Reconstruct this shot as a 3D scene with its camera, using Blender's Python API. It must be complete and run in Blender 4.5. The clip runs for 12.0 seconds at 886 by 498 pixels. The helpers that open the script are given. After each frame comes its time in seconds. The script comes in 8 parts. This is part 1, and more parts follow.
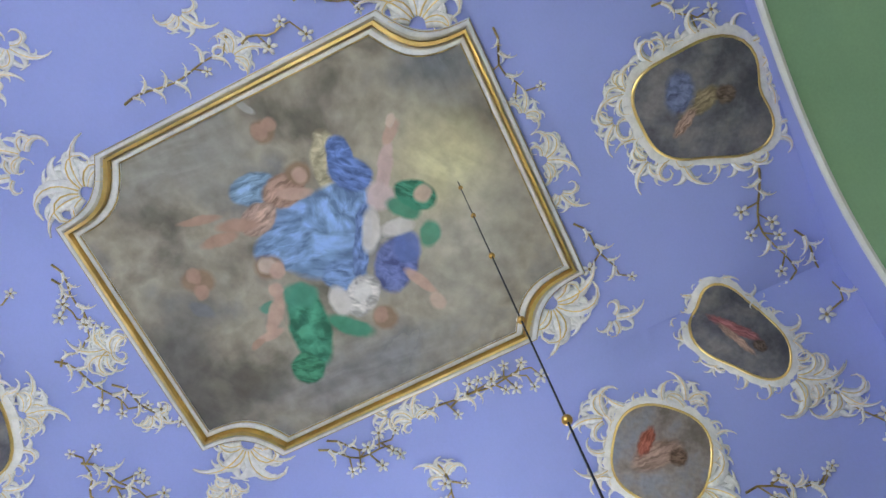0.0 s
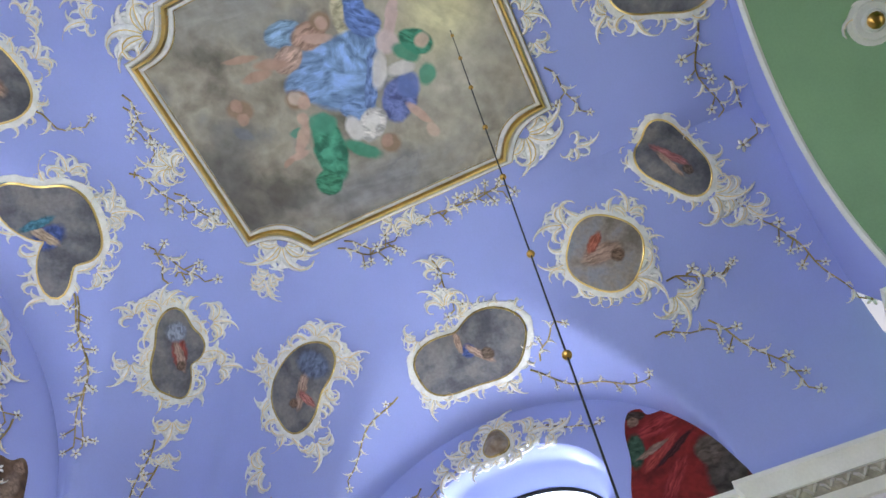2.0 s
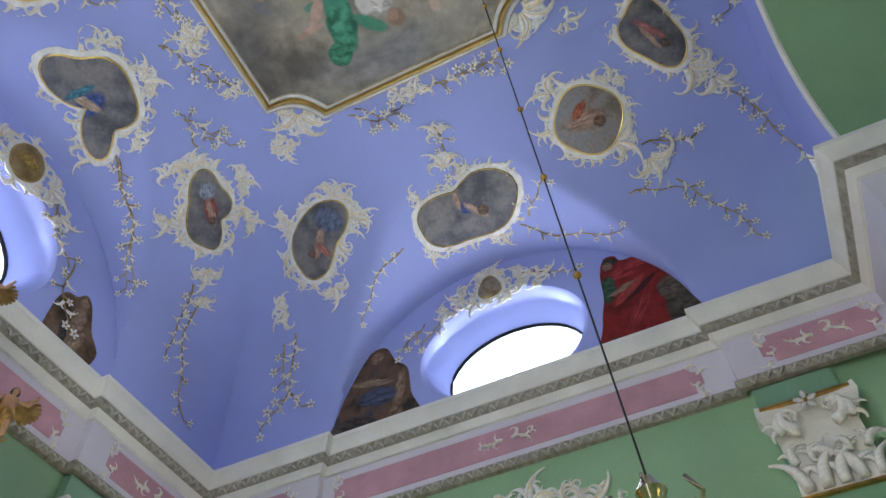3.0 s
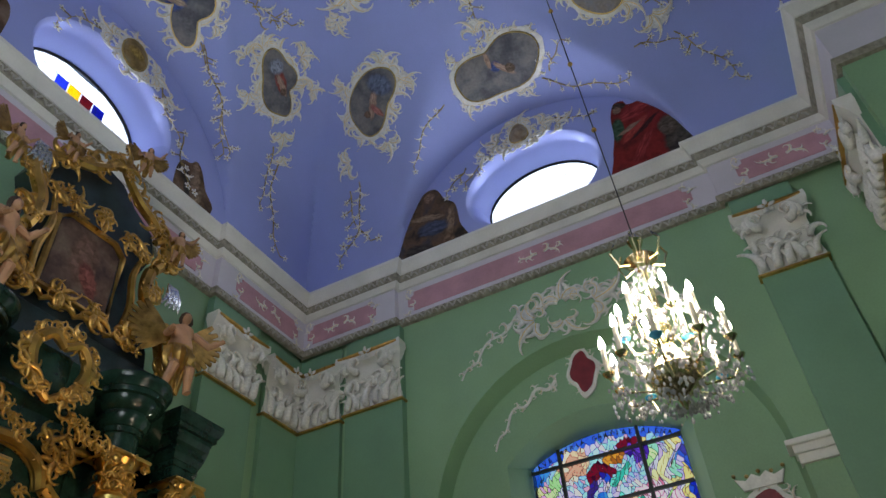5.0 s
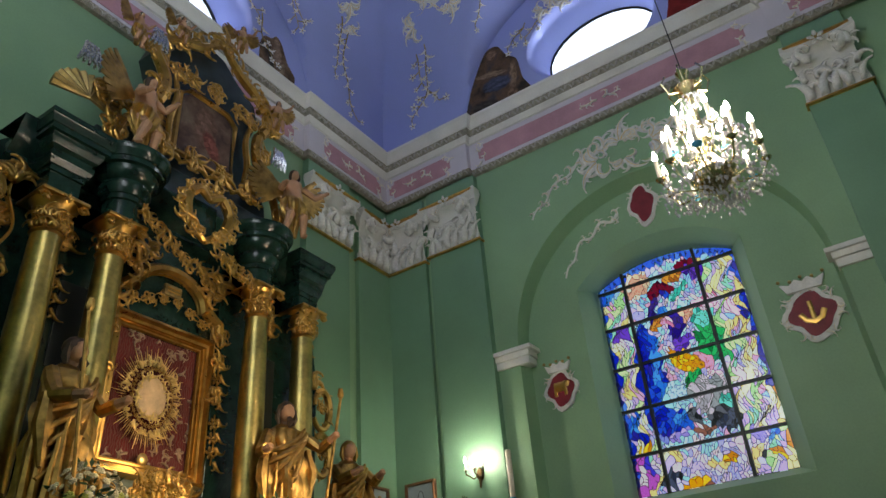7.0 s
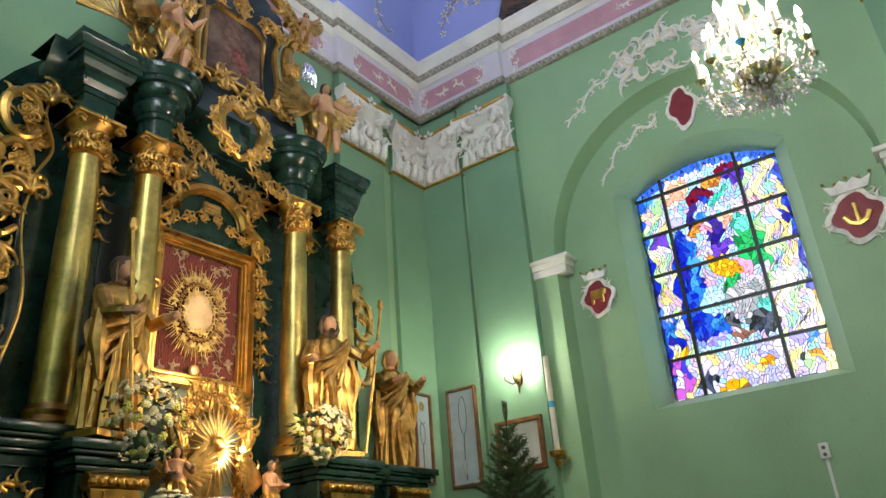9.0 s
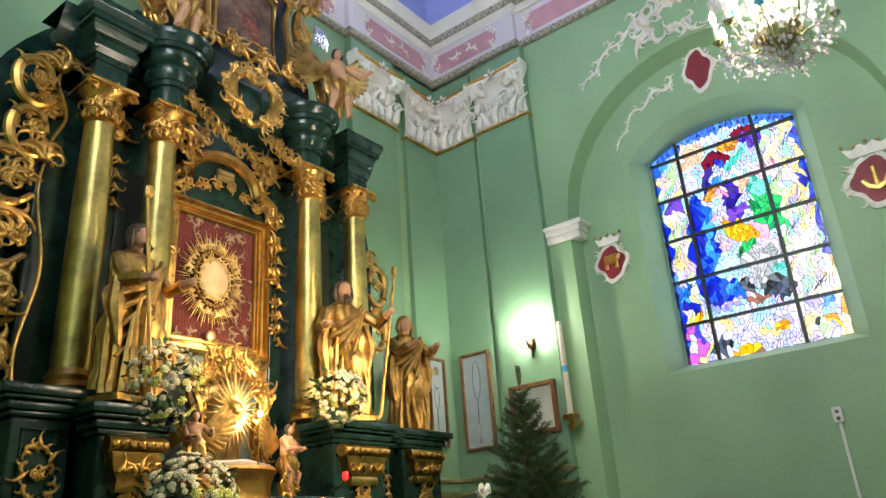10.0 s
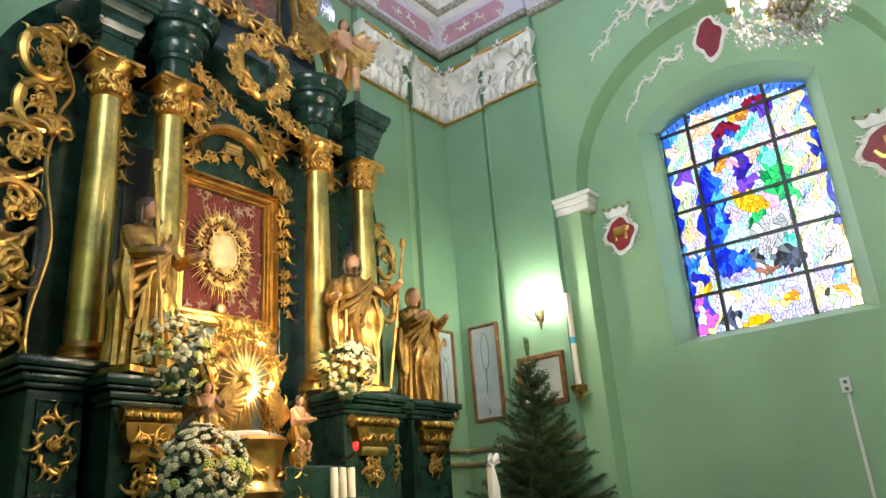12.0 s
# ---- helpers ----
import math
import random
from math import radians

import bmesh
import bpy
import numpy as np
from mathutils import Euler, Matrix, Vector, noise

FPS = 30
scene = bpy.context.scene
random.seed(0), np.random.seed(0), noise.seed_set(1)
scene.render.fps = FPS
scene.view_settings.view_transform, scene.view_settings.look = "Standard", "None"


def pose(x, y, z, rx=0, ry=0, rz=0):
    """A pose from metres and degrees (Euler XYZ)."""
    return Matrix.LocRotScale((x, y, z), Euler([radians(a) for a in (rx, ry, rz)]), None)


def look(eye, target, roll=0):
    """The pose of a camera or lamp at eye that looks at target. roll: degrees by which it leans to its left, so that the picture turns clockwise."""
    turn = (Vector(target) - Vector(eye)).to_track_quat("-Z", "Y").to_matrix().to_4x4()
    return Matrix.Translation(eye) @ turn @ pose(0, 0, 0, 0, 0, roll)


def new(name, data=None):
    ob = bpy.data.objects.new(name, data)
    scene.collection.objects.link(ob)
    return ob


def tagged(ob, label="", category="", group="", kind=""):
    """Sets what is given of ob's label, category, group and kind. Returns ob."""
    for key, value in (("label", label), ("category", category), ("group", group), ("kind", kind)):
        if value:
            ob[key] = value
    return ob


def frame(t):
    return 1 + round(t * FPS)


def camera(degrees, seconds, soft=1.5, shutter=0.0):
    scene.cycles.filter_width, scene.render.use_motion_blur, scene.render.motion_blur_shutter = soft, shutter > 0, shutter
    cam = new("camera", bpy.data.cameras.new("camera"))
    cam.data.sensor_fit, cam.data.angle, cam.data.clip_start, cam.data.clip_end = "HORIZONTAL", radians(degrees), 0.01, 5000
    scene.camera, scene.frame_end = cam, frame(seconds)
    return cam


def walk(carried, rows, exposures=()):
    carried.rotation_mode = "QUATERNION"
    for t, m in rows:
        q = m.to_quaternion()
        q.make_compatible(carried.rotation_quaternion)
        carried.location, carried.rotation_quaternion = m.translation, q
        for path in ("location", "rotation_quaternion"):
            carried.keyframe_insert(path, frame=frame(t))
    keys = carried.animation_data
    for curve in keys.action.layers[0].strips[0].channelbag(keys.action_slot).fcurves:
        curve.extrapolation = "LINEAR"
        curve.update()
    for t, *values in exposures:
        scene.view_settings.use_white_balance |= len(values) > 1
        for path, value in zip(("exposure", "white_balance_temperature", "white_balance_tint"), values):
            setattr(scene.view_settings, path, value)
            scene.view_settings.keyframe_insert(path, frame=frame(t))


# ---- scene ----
# camera
cam = camera(62.07, 12.0)
ROWS = [
    (0.0, 3.009, 0.531, 6.538, 163.97, 1.8, -64.0),
    (0.5, 2.974, 0.49, 6.163, 161.46, 1.65, -64.47),
    (1.0, 2.92, 0.432, 5.784, 158.77, 1.48, -64.67),
    (1.5, 2.833, 0.397, 5.356, 156.52, 1.4, -64.57),
    (2.0, 2.709, 0.376, 4.883, 152.48, 1.56, -64.81),
    (2.5, 2.528, 0.364, 4.384, 147.38, 1.77, -65.13),
    (3.0, 2.269, 0.323, 3.847, 142.87, 2.09, -65.11),
    (3.2, 2.139, 0.303, 3.661, 141.39, 2.13, -65.1),
    (5.0, 0.779, 0.14, 2.322, 131.02, 3.75, -61.8),
    (5.5, 0.391, 0.082, 1.895, 128.08, 4.0, -60.32),
    (6.0, 0.0, 0.0, 1.5, 125.6, 4.17, -58.99),
    (6.5, 0.0, 0.0, 1.5, 122.52, 4.02, -57.57),
    (7.0, 0.0, 0.0, 1.5, 121.0, 4.05, -56.09),
    (7.2, 0.0, 0.0, 1.5, 120.56, 4.09, -55.62),
    (8.8, 0.0, 0.0, 1.5, 114.92, 4.06, -53.21),
    (9.0, 0.0, 0.0, 1.5, 114.35, 4.09, -52.97),
    (9.5, 0.0, 0.0, 1.5, 112.95, 4.07, -52.32),
    (10.0, 0.0, 0.0, 1.5, 111.78, 3.92, -51.91),
    (10.5, 0.0, 0.0, 1.5, 110.81, 3.94, -51.86),
    (11.0, 0.0, 0.0, 1.5, 110.1, 3.97, -51.64),
    (11.5, 0.0, 0.0, 1.5, 109.66, 3.92, -51.39),
    (12.0, 0.0, 0.0, 1.5, 109.67, 3.91, -51.22),
]
EXPOSURES = [(0.0, -0.02), (2.2, 0.0), (3.0, -0.42), (3.4, -0.65), (4.8, -1.08), (5.5, -1.1), (7.0, -1.1), (7.4, -0.98), (8.6, -0.14), (9.5, 0.2), (12.0, 0.48)]
walk(cam, [(t, pose(x, y, z, a, b, c)) for t, x, y, z, a, b, c in ROWS], EXPOSURES)

# room plan in metres
XR, XL, YB, YF = 8.5, -0.2, 6.30, -1.95        # side walls, altar wall, chancel arch
ZK, ZC, ZT = 8.55, 9.6, 12.7                   # cornice foot, cornice top, vault crown
X0, Y0 = 4.15, 2.15                            # axis of the altar, middle of the bay
LW, LH = 2.36, 2.3                             # lunettes: half width, height

# light
world = bpy.data.worlds.new("sky")
scene.world = world
world.use_nodes = True
wn = world.node_tree.nodes
sky = wn.new("ShaderNodeTexSky")
sky.sky_type, sky.sun_disc, sky.sun_elevation, sky.sun_rotation = "NISHITA", False, radians(35), radians(100)
world.node_tree.links.new(sky.outputs[0], wn["Background"].inputs[0])
wn["Background"].inputs[1].default_value = 0.1


def lamp(name, kind, m, power, colour, size=1.0, size_y=None, radius=0.05):
    data = bpy.data.lights.new(name, kind)
    data.energy, data.color = power, colour
    if kind == "AREA":
        data.size = size
        if size_y:
            data.shape, data.size_y = "RECTANGLE", size_y
    else:
        data.shadow_soft_size = radius
    ob = new(name, data)
    ob.matrix_world = m
    return ob


DAY, WARM = (0.86, 0.93, 1.0), (1.0, 0.72, 0.42)
# daylight: added fill from the nave and the west side, then the lunette openings
# no nave window is built; this area lamp hangs free as fill
lamp("nave_fill", "AREA", look((5.2, -9.0, 7.6), (5.2, 4.0, 8.4)), 110, DAY, 5.0, 3.0)
# fill added inside the west wall, tilted up to brighten upper wall and cornice
lamp("west_fill", "AREA", look((0.3, 2.15, 7.0), (8.5, 2.15, 11.0)), 235, DAY, 1.9, 3.0)
lamp("lunette_window_light_a", "AREA", look((8.58, 2.15, 10.42), (4.0, 2.15, 11.2)), 58, DAY, 1.7, 0.9)
lamp("lunette_window_light_b", "AREA", look((4.15, 6.38, 10.42), (4.15, 2.0, 11.2)), 26, DAY, 1.7, 0.9)
lamp("lunette_window_light_c", "AREA", look((-0.28, 2.15, 10.35), (4.0, 2.15, 11.2)), 18, DAY, 1.7, 0.9)
# the side window itself
lamp("side_window_light", "AREA", look((9.14, 2.15, 4.85), (4.0, 2.15, 4.85)), 12, DAY, 1.8, 2.8)
# electric light: chandelier, sconce, throne lamp; the altar and picture fills are added
lamp("chandelier_light", "POINT", pose(4.30, 0.52, 4.66), 165, (1.0, 0.83, 0.60), radius=0.25)
lamp("sconce_light", "POINT", pose(8.12, 4.83, 4.06), 42, (1.0, 0.92, 0.72), radius=0.05)
# warm fill added in mid-air to brighten the altar front; no fitting there
lamp("altar_fill", "AREA", look((4.7, 2.6, 3.5), (3.9, 5.6, 2.9)), 90, (1.0, 0.74, 0.44), 0.6, 0.3)
lamp("throne_light", "POINT", pose(3.97, 4.86, 2.60), 11, WARM, radius=0.03)
# unseen point fill, added only to brighten the altar picture
lamp("picture_fill", "POINT", pose(4.0, 5.42, 3.42), 3.2, WARM, radius=0.04)


# materials
def mat(name, colour, rough=0.6, metal=0.0, vary=0.12, scale=3.0, bump=0.1, fine=40.0, second=None):
    m = bpy.data.materials.new(name)
    m.use_nodes = True
    n, l = m.node_tree.nodes, m.node_tree.links
    b = n["Principled BSDF"]
    tc = n.new("ShaderNodeTexCoord")
    big, small = n.new("ShaderNodeTexNoise"), n.new("ShaderNodeTexNoise")
    big.inputs["Scale"].default_value, small.inputs["Scale"].default_value = scale, fine
    big.inputs["Detail"].default_value, small.inputs["Detail"].default_value = 6, 4
    l.new(tc.outputs["Object"], big.inputs["Vector"]), l.new(tc.outputs["Object"], small.inputs["Vector"])
    ramp = n.new("ShaderNodeMix")
    ramp.data_type = "RGBA"
    dark = second or tuple(c * (1 - 2.2 * vary) for c in colour)
    ramp.inputs[6].default_value, ramp.inputs[7].default_value = (*dark, 1), (*[min(1, c * (1 + vary)) for c in colour], 1)
    add = n.new("ShaderNodeMath")
    add.operation = "MULTIPLY_ADD"
    l.new(small.outputs[0], add.inputs[0])
    add.inputs[1].default_value = 0.35
    l.new(big.outputs[0], add.inputs[2])
    mr = n.new("ShaderNodeMapRange")
    mr.inputs[1].default_value, mr.inputs[2].default_value = 0.42, 0.92
    l.new(add.outputs[0], mr.inputs[0]), l.new(mr.outputs[0], ramp.inputs[0])
    l.new(ramp.outputs[2], b.inputs["Base Color"])
    rr = n.new("ShaderNodeMapRange")
    rr.inputs[3].default_value, rr.inputs[4].default_value = max(0.03, rough - 0.1), min(1, rough + 0.12)
    l.new(small.outputs[0], rr.inputs[0]), l.new(rr.outputs[0], b.inputs["Roughness"])
    b.inputs["Metallic"].default_value = metal
    bp = n.new("ShaderNodeBump")
    bp.inputs["Strength"].default_value, bp.inputs["Distance"].default_value = bump, 0.02
    l.new(add.outputs[0], bp.inputs["Height"]), l.new(bp.outputs[0], b.inputs["Normal"])
    return m


def glow(name, colour, strength):
    m = bpy.data.materials.new(name)
    m.use_nodes = True
    b = m.node_tree.nodes["Principled BSDF"]
    b.inputs["Base Color"].default_value = (*colour, 1)
    b.inputs["Emission Color"].default_value, b.inputs["Emission Strength"].default_value = (*colour, 1), strength
    return m


def fresco(name, grounds, blobs, wobble=0.25, scale=1.0, soft=(1.12, 0.82)):
    """Painted plaster in object coordinates: clouded ground and brushed, wavering patches (u, v, ru, rv, turn, colour)."""
    m = bpy.data.materials.new(name)
    m.use_nodes = True
    n, l = m.node_tree.nodes, m.node_tree.links
    b = n["Principled BSDF"]
    b.inputs["Roughness"].default_value = 0.8
    b.inputs["Specular IOR Level"].default_value = 0.25
    tc = n.new("ShaderNodeTexCoord")

    def noise(vec, sc, detail, dist=0.0):
        t = n.new("ShaderNodeTexNoise")
        t.inputs["Scale"].default_value, t.inputs["Detail"].default_value, t.inputs["Distortion"].default_value = sc, detail, dist
        l.new(vec, t.inputs["Vector"])
        return t

    def vec(op, a, second, third=None):
        t = n.new("ShaderNodeVectorMath")
        t.operation = op
        l.new(a, t.inputs[0])
        t.inputs[1].default_value = second
        if third is not None:
            if isinstance(third, tuple):
                t.inputs[2].default_value = third
            else:
                l.new(third, t.inputs[2])
        return t.outputs[0]

    def between(a, lo, hi, to0=0.0, to1=1.0):
        t = n.new("ShaderNodeMapRange")
        t.inputs[1].default_value, t.inputs[2].default_value, t.inputs[3].default_value, t.inputs[4].default_value = lo, hi, to0, to1
        l.new(a, t.inputs[0])
        return t.outputs[0]

    def mixed(f, a, c, how="MIX"):
        t = n.new("ShaderNodeMix")
        t.data_type, t.blend_type = "RGBA", how
        if isinstance(f, float):
            t.inputs[0].default_value = f
        else:
            l.new(f, t.inputs[0])
        for s, v in ((6, a), (7, c)):
            if isinstance(v, tuple):
                t.inputs[s].default_value = (*[max(0, min(1, q)) for q in v], 1)
            else:
                l.new(v, t.inputs[s])
        return t.outputs[2]

    warp = noise(tc.outputs["Object"], 6.5 / scale, 3)
    shift = vec("SUBTRACT", vec("MULTIPLY_ADD", warp.outputs["Color"], (wobble * scale,) * 3, tc.outputs["Object"]), (wobble * scale / 2,) * 3)
    cl = noise(shift, 1.3 / scale, 10, 0.25)
    cr = n.new("ShaderNodeValToRGB")
    el = cr.color_ramp.elements
    for k, g in enumerate(grounds):
        e = el[k] if k < 2 else el.new(0.5)
        e.position, e.color = 0.36 + 0.28 * k / max(1, len(grounds) - 1), (*g, 1)
    l.new(cl.outputs[0], cr.inputs[0])
    last = cr.outputs[0]
    stroke = noise(tc.outputs["Object"], 9.0 / scale, 9, 0.15)
    for u, v, ru, rv, turn, colour in blobs:
        mp = n.new("ShaderNodeMapping")
        mp.vector_type = "TEXTURE"
        mp.inputs["Location"].default_value = (u, v, 0)
        mp.inputs["Rotation"].default_value = (0, 0, radians(turn))
        mp.inputs["Scale"].default_value = (ru, rv, 1000)
        l.new(shift, mp.inputs[0])
        ln = n.new("ShaderNodeVectorMath")
        ln.operation = "LENGTH"
        l.new(mp.outputs[0], ln.inputs[0])
        if len(blobs) > 40 and ru * rv < 0.022:
            last = mixed(between(ln.outputs["Value"], 1.12, 0.78, 0.0, 0.92), last, tuple(colour))
            continue
        # folds run along the patch, one side lit
        folds = noise(vec("MULTIPLY_ADD", mp.outputs[0], (0.9, 2.2, 1.0), (u * 9, v * 9, 0.0)), 1.5, 3, 0.5)
        tone = mixed(between(folds.outputs[0], 0.36, 0.64), tuple(c * 0.55 for c in colour), tuple(c * 1.3 + 0.02 for c in colour))
        rim = between(ln.outputs["Value"], 0.55, 1.1)
        tone = mixed(rim, tone, mixed(0.45, tone, tuple(c * 0.4 for c in colour)))
        cloudy = ru * rv > 0.1 and colour[2] < 0.5
        if cloudy:
            tone = mixed(0.7, tone, mixed(0.75, last, tuple(colour)))
        last = mixed(between(ln.outputs["Value"], *((1.35, 0.35) if cloudy else soft)), last, tone)
    last = mixed(0.55, last, mixed(between(stroke.outputs[0], 0.3, 0.7), (0.58, 0.56, 0.55), (1.0, 1.0, 1.0)), "MULTIPLY")
    l.new(last, b.inputs["Base Color"])
    bp = n.new("ShaderNodeBump")
    bp.inputs["Strength"].default_value, bp.inputs["Distance"].default_value = 0.12, 0.01
    l.new(stroke.outputs[0], bp.inputs["Height"]), l.new(bp.outputs[0], b.inputs["Normal"])
    return m


BLUE = mat("blue vault plaster", (0.345, 0.392, 0.77), 0.85, vary=0.05, scale=0.7, bump=0.05)
GREEN = mat("green wall paint", (0.275, 0.45, 0.265), 0.55, vary=0.085, scale=0.9, bump=0.06)
TEAL = mat("darker green pilaster paint", (0.19, 0.35, 0.225), 0.5, vary=0.07, scale=0.9, bump=0.06)
WHITE = mat("white stucco", (0.80, 0.78, 0.74), 0.7, vary=0.07, scale=2.0, bump=0.12)
LILAC = mat("pale lilac frieze", (0.66, 0.62, 0.70), 0.75, vary=0.05, scale=1.5)
PINK = mat("dusty pink panel", (0.55, 0.30, 0.36), 0.8, vary=0.10, scale=3.0)
BEIGE = mat("grey-beige ornament", (0.36, 0.33, 0.27), 0.8, vary=0.2, scale=14.0, bump=0.5)
STUCCO = mat("cream white stucco leaf", (0.86, 0.83, 0.79), 0.55, vary=0.10, scale=9.0, bump=0.2)
GOLD = mat("gilded wood", (0.68, 0.40, 0.105), 0.30, 1.0, vary=0.2, scale=5.0, bump=0.12, fine=14, second=(0.34, 0.20, 0.06))
OLDGOLD = mat("worn brown gilding", (0.50, 0.36, 0.14), 0.4, 0.8, vary=0.3, scale=8.0, bump=0.3)
BRASS = mat("old gold column leaf", (0.60, 0.45, 0.14), 0.36, 1.0, vary=0.25, scale=4.0, bump=0.2, fine=26, second=(0.25, 0.21, 0.08))
MARBLE = mat("dark green marbled wood", (0.012, 0.036, 0.027), 0.20, vary=0.35, scale=7.0, bump=0.10, second=(0.004, 0.012, 0.010))
MARBLE.node_tree.nodes["Principled BSDF"].inputs["Specular IOR Level"].default_value = 0.45
BLACK = mat("blackened wood", (0.015, 0.018, 0.017), 0.4, vary=0.3)
IRON = mat("dark iron", (0.03, 0.03, 0.035), 0.45, 0.7)
FLOOR = mat("stone floor slabs", (0.13, 0.115, 0.095), 0.4, vary=0.2, scale=2.0)
BRIGHTGOLD = mat("bright gilding", (0.90, 0.66, 0.26), 0.38, 1.0, vary=0.12, scale=3.0, bump=0.1, fine=14)
TOOTHGREY = mat("pale grey stucco", (0.50, 0.47, 0.42), 0.75, vary=0.1, scale=8.0)
STATUEGOLD = mat("dull carved gilding", (0.54, 0.33, 0.095), 0.40, 1.0, vary=0.3, scale=9.0, bump=0.5, fine=22, second=(0.22, 0.13, 0.045))


# building helpers
def thing(name, label, category, group="", kind="", at=(0, 0, 0)):
    ob = new(name)
    ob.empty_display_size = 0.1
    ob.location = at
    return tagged(ob, label, category, group, kind)


def part(name, bm, material, parent=None, label="", smooth=True):
    """Links a bmesh as one mesh object, with its origin at its own middle, under a thing or a part."""
    me = bpy.data.meshes.new(name)
    bmesh.ops.recalc_face_normals(bm, faces=bm.faces)
    if smooth:
        for f in bm.faces:
            f.smooth = True
        for e in bm.edges:
            if len(e.link_faces) == 2 and e.calc_face_angle(0) > 0.7:
                e.smooth = False
    bm.to_mesh(me)
    bm.free()
    ob = new(name, me)
    for m in material if isinstance(material, (list, tuple)) else [material]:
        me.materials.append(m)
    if parent:
        ob.parent = parent
        p, off = parent, Matrix()
        while p:
            off = p.matrix_basis @ off
            p = p.parent
        ob.matrix_basis = off.inverted()
    if label:
        ob["label"] = label
    return ob


def single(name, bm, material, label, category, group="", kind="", smooth=True):
    return tagged(part(name, bm, material, smooth=smooth), label, category, group, kind)


def box(bm, x0, x1, y0, y1, z0, z1, bevel=0.0):
    g = bmesh.ops.create_cube(bm, size=1, matrix=Matrix.Translation(((x0 + x1) / 2, (y0 + y1) / 2, (z0 + z1) / 2)) @ Matrix.Diagonal((x1 - x0, y1 - y0, z1 - z0, 1)))
    if bevel:
        es = {e for v in g["verts"] for e in v.link_edges}
        bmesh.ops.bevel(bm, geom=list(es), offset=bevel, segments=2, affect="EDGES", profile=0.5)
    return bm


def boxed(*a, bevel=0.0):
    return box(bmesh.new(), *a, bevel=bevel)


def grid_faces(bm, rows, closed=False):
    """Skins rows of points."""
    vs = [[bm.verts.new(p) for p in r] for r in rows]
    for a, b in zip(vs, vs[1:]):
        n = len(a)
        for k in range(n if closed else n - 1):
            bm.faces.new((a[k], a[(k + 1) % n], b[(k + 1) % n], b[k]))
    return vs


def sweep(path, profile, up=(0, 0, 1), closed=False):
    """Sweeps a profile of (outward, upward) along a level path, mitred at the corners; outward is to the path's left."""
    bm = bmesh.new()
    up = Vector(up)
    pts = [Vector(p) for p in path]
    n = len(pts)
    rows = []
    for k, p in enumerate(pts):
        a = (p - pts[k - 1]).normalized() if k or closed else None
        b = (pts[(k + 1) % n] - p).normalized() if k < n - 1 or closed else None
        na = up.cross(a) if a else None
        nb = up.cross(b) if b else None
        if na is None or nb is None:
            o = na or nb
        else:
            o = (na + nb).normalized()
            o = o / max(0.3, o.dot(na))
        rows.append([p + o * s + up * h for s, h in profile])
    if closed:
        rows.append(rows[0])
    grid_faces(bm, rows)
    bmesh.ops.remove_doubles(bm, verts=bm.verts, dist=1e-4)
    return bm


def lathe(bm, profile, at=(0, 0, 0), segs=20, squash=1.0, m=None):
    rows = []
    for r, z in profile:
        rows.append([Vector((r * math.cos(2 * math.pi * k / segs), squash * r * math.sin(2 * math.pi * k / segs), z)) for k in range(segs)])
    t = m or Matrix.Translation(at)
    vs = grid_faces(bm, [[t @ p for p in r] for r in rows], True)
    for ring in (vs[0], vs[-1]):
        bm.faces.new(ring)
    return bm


def tube(bm, pts, radii, segs=6, flat=None, squash=1.0):
    """A tapered tube; with flat, a normal, the section is squashed along it."""
    pts = [Vector(p) for p in pts]
    rows = []
    ref = Vector(flat) if flat is not None else None
    for k, p in enumerate(pts):
        d = (pts[min(k + 1, len(pts) - 1)] - pts[max(k - 1, 0)]).normalized()
        nn = ref if ref is not None else (Vector((0, 0, 1)) if abs(d.z) < 0.9 else Vector((1, 0, 0)))
        s = d.cross(nn)
        s = s.normalized() if s.length > 1e-6 else Vector((1, 0, 0))
        w = s.cross(d).normalized()
        r = radii[k] if isinstance(radii, (list, tuple)) else radii
        rows.append([p + s * r * math.cos(a) + w * r * squash * math.sin(a) for a in [2 * math.pi * (j + 0.5) / segs for j in range(segs)]])
    vs = grid_faces(bm, rows, True)
    bm.faces.new(vs[0]), bm.faces.new(vs[-1])
    return bm


def prism(bm, outline, m, depth):
    """A flat outline (u, v) made solid: front at m's z = 0, back at -depth."""
    f = [bm.verts.new(m @ Vector((u, v, 0))) for u, v in outline]
    b = [bm.verts.new(m @ Vector((u, v, -depth))) for u, v in outline]
    bm.faces.new(f), bm.faces.new(b[::-1])
    for k in range(len(f)):
        j = (k + 1) % len(f)
        bm.faces.new((f[k], b[k], b[j], f[j]))
    return bm


# the vault
def ell(u):
    u = min(1, max(0, u))
    return math.sqrt(1 - (1 - u) ** 2)


def vault(x, y):
    dx, dy = min(XR - x, x - XL), YB - y
    cove = ZC + (ZT - ZC) * min(ell(dx / 3.1), ell(dy / 2.6))
    p = 0
    if abs(y - Y0) < LW:
        p = ZC + LH * math.sqrt(1 - ((y - Y0) / LW) ** 2) + 0.3 * dx
    if abs(x - X0) < LW:
        p = max(p, ZC + LH * math.sqrt(1 - ((x - X0) / LW) ** 2) + 0.3 * dy)
    return min(max(cove, p), ZT)


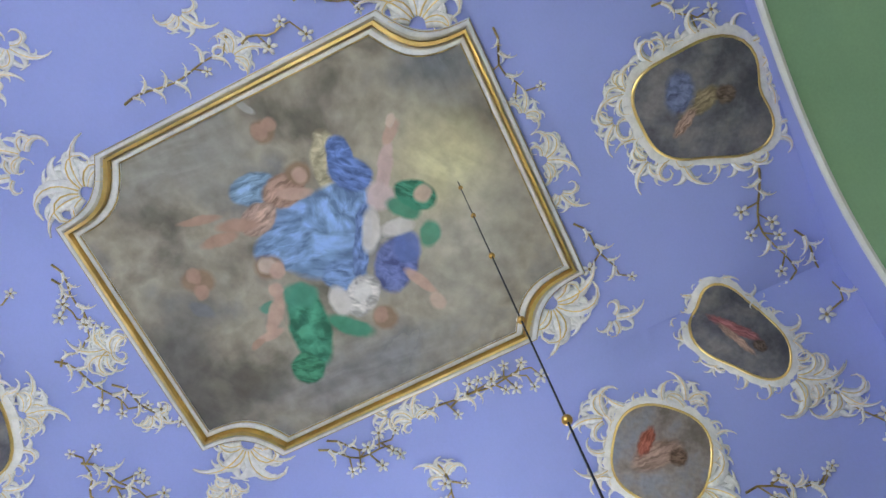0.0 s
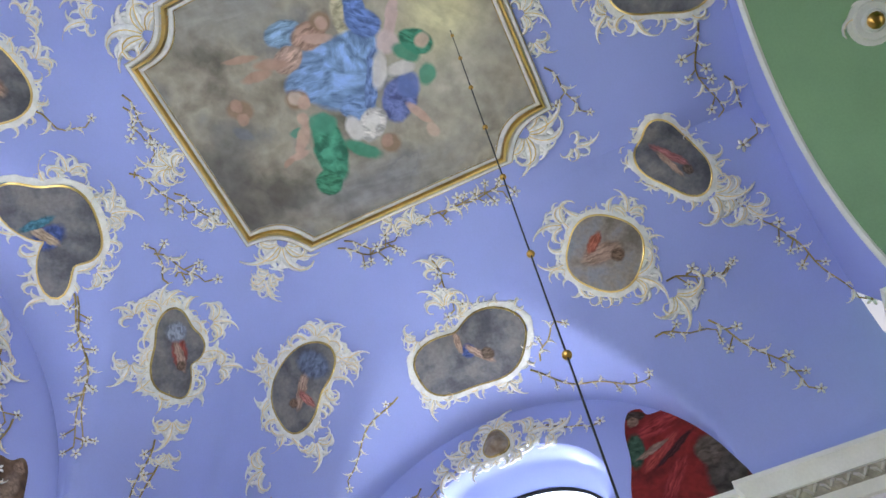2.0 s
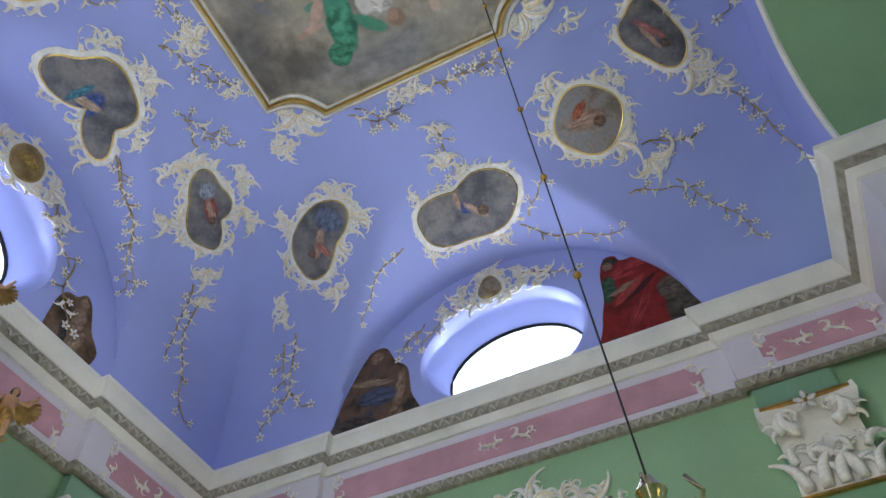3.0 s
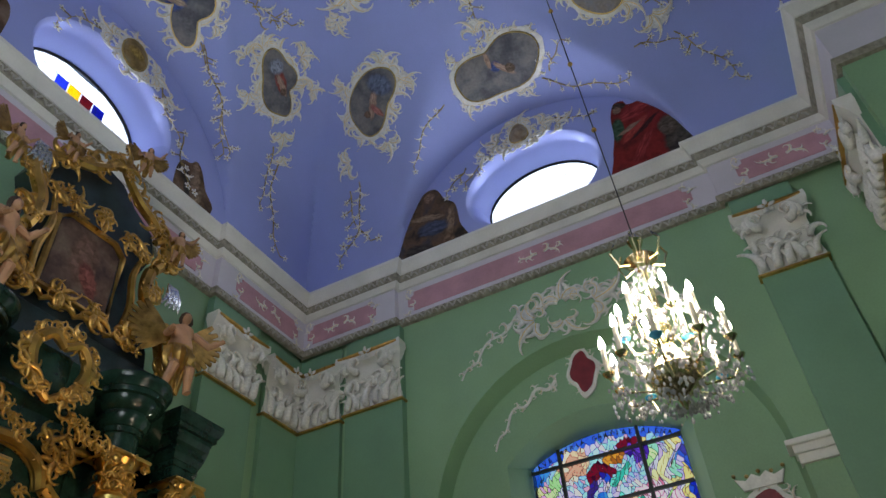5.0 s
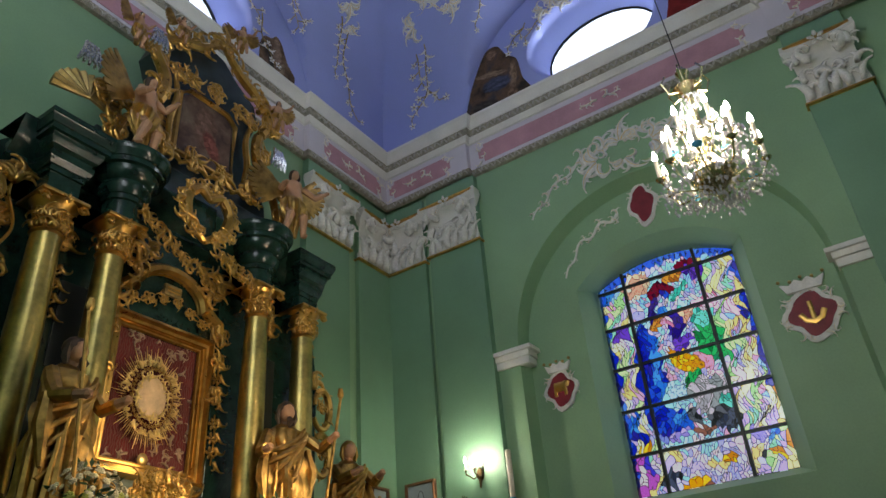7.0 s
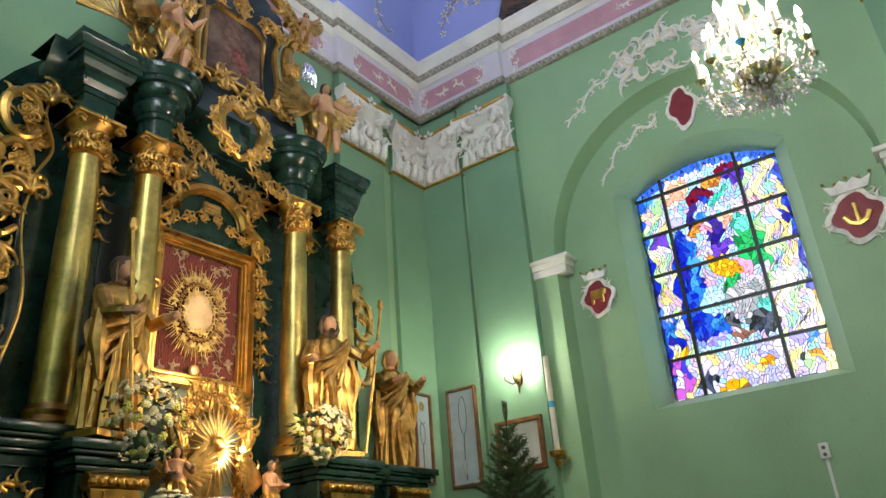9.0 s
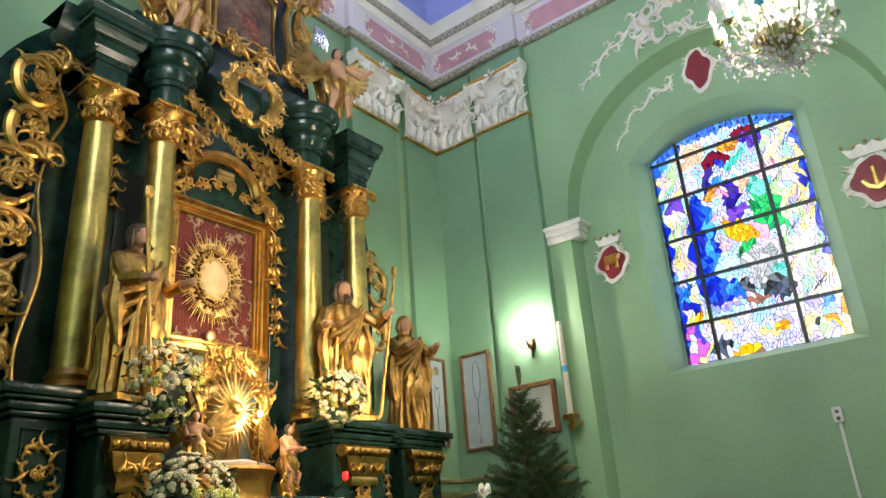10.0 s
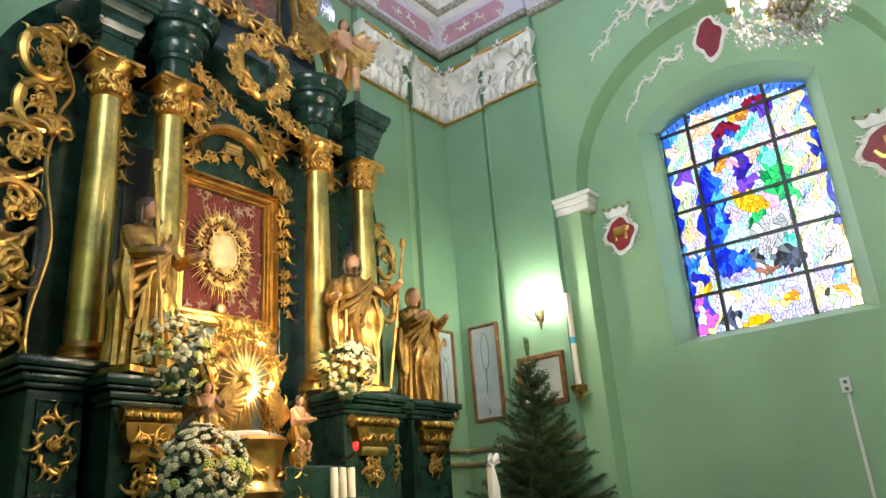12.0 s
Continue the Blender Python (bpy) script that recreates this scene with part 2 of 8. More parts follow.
def on_vault(p, n):
    """Slides p along n onto the vault."""
    lo, hi = -0.7, 0.9
    f = lambda s: (p + n * s).z - vault(min(XR, max(XL, (p + n * s).x)), min(YB, (p + n * s).y))
    if f(lo) * f(hi) > 0:
        return p
    for _ in range(24):
        mid = (lo + hi) / 2
        lo, hi = (mid, hi) if f(lo) * f(mid) > 0 else (lo, mid)
    return p + n * lo


def vault_frame(x, y, toward=None):
    """The place on the vault over (x, y), the way into the room, and two tangents."""
    h = 0.12
    g = Vector(((vault(x + h, y) - vault(x - h, y)) / (2 * h), (vault(x, y + h) - vault(x, y - h)) / (2 * h), -1)).normalized()
    p = Vector((x, y, vault(x, y)))
    t = (Vector((*toward, vault(*toward))) - p) if toward else Vector((1, 0, 0))
    e1 = (t - g * t.dot(g)).normalized()
    return p, g, e1, g.cross(e1)


bm = bmesh.new()
xs = sorted({round(v, 4) for s in [i / 46 for i in range(47)] for v in (XL + (X0 - XL) * s ** 1.9, XR - (XR - X0) * s ** 1.9)})
ys = sorted({round(v, 4) for s in [i / 50 for i in range(51)] for v in (YB - (YB - 1.5) * s ** 1.9, YF + (1.5 - YF) * s)})
grid_faces(bm, [[(x, y, vault(x, y)) for x in xs] for y in ys])
single("ceiling", bm, BLUE, "blue plastered coved vault with lunette groins", "ceiling", kind="structure")


# arch of the chancel, green soffit with a thin white edge
def arch_line(half, base, top, n=40, power=2.4):
    pts = []
    for k in range(n + 1):
        a = math.pi * k / n
        c, s = math.cos(a), math.sin(a)
        pts.append((X0 + half * math.copysign(abs(c) ** (2 / power), c), base + (top - base) * abs(s) ** (2 / power)))
    return pts


al = arch_line(3.17, ZC, 12.52)
bm = bmesh.new()
grid_faces(bm, [[(x, YF - 0.06, z) for x, z in al], [(x, -4.6, z) for x, z in al]])
single("chancel_arch", bm, GREEN, "plain green soffit of the chancel arch", "arch", kind="structure")
bm = bmesh.new()
grid_faces(bm, [[(x, YF, z) for x, z in al], [(x, YF, z + 1.6) for x, z in arch_line(3.9, ZC, 12.9)]])
single("wall_above_arch", bm, BLUE, "blue plaster over the chancel arch", "wall", kind="structure")
bm = bmesh.new()
tube(bm, [(x, YF - 0.03, z - 0.005) for x, z in al], 0.035, 6)
single("arch_edge", bm, WHITE, "thin white painted edge of the arch", "trim", kind="structure")

# floor, nave shell behind the camera
single("floor", boxed(-6, 14.5, -13, 7.2, -0.2, 0), FLOOR, "stone floor slabs of the chancel", "floor", kind="structure")
single("wall_nave_west", boxed(-6.3, -6, -13, 7.2, 0, 13), GREEN, "green plastered nave wall", "wall", kind="structure")
single("wall_nave_east", boxed(14.5, 14.8, -13, -4.6, 0, 13), GREEN, "green plastered nave wall", "wall", kind="structure")
single("wall_nave_south", boxed(-6.3, 14.8, -13.3, -13, 0, 13), GREEN, "green plastered nave wall", "wall", kind="structure")
single("ceiling_nave", boxed(-6.3, 14.8, -13.3, -4.6, 13.0, 13.2), WHITE, "pale nave ceiling", "ceiling", kind="structure")
for s, n in ((-1, "west"), (1, "east")):
    x0, x1 = sorted((X0 + s * 3.17, X0 + s * 10.5))
    single("wall_arch_" + n, boxed(x0, x1, -4.6, -4.2, 0, 13), GREEN, "green plastered wall beside the chancel arch", "wall", kind="structure")


# side wall with a blind arch and a window niche; outlines in (y, z)
def arched(half, z0, spring, rise, n=24, mid=Y0):
    """Outline of an arched opening, from foot to foot."""
    pts = [(mid + half, z0)]
    for k in range(n + 1):
        a = math.pi * k / n
        pts.append((mid + half * math.cos(a), spring + rise * math.sin(a)))
    return pts + [(mid - half, z0)]


def seg_arched(half, z0, spring, rise, n=16, mid=Y0):
    r = (half * half + rise * rise) / (2 * rise)
    pts = [(mid + half, z0)]
    a0 = math.asin(half / r)
    for k in range(n + 1):
        a = a0 - 2 * a0 * k / n
        pts.append((mid + r * math.sin(a), spring + rise - r + r * math.cos(a)))
    return pts + [(mid - half, z0)]


def sheet_with_hole(outer, hole, place):
    """A flat sheet between an outer rectangle (a0, a1, z0, z1) and a hole's outline."""
    bm = bmesh.new()
    a0, a1, z0, z1 = outer
    ring = [bm.verts.new(place(*p)) for p in hole]
    rect = [(a1, z0), (a1, z1), (a0, z1), (a0, z0)]
    cm = (sum(p[0] for p in hole) / len(hole), sum(p[1] for p in hole) / len(hole))
    outv = []
    for a, z in hole:
        da, dz = a - cm[0], z - cm[1]
        k = min([(a1 - cm[0]) / da if da > 1e-6 else 9e9, (a0 - cm[0]) / da if da < -1e-6 else 9e9, (z1 - cm[1]) / dz if dz > 1e-6 else 9e9, (z0 - cm[1]) / dz if dz < -1e-6 else 9e9])
        outv.append(bm.verts.new(place(cm[0] + da * k, cm[1] + dz * k)))
    n = len(ring)
    for k in range(n):
        j = (k + 1) % n
        bm.faces.new((ring[k], ring[j], outv[j], outv[k]))
        pa, pb = outv[k].co.copy(), outv[j].co.copy()
        for ca, cz in rect:
            c = place(ca, cz)
            if (Vector(c) - pa).length > 1e-4 and (Vector(c) - pb).length > 1e-4:
                # a corner of the rectangle lies between these two
                def ang(q):
                    v = [q[1], q[2]] if abs(place(0, 0)[0] - place(1, 0)[0]) < 1e-9 else [q[0], q[2]]
                    return math.atan2(v[1] - cm[1], v[0] - cm[0])
                aa, ab, ac = ang(pa), ang(pb), ang(c)
                span, rel = (ab - aa + math.pi) % (2 * math.pi) - math.pi, (ac - aa + math.pi) % (2 * math.pi) - math.pi
                if 0 < rel / span < 1 if span else False:
                    bm.faces.new((outv[k], outv[j], bm.verts.new(c)))
    bmesh.ops.remove_doubles(bm, verts=bm.verts, dist=1e-4)
    return bm


def reveal(outline_a, outline_b, place_a, place_b):
    bm = bmesh.new()
    grid_faces(bm, [[place_a(*p) for p in outline_a], [place_b(*p) for p in outline_b]])
    return bm


XN, XW = 8.72, 9.22          # back of the blind arch, window plane
on = lambda x: (lambda a, z: (x, a, z))
big = arched(2.03, 0.0, 5.42, 2.05, mid=2.1)
big_in = arched(1.97, 0.0, 5.42, 1.93, mid=2.1)
niche0 = seg_arched(1.12, 3.20, 6.12, 0.45, mid=2.11)
niche1 = seg_arched(0.95, 3.36, 6.22, 0.24)


def side_wall(name, x, s):
    """s = 1: the wall whose window is seen; -1 its mirror."""
    xr = lambda d: x + s * d
    w = thing(name, "green painted chancel wall with a blind arch", "wall", kind="structure")
    part("wall_face", sheet_with_hole((-4.6, 6.5, 0, ZC), big, on(xr(0))), GREEN, w)
    part("arch_reveal", reveal(big, big_in, on(xr(0)), on(xr(XN - XR))), GREEN, w)
    part("arch_back", sheet_with_hole((-1.0, 5.0, 0, 7.8), niche0, on(xr(XN - XR))), GREEN, w)
    part("niche_reveal", reveal(niche0, niche1, on(xr(XN - XR)), on(xr(XW - XR))), GREEN, w)
    part("sill", reveal([niche0[0], niche0[-1]], [niche1[0], niche1[-1]], on(xr(XN - XR)), on(xr(XW - XR))), GREEN, w)
    bm = boxed(*sorted((xr(0.9), xr(1.1))), -4.6, 6.4, 6.9, ZC)
    box(bm, *sorted((xr(0.9), xr(1.1))), -4.6, 6.4, 0, 3.3)
    box(bm, *sorted((xr(0.9), xr(1.1))), -4.6, 1.1, 0, ZC), box(bm, *sorted((xr(0.9), xr(1.1))), 3.2, 6.4, 0, ZC)
    part("outer_face", bm, GREEN, w)
    return w


side_wall("wall_east", XR, 1)
side_wall("wall_west", XL, -1)
bm = boxed(-1.5, 10, YB, YB + 0.5, 0, ZC)
single("wall_north", bm, GREEN, "green painted wall behind the high altar", "wall", kind="structure")

# lunette walls over the cornice with splayed oval windows


def oval(ra, rz, mid, z, n=36):
    return [(mid + ra * math.cos(2 * math.pi * k / n), z + rz * math.sin(2 * math.pi * k / n)) for k in range(n)]


def lunette(name, place, mid, glass):
    o1, o2 = oval(1.12, 0.90, mid, 10.40), oval(0.97, 0.72, mid, 10.45)
    w = thing(name, "blue lunette wall with a splayed oval window", "wall", kind="structure")
    part("wall_face", sheet_with_hole((mid - 4.2, mid + 4.2, 9.0, 12.9), o1, place(0)), BLUE, w)
    rows = []
    for t in [k / 6 for k in range(7)]:
        s = math.sin(t * math.pi / 2)
        ra, rz, zz = 1.12 - 0.15 * s, 0.90 - 0.18 * s, 10.40 + 0.05 * s
        rows.append([place(0.62 * (1 - math.cos(t * math.pi / 2)))(*p) for p in oval(ra, rz, mid, zz) + oval(ra, rz, mid, zz)[:1]])
    bm = bmesh.new()
    grid_faces(bm, rows)
    part("splay", bm, BLUE, w)
    v = thing("oval_window", "oval leaded window, bright with daylight", "window", kind="structure")
    bm = bmesh.new()
    f = place(0.62)
    tube(bm, [f(*p) for p in o2 + o2[:2]], 0.03, 6)
    part("window_frame", bm, IRON, v)
    for k in range(9):
        a = mid + (k - 4) * 0.2
        h = 0.72 * math.sqrt(max(0, 1 - ((a - mid) / 0.97) ** 2))
        part("lead_bar", tube(bmesh.new(), [f(a, 10.45 - h), f(a, 10.45 + h)], 0.004, 4), IRON, v)
    for k in range(3):
        z = 10.45 + (k - 1) * 0.36
        h = 0.97 * math.sqrt(max(0, 1 - ((z - 10.45) / 0.72) ** 2))
        part("lead_bar", tube(bmesh.new(), [f(mid - h, z), f(mid + h, z)], 0.004, 4), IRON, v)
    bm = bmesh.new()
    g = place(0.64)
    bm.faces.new([bm.verts.new(g(*p)) for p in o2])
    part("pane", bm, glass, v).visible_shadow = False
    return w


def tinted(name, colour):
    m = bpy.data.materials.new(name)
    m.use_nodes = True
    n, l = m.node_tree.nodes, m.node_tree.links
    tr, gl, mx = n.new("ShaderNodeBsdfTransparent"), n.new("ShaderNodeBsdfGlossy"), n.new("ShaderNodeMixShader")
    tr.inputs[0].default_value = (*colour, 1)
    gl.inputs["Roughness"].default_value = 0.15
    mx.inputs[0].default_value = 0.04
    l.new(tr.outputs[0], mx.inputs[1]), l.new(gl.outputs[0], mx.inputs[2]), l.new(mx.outputs[0], n["Material Output"].inputs[0])
    return m


def coloured_panes():
    """A few coloured pieces in the middle of the oval window over the altar."""
    t = thing("stained_roundel", "yellow, red and blue glass pieces in the oval window", "stained glass", kind="structure", at=(X0, YB + 0.6, 10.45))
    for k, (a0, a1, z0, z1, c) in enumerate(((-0.19, -0.01, 0.02, 0.34, (0.9, 0.6, 0.02)), (0.01, 0.19, 0.02, 0.34, (0.25, 0.02, 0.02)), (0.21, 0.39, 0.02, 0.34, (0.04, 0.05, 0.35)), (-0.19, -0.01, -0.34, -0.02, (0.25, 0.02, 0.02)), (0.01, 0.19, -0.34, -0.02, (0.9, 0.6, 0.02)), (-0.39, -0.21, 0.02, 0.34, (0.1, 0.15, 0.6)))):
        part("pane", boxed(X0 + a0, X0 + a1, YB + 0.605, YB + 0.612, 10.45 + z0, 10.45 + z1), tinted("roundel glass " + str(k), c), t, smooth=False)


CLEAR = tinted("clear leaded glass", (0.9, 0.94, 1.0))
DAYGLOW = glow("bright sky outside", (0.88, 0.94, 1.0), 1.5)
HIGHSKY = glow("brighter sky high outside", (0.90, 0.95, 1.0), 5.0)
lunette("lunette_wall_east", lambda d: on(XR + d), Y0, CLEAR)
lunette("lunette_wall_west", lambda d: on(XL - d), Y0, CLEAR)
lunette("lunette_wall_north", lambda d: (lambda a, z: (a, YB + d, z)), X0, CLEAR)
coloured_panes()
for nm, b, m in (("east", (11.0, 11.02, -3, 8, 2, 8.2), DAYGLOW), ("east_high", (11.0, 11.02, -3, 8, 8.2, 14), HIGHSKY), ("north", (0, 9, 8.4, 8.42, 8.5, 13), HIGHSKY), ("west", (-2.6, -2.58, -3, 8, 2, 13), DAYGLOW)):
    single("backdrop_" + nm, boxed(*b), m, "bright overcast sky outside the window", "sky", kind="structure")

# cornice round the room
line = [(6.97, -4.2), (6.97, -1.75), (8.4, -1.75), (8.4, -0.22), (8.5, -0.22), (8.5, 4.56), (8.4, 4.56), (8.4, 6.20), (6.46, 6.20), (6.46, YB),
        (1.84, YB), (1.84, 6.20), (-0.1, 6.20), (-0.1, 4.56), (-0.2, 4.56), (-0.2, -0.22), (-0.1, -0.22), (-0.1, -1.75), (1.33, -1.75), (1.33, -4.2)]
line = [(x, y, 0) for x, y in line]


def band(name, prof, material, label):
    single(name, sweep(line, prof), material, label, "cornice", kind="structure", smooth=True)


band("cornice_foot", [(0.0, 8.53), (0.05, 8.54), (0.07, 8.63), (0.03, 8.65)], BEIGE, "grey patterned moulding under the frieze")
band("frieze", [(0.03, 8.645), (0.03, 9.17)], LILAC, "pale lilac frieze with pink panels")
band("cornice_bead", [(0.03, 9.17), (0.06, 9.18), (0.08, 9.23), (0.11, 9.27)], WHITE, "white stucco moulding")
band("cornice_leaf_band", [(0.11, 9.268), (0.13, 9.30), (0.15, 9.37)], BEIGE, "grey-beige carved leaf band")
band("cornice", [(0.14, 9.37), (0.16, 9.38), (0.17, 9.43), (0.185, 9.47), (0.21, 9.52), (0.23, 9.54), (0.23, 9.59), (0.21, 9.60), (-0.1, 9.61)], WHITE, "white stucco cornice round the chancel")


# ---- stucco leaves, flowers and scrolls: built once, shared by all ----
def strip_mesh(name, strokes, mats):
    """strokes: (points, radii, material index, squash) in the leaf's own plane, z to the room."""
    bm = bmesh.new()
    for pts, radii, mi, sq in strokes:
        a = len(bm.faces)
        tube(bm, pts, radii, 5, (0, 0, 1), sq)
        bm.faces.ensure_lookup_table()
        for f in bm.faces[a:]:
            f.material_index = mi
            f.smooth = True
    bmesh.ops.recalc_face_normals(bm, faces=bm.faces)
    me = bpy.data.meshes.new(name)
    bm.to_mesh(me)
    bm.free()
    for m in mats:
        me.materials.append(m)
    return me


def curl(a0, bend, length=1.0, n=8, at=(0, 0), power=1.6):
    x, y = at
    pts = [(x, y, 0.02)]
    for k in range(n):
        s = (k + 0.5) / n
        a = a0 + bend * s ** power
        x, y = x + math.cos(a) * length / n, y + math.sin(a) * length / n
        pts.append((x, y, 0.03 + 0.06 * s))
    return pts


def taper(w, n=9, tip=0.25):
    return [w * (0.55 + 0.45 * math.sin(math.pi * min(1, 0.25 + k / (n - 1)))) * (1 - (1 - tip) * (k / (n - 1)) ** 2) for k in range(n)]


def leaf_set(prefix, body, edge, relief=0.55, full=1.0):
    out = []
    for k, (b, w) in enumerate([(2.9, 0.15), (4.2, 0.13), (1.5, 0.14), (5.4, 0.12)]):
        w *= full
        tip = 0.7 if full > 1.3 else 0.42 if full > 1 else 0.2
        pts = curl(0, b, 1.15)
        inner = [(x * 0.98, y * 0.98, z + 0.065) for x, y, z in pts]
        st = [(pts, taper(w, 9, tip), 0, relief), (inner, taper(0.016), 1, 0.8)]
        side = curl(-0.5, -1.8, 0.55, at=pts[2][:2])
        st.append((side, taper(w * 0.75, 9, tip), 0, 0.5))
        if full < 1:
            st.append((curl(0.5, 2.2, 0.42, at=pts[3][:2]), taper(w * 0.6, 9, tip), 0, 0.5))
        out.append(strip_mesh(prefix, st, (body, edge)))
    return out


LEAF = leaf_set("leaf", STUCCO, BRIGHTGOLD, 0.6, 0.99)
GILT = leaf_set("gilt_leaf", GOLD, GOLD, 0.85, 1.12)
CARVED = leaf_set("carved_leaf", STUCCO, GOLD, 1.35, 1.15)


def flower_mesh(name, petal, heart):
    st = []
    for k in range(5):
        a = 2 * math.pi * k / 5
        st.append(([(0.15 * math.cos(a), 0.15 * math.sin(a), 0.06), (0.5 * math.cos(a), 0.5 * math.sin(a), 0.12), (0.85 * math.cos(a), 0.85 * math.sin(a), 0.16)], [0.1, 0.26, 0.12], 0, 0.4))
    st.append(([(0, 0, 0.05), (0, 0.01, 0.25)], [0.2, 0.14], 1, 1.0))
    return strip_mesh(name, st, (petal, heart))


FLOWER, GILTFLOWER = flower_mesh("flower", STUCCO, OLDGOLD), flower_mesh("gilt_flower", GOLD, GOLD)


def put(name, me, m, parent):
    """Places a shared mesh at the world pose m under a thing."""
    ob = new(name, me)
    p, off = parent, Matrix()
    while p:
        off = p.matrix_basis @ off
        p = p.parent
    ob.parent = parent
    ob.matrix_basis = off.inverted() @ m
    return ob


def tangent(p, n, d, size, flip=1):
    """A pose at p whose z is n and whose x runs along d; flip = -1 mirrors the curl."""
    d = (d - n * d.dot(n)).normalized()
    s = n.cross(d) * flip
    return Matrix((*[(d[k] * size, s[k] * size, n[k] * size, p[k]) for k in range(3)], (0, 0, 0, 1)))


rnd = random.Random(7)


def outline_r(a, lobes):
    return 1 + sum(c * math.cos(k * a + ph) for k, c, ph in lobes)


def cartouche(x, y, toward, r1, r2, lobes, material, label, leaves=24, size=0.26, rim=BRIGHTGOLD, holder=vault_frame, slide=on_vault):
    p, n, e1, e2 = holder(x, y, toward)
    t = thing("cartouche", label, "stucco cartouche", "stucco cartouches of the vault", at=p)
    t_m = Matrix((*[(e1[k], e2[k], n[k], p[k]) for k in range(3)], (0, 0, 0, 1)))
    inv = t_m.inverted()
    N = 48
    spot = lambda a, f, lift: slide(p + e1 * (r1 * f * outline_r(a, lobes) * math.cos(a)) + e2 * (r2 * f * outline_r(a, lobes) * math.sin(a)), n) + n * lift
    bm = bmesh.new()
    rows = [[inv @ spot(2 * math.pi * k / N, f, 0.12 - 0.07 * f) for k in range(N)] for f in (0.02, 0.2, 0.4, 0.6, 0.8, 1.0)]
    vs = grid_faces(bm, rows, True)
    bm.faces.new(vs[0])
    ob = part("painted_panel", bm, material)
    ob.parent = t
    ob.matrix_basis = Matrix.Translation(-p) @ t_m
    bm = bmesh.new()
    tube(bm, [spot(2 * math.pi * k / N, 1.02, 0.04) for k in range(N + 1)], 0.014, 6)
    part("rim", bm, rim, t, "gilded rim")
    part("collar", tube(bmesh.new(), [spot(2 * math.pi * k / N, 1.10, 0.012) for k in range(N + 1)], [0.045 + 0.012 * math.sin(k * 1.9) for k in range(N + 1)], 6, n, 0.45), STUCCO, t, "cream stucco collar")
    leaves = int(leaves * 1.3)
    for k in range(leaves):
        a = 2 * math.pi * (k + 0.3 * rnd.random()) / leaves
        q, q2 = spot(a, 1.08, 0.0), spot(a + 0.05, 1.08, 0.0)
        along = (q2 - q).normalized()
        out = along.cross(n)
        if out.dot(q - p) < 0:
            out = -out
        s = size * rnd.uniform(0.55, 1.15)
        d = out * rnd.uniform(0.5, 1.0) + along * rnd.choice((-0.8, 0.8, 0.4))
        put("leaf", LEAF[rnd.randrange(4)], tangent(q - n * 0.004, n, d, s, rnd.choice((-1, 1))), t)
    return t


def vine(a, b, bend=0.15, label="thin gilded stucco vine with small cream flowers", size=0.1, holder=vault_frame, slide=on_vault, step=0.085, scroll=0):
    """A flowering twig from plan point a to b."""
    A, nA, _, _ = holder(*a, b)
    B, nB, _, _ = holder(*b, a)
    n = (nA + nB).normalized()
    side = n.cross((B - A).normalized())
    L = (B - A).length
    N = max(6, int(L / 0.09))
    pts = []
    for k in range(N + 1):
        s = k / N
        w = bend * L * math.sin(math.pi * s) + 0.035 * math.sin(7.5 * s * max(1, L) + L)
        pts.append(slide(A.lerp(B, s) + side * w, n) + n * 0.012)
    t = thing("stucco_vine", label, "stucco vine", "stucco vines of the vault", at=A)
    bm = bmesh.new()
    tube(bm, pts, [0.011 * (1 - 0.4 * k / N) for k in range(N + 1)], 5)
    part("stem", bm, OLDGOLD, t)
    k, acc, sgn = 0, 0.0, 1
    for k in range(1, N + 1):
        acc += (pts[k] - pts[k - 1]).length
        if acc < step * rnd.uniform(0.6, 1.2) and k < N:
            continue
        acc, sgn = 0.0, -sgn
        d = (pts[k] - pts[k - 1]).normalized()
        out = n.cross(d) * sgn
        tw = pts[k] + out * size * rnd.uniform(0.5, 1.3) + d * size * 0.6
        if rnd.random() < 0.34 or k == N:
            bm = bmesh.new()
            tube(bm, [pts[k], tw], 0.008, 4)
            part("twig", bm, OLDGOLD, t)
            put("flower", FLOWER, tangent(tw, n, d, size * rnd.uniform(0.45, 0.7)), t)
        else:
            put("leaf", LEAF[2 if not scroll else rnd.randrange(4)], tangent(pts[k], n, d + out * rnd.uniform(0.5, 1.2), size * rnd.uniform(0.85, 1.4) * (1 + scroll), sgn), t)
    return t


def spray(x, y, toward, count, size, spread=2.6, label="white stucco shell of acanthus leaves", name="stucco_spray", holder=vault_frame, leaves=None, cat="stucco ornament"):
    p, n, e1, e2 = holder(x, y, toward)
    t = thing(name, label, cat, "stucco sprays of the vault", at=p)
    count = max(4, int(count * 0.62 + 0.5))
    for k in range(count):
        a = spread * ((k + 0.5) / count - 0.5)
        d = e1 * math.cos(a) + e2 * math.sin(a)
        put("leaf", (leaves or LEAF)[(k * 3) % 4], tangent(p + d * size * 0.15, n, d, size * (0.75 + 0.5 * math.cos(a)) * rnd.uniform(0.85, 1.1), 1 if a > 0 else -1), t)
    return t


# ---- the great ceiling painting in its notched frame ----
CX, CY, HX, HY, NX, NY = 4.24, 2.04, 1.575, 1.94, 0.38, 0.63


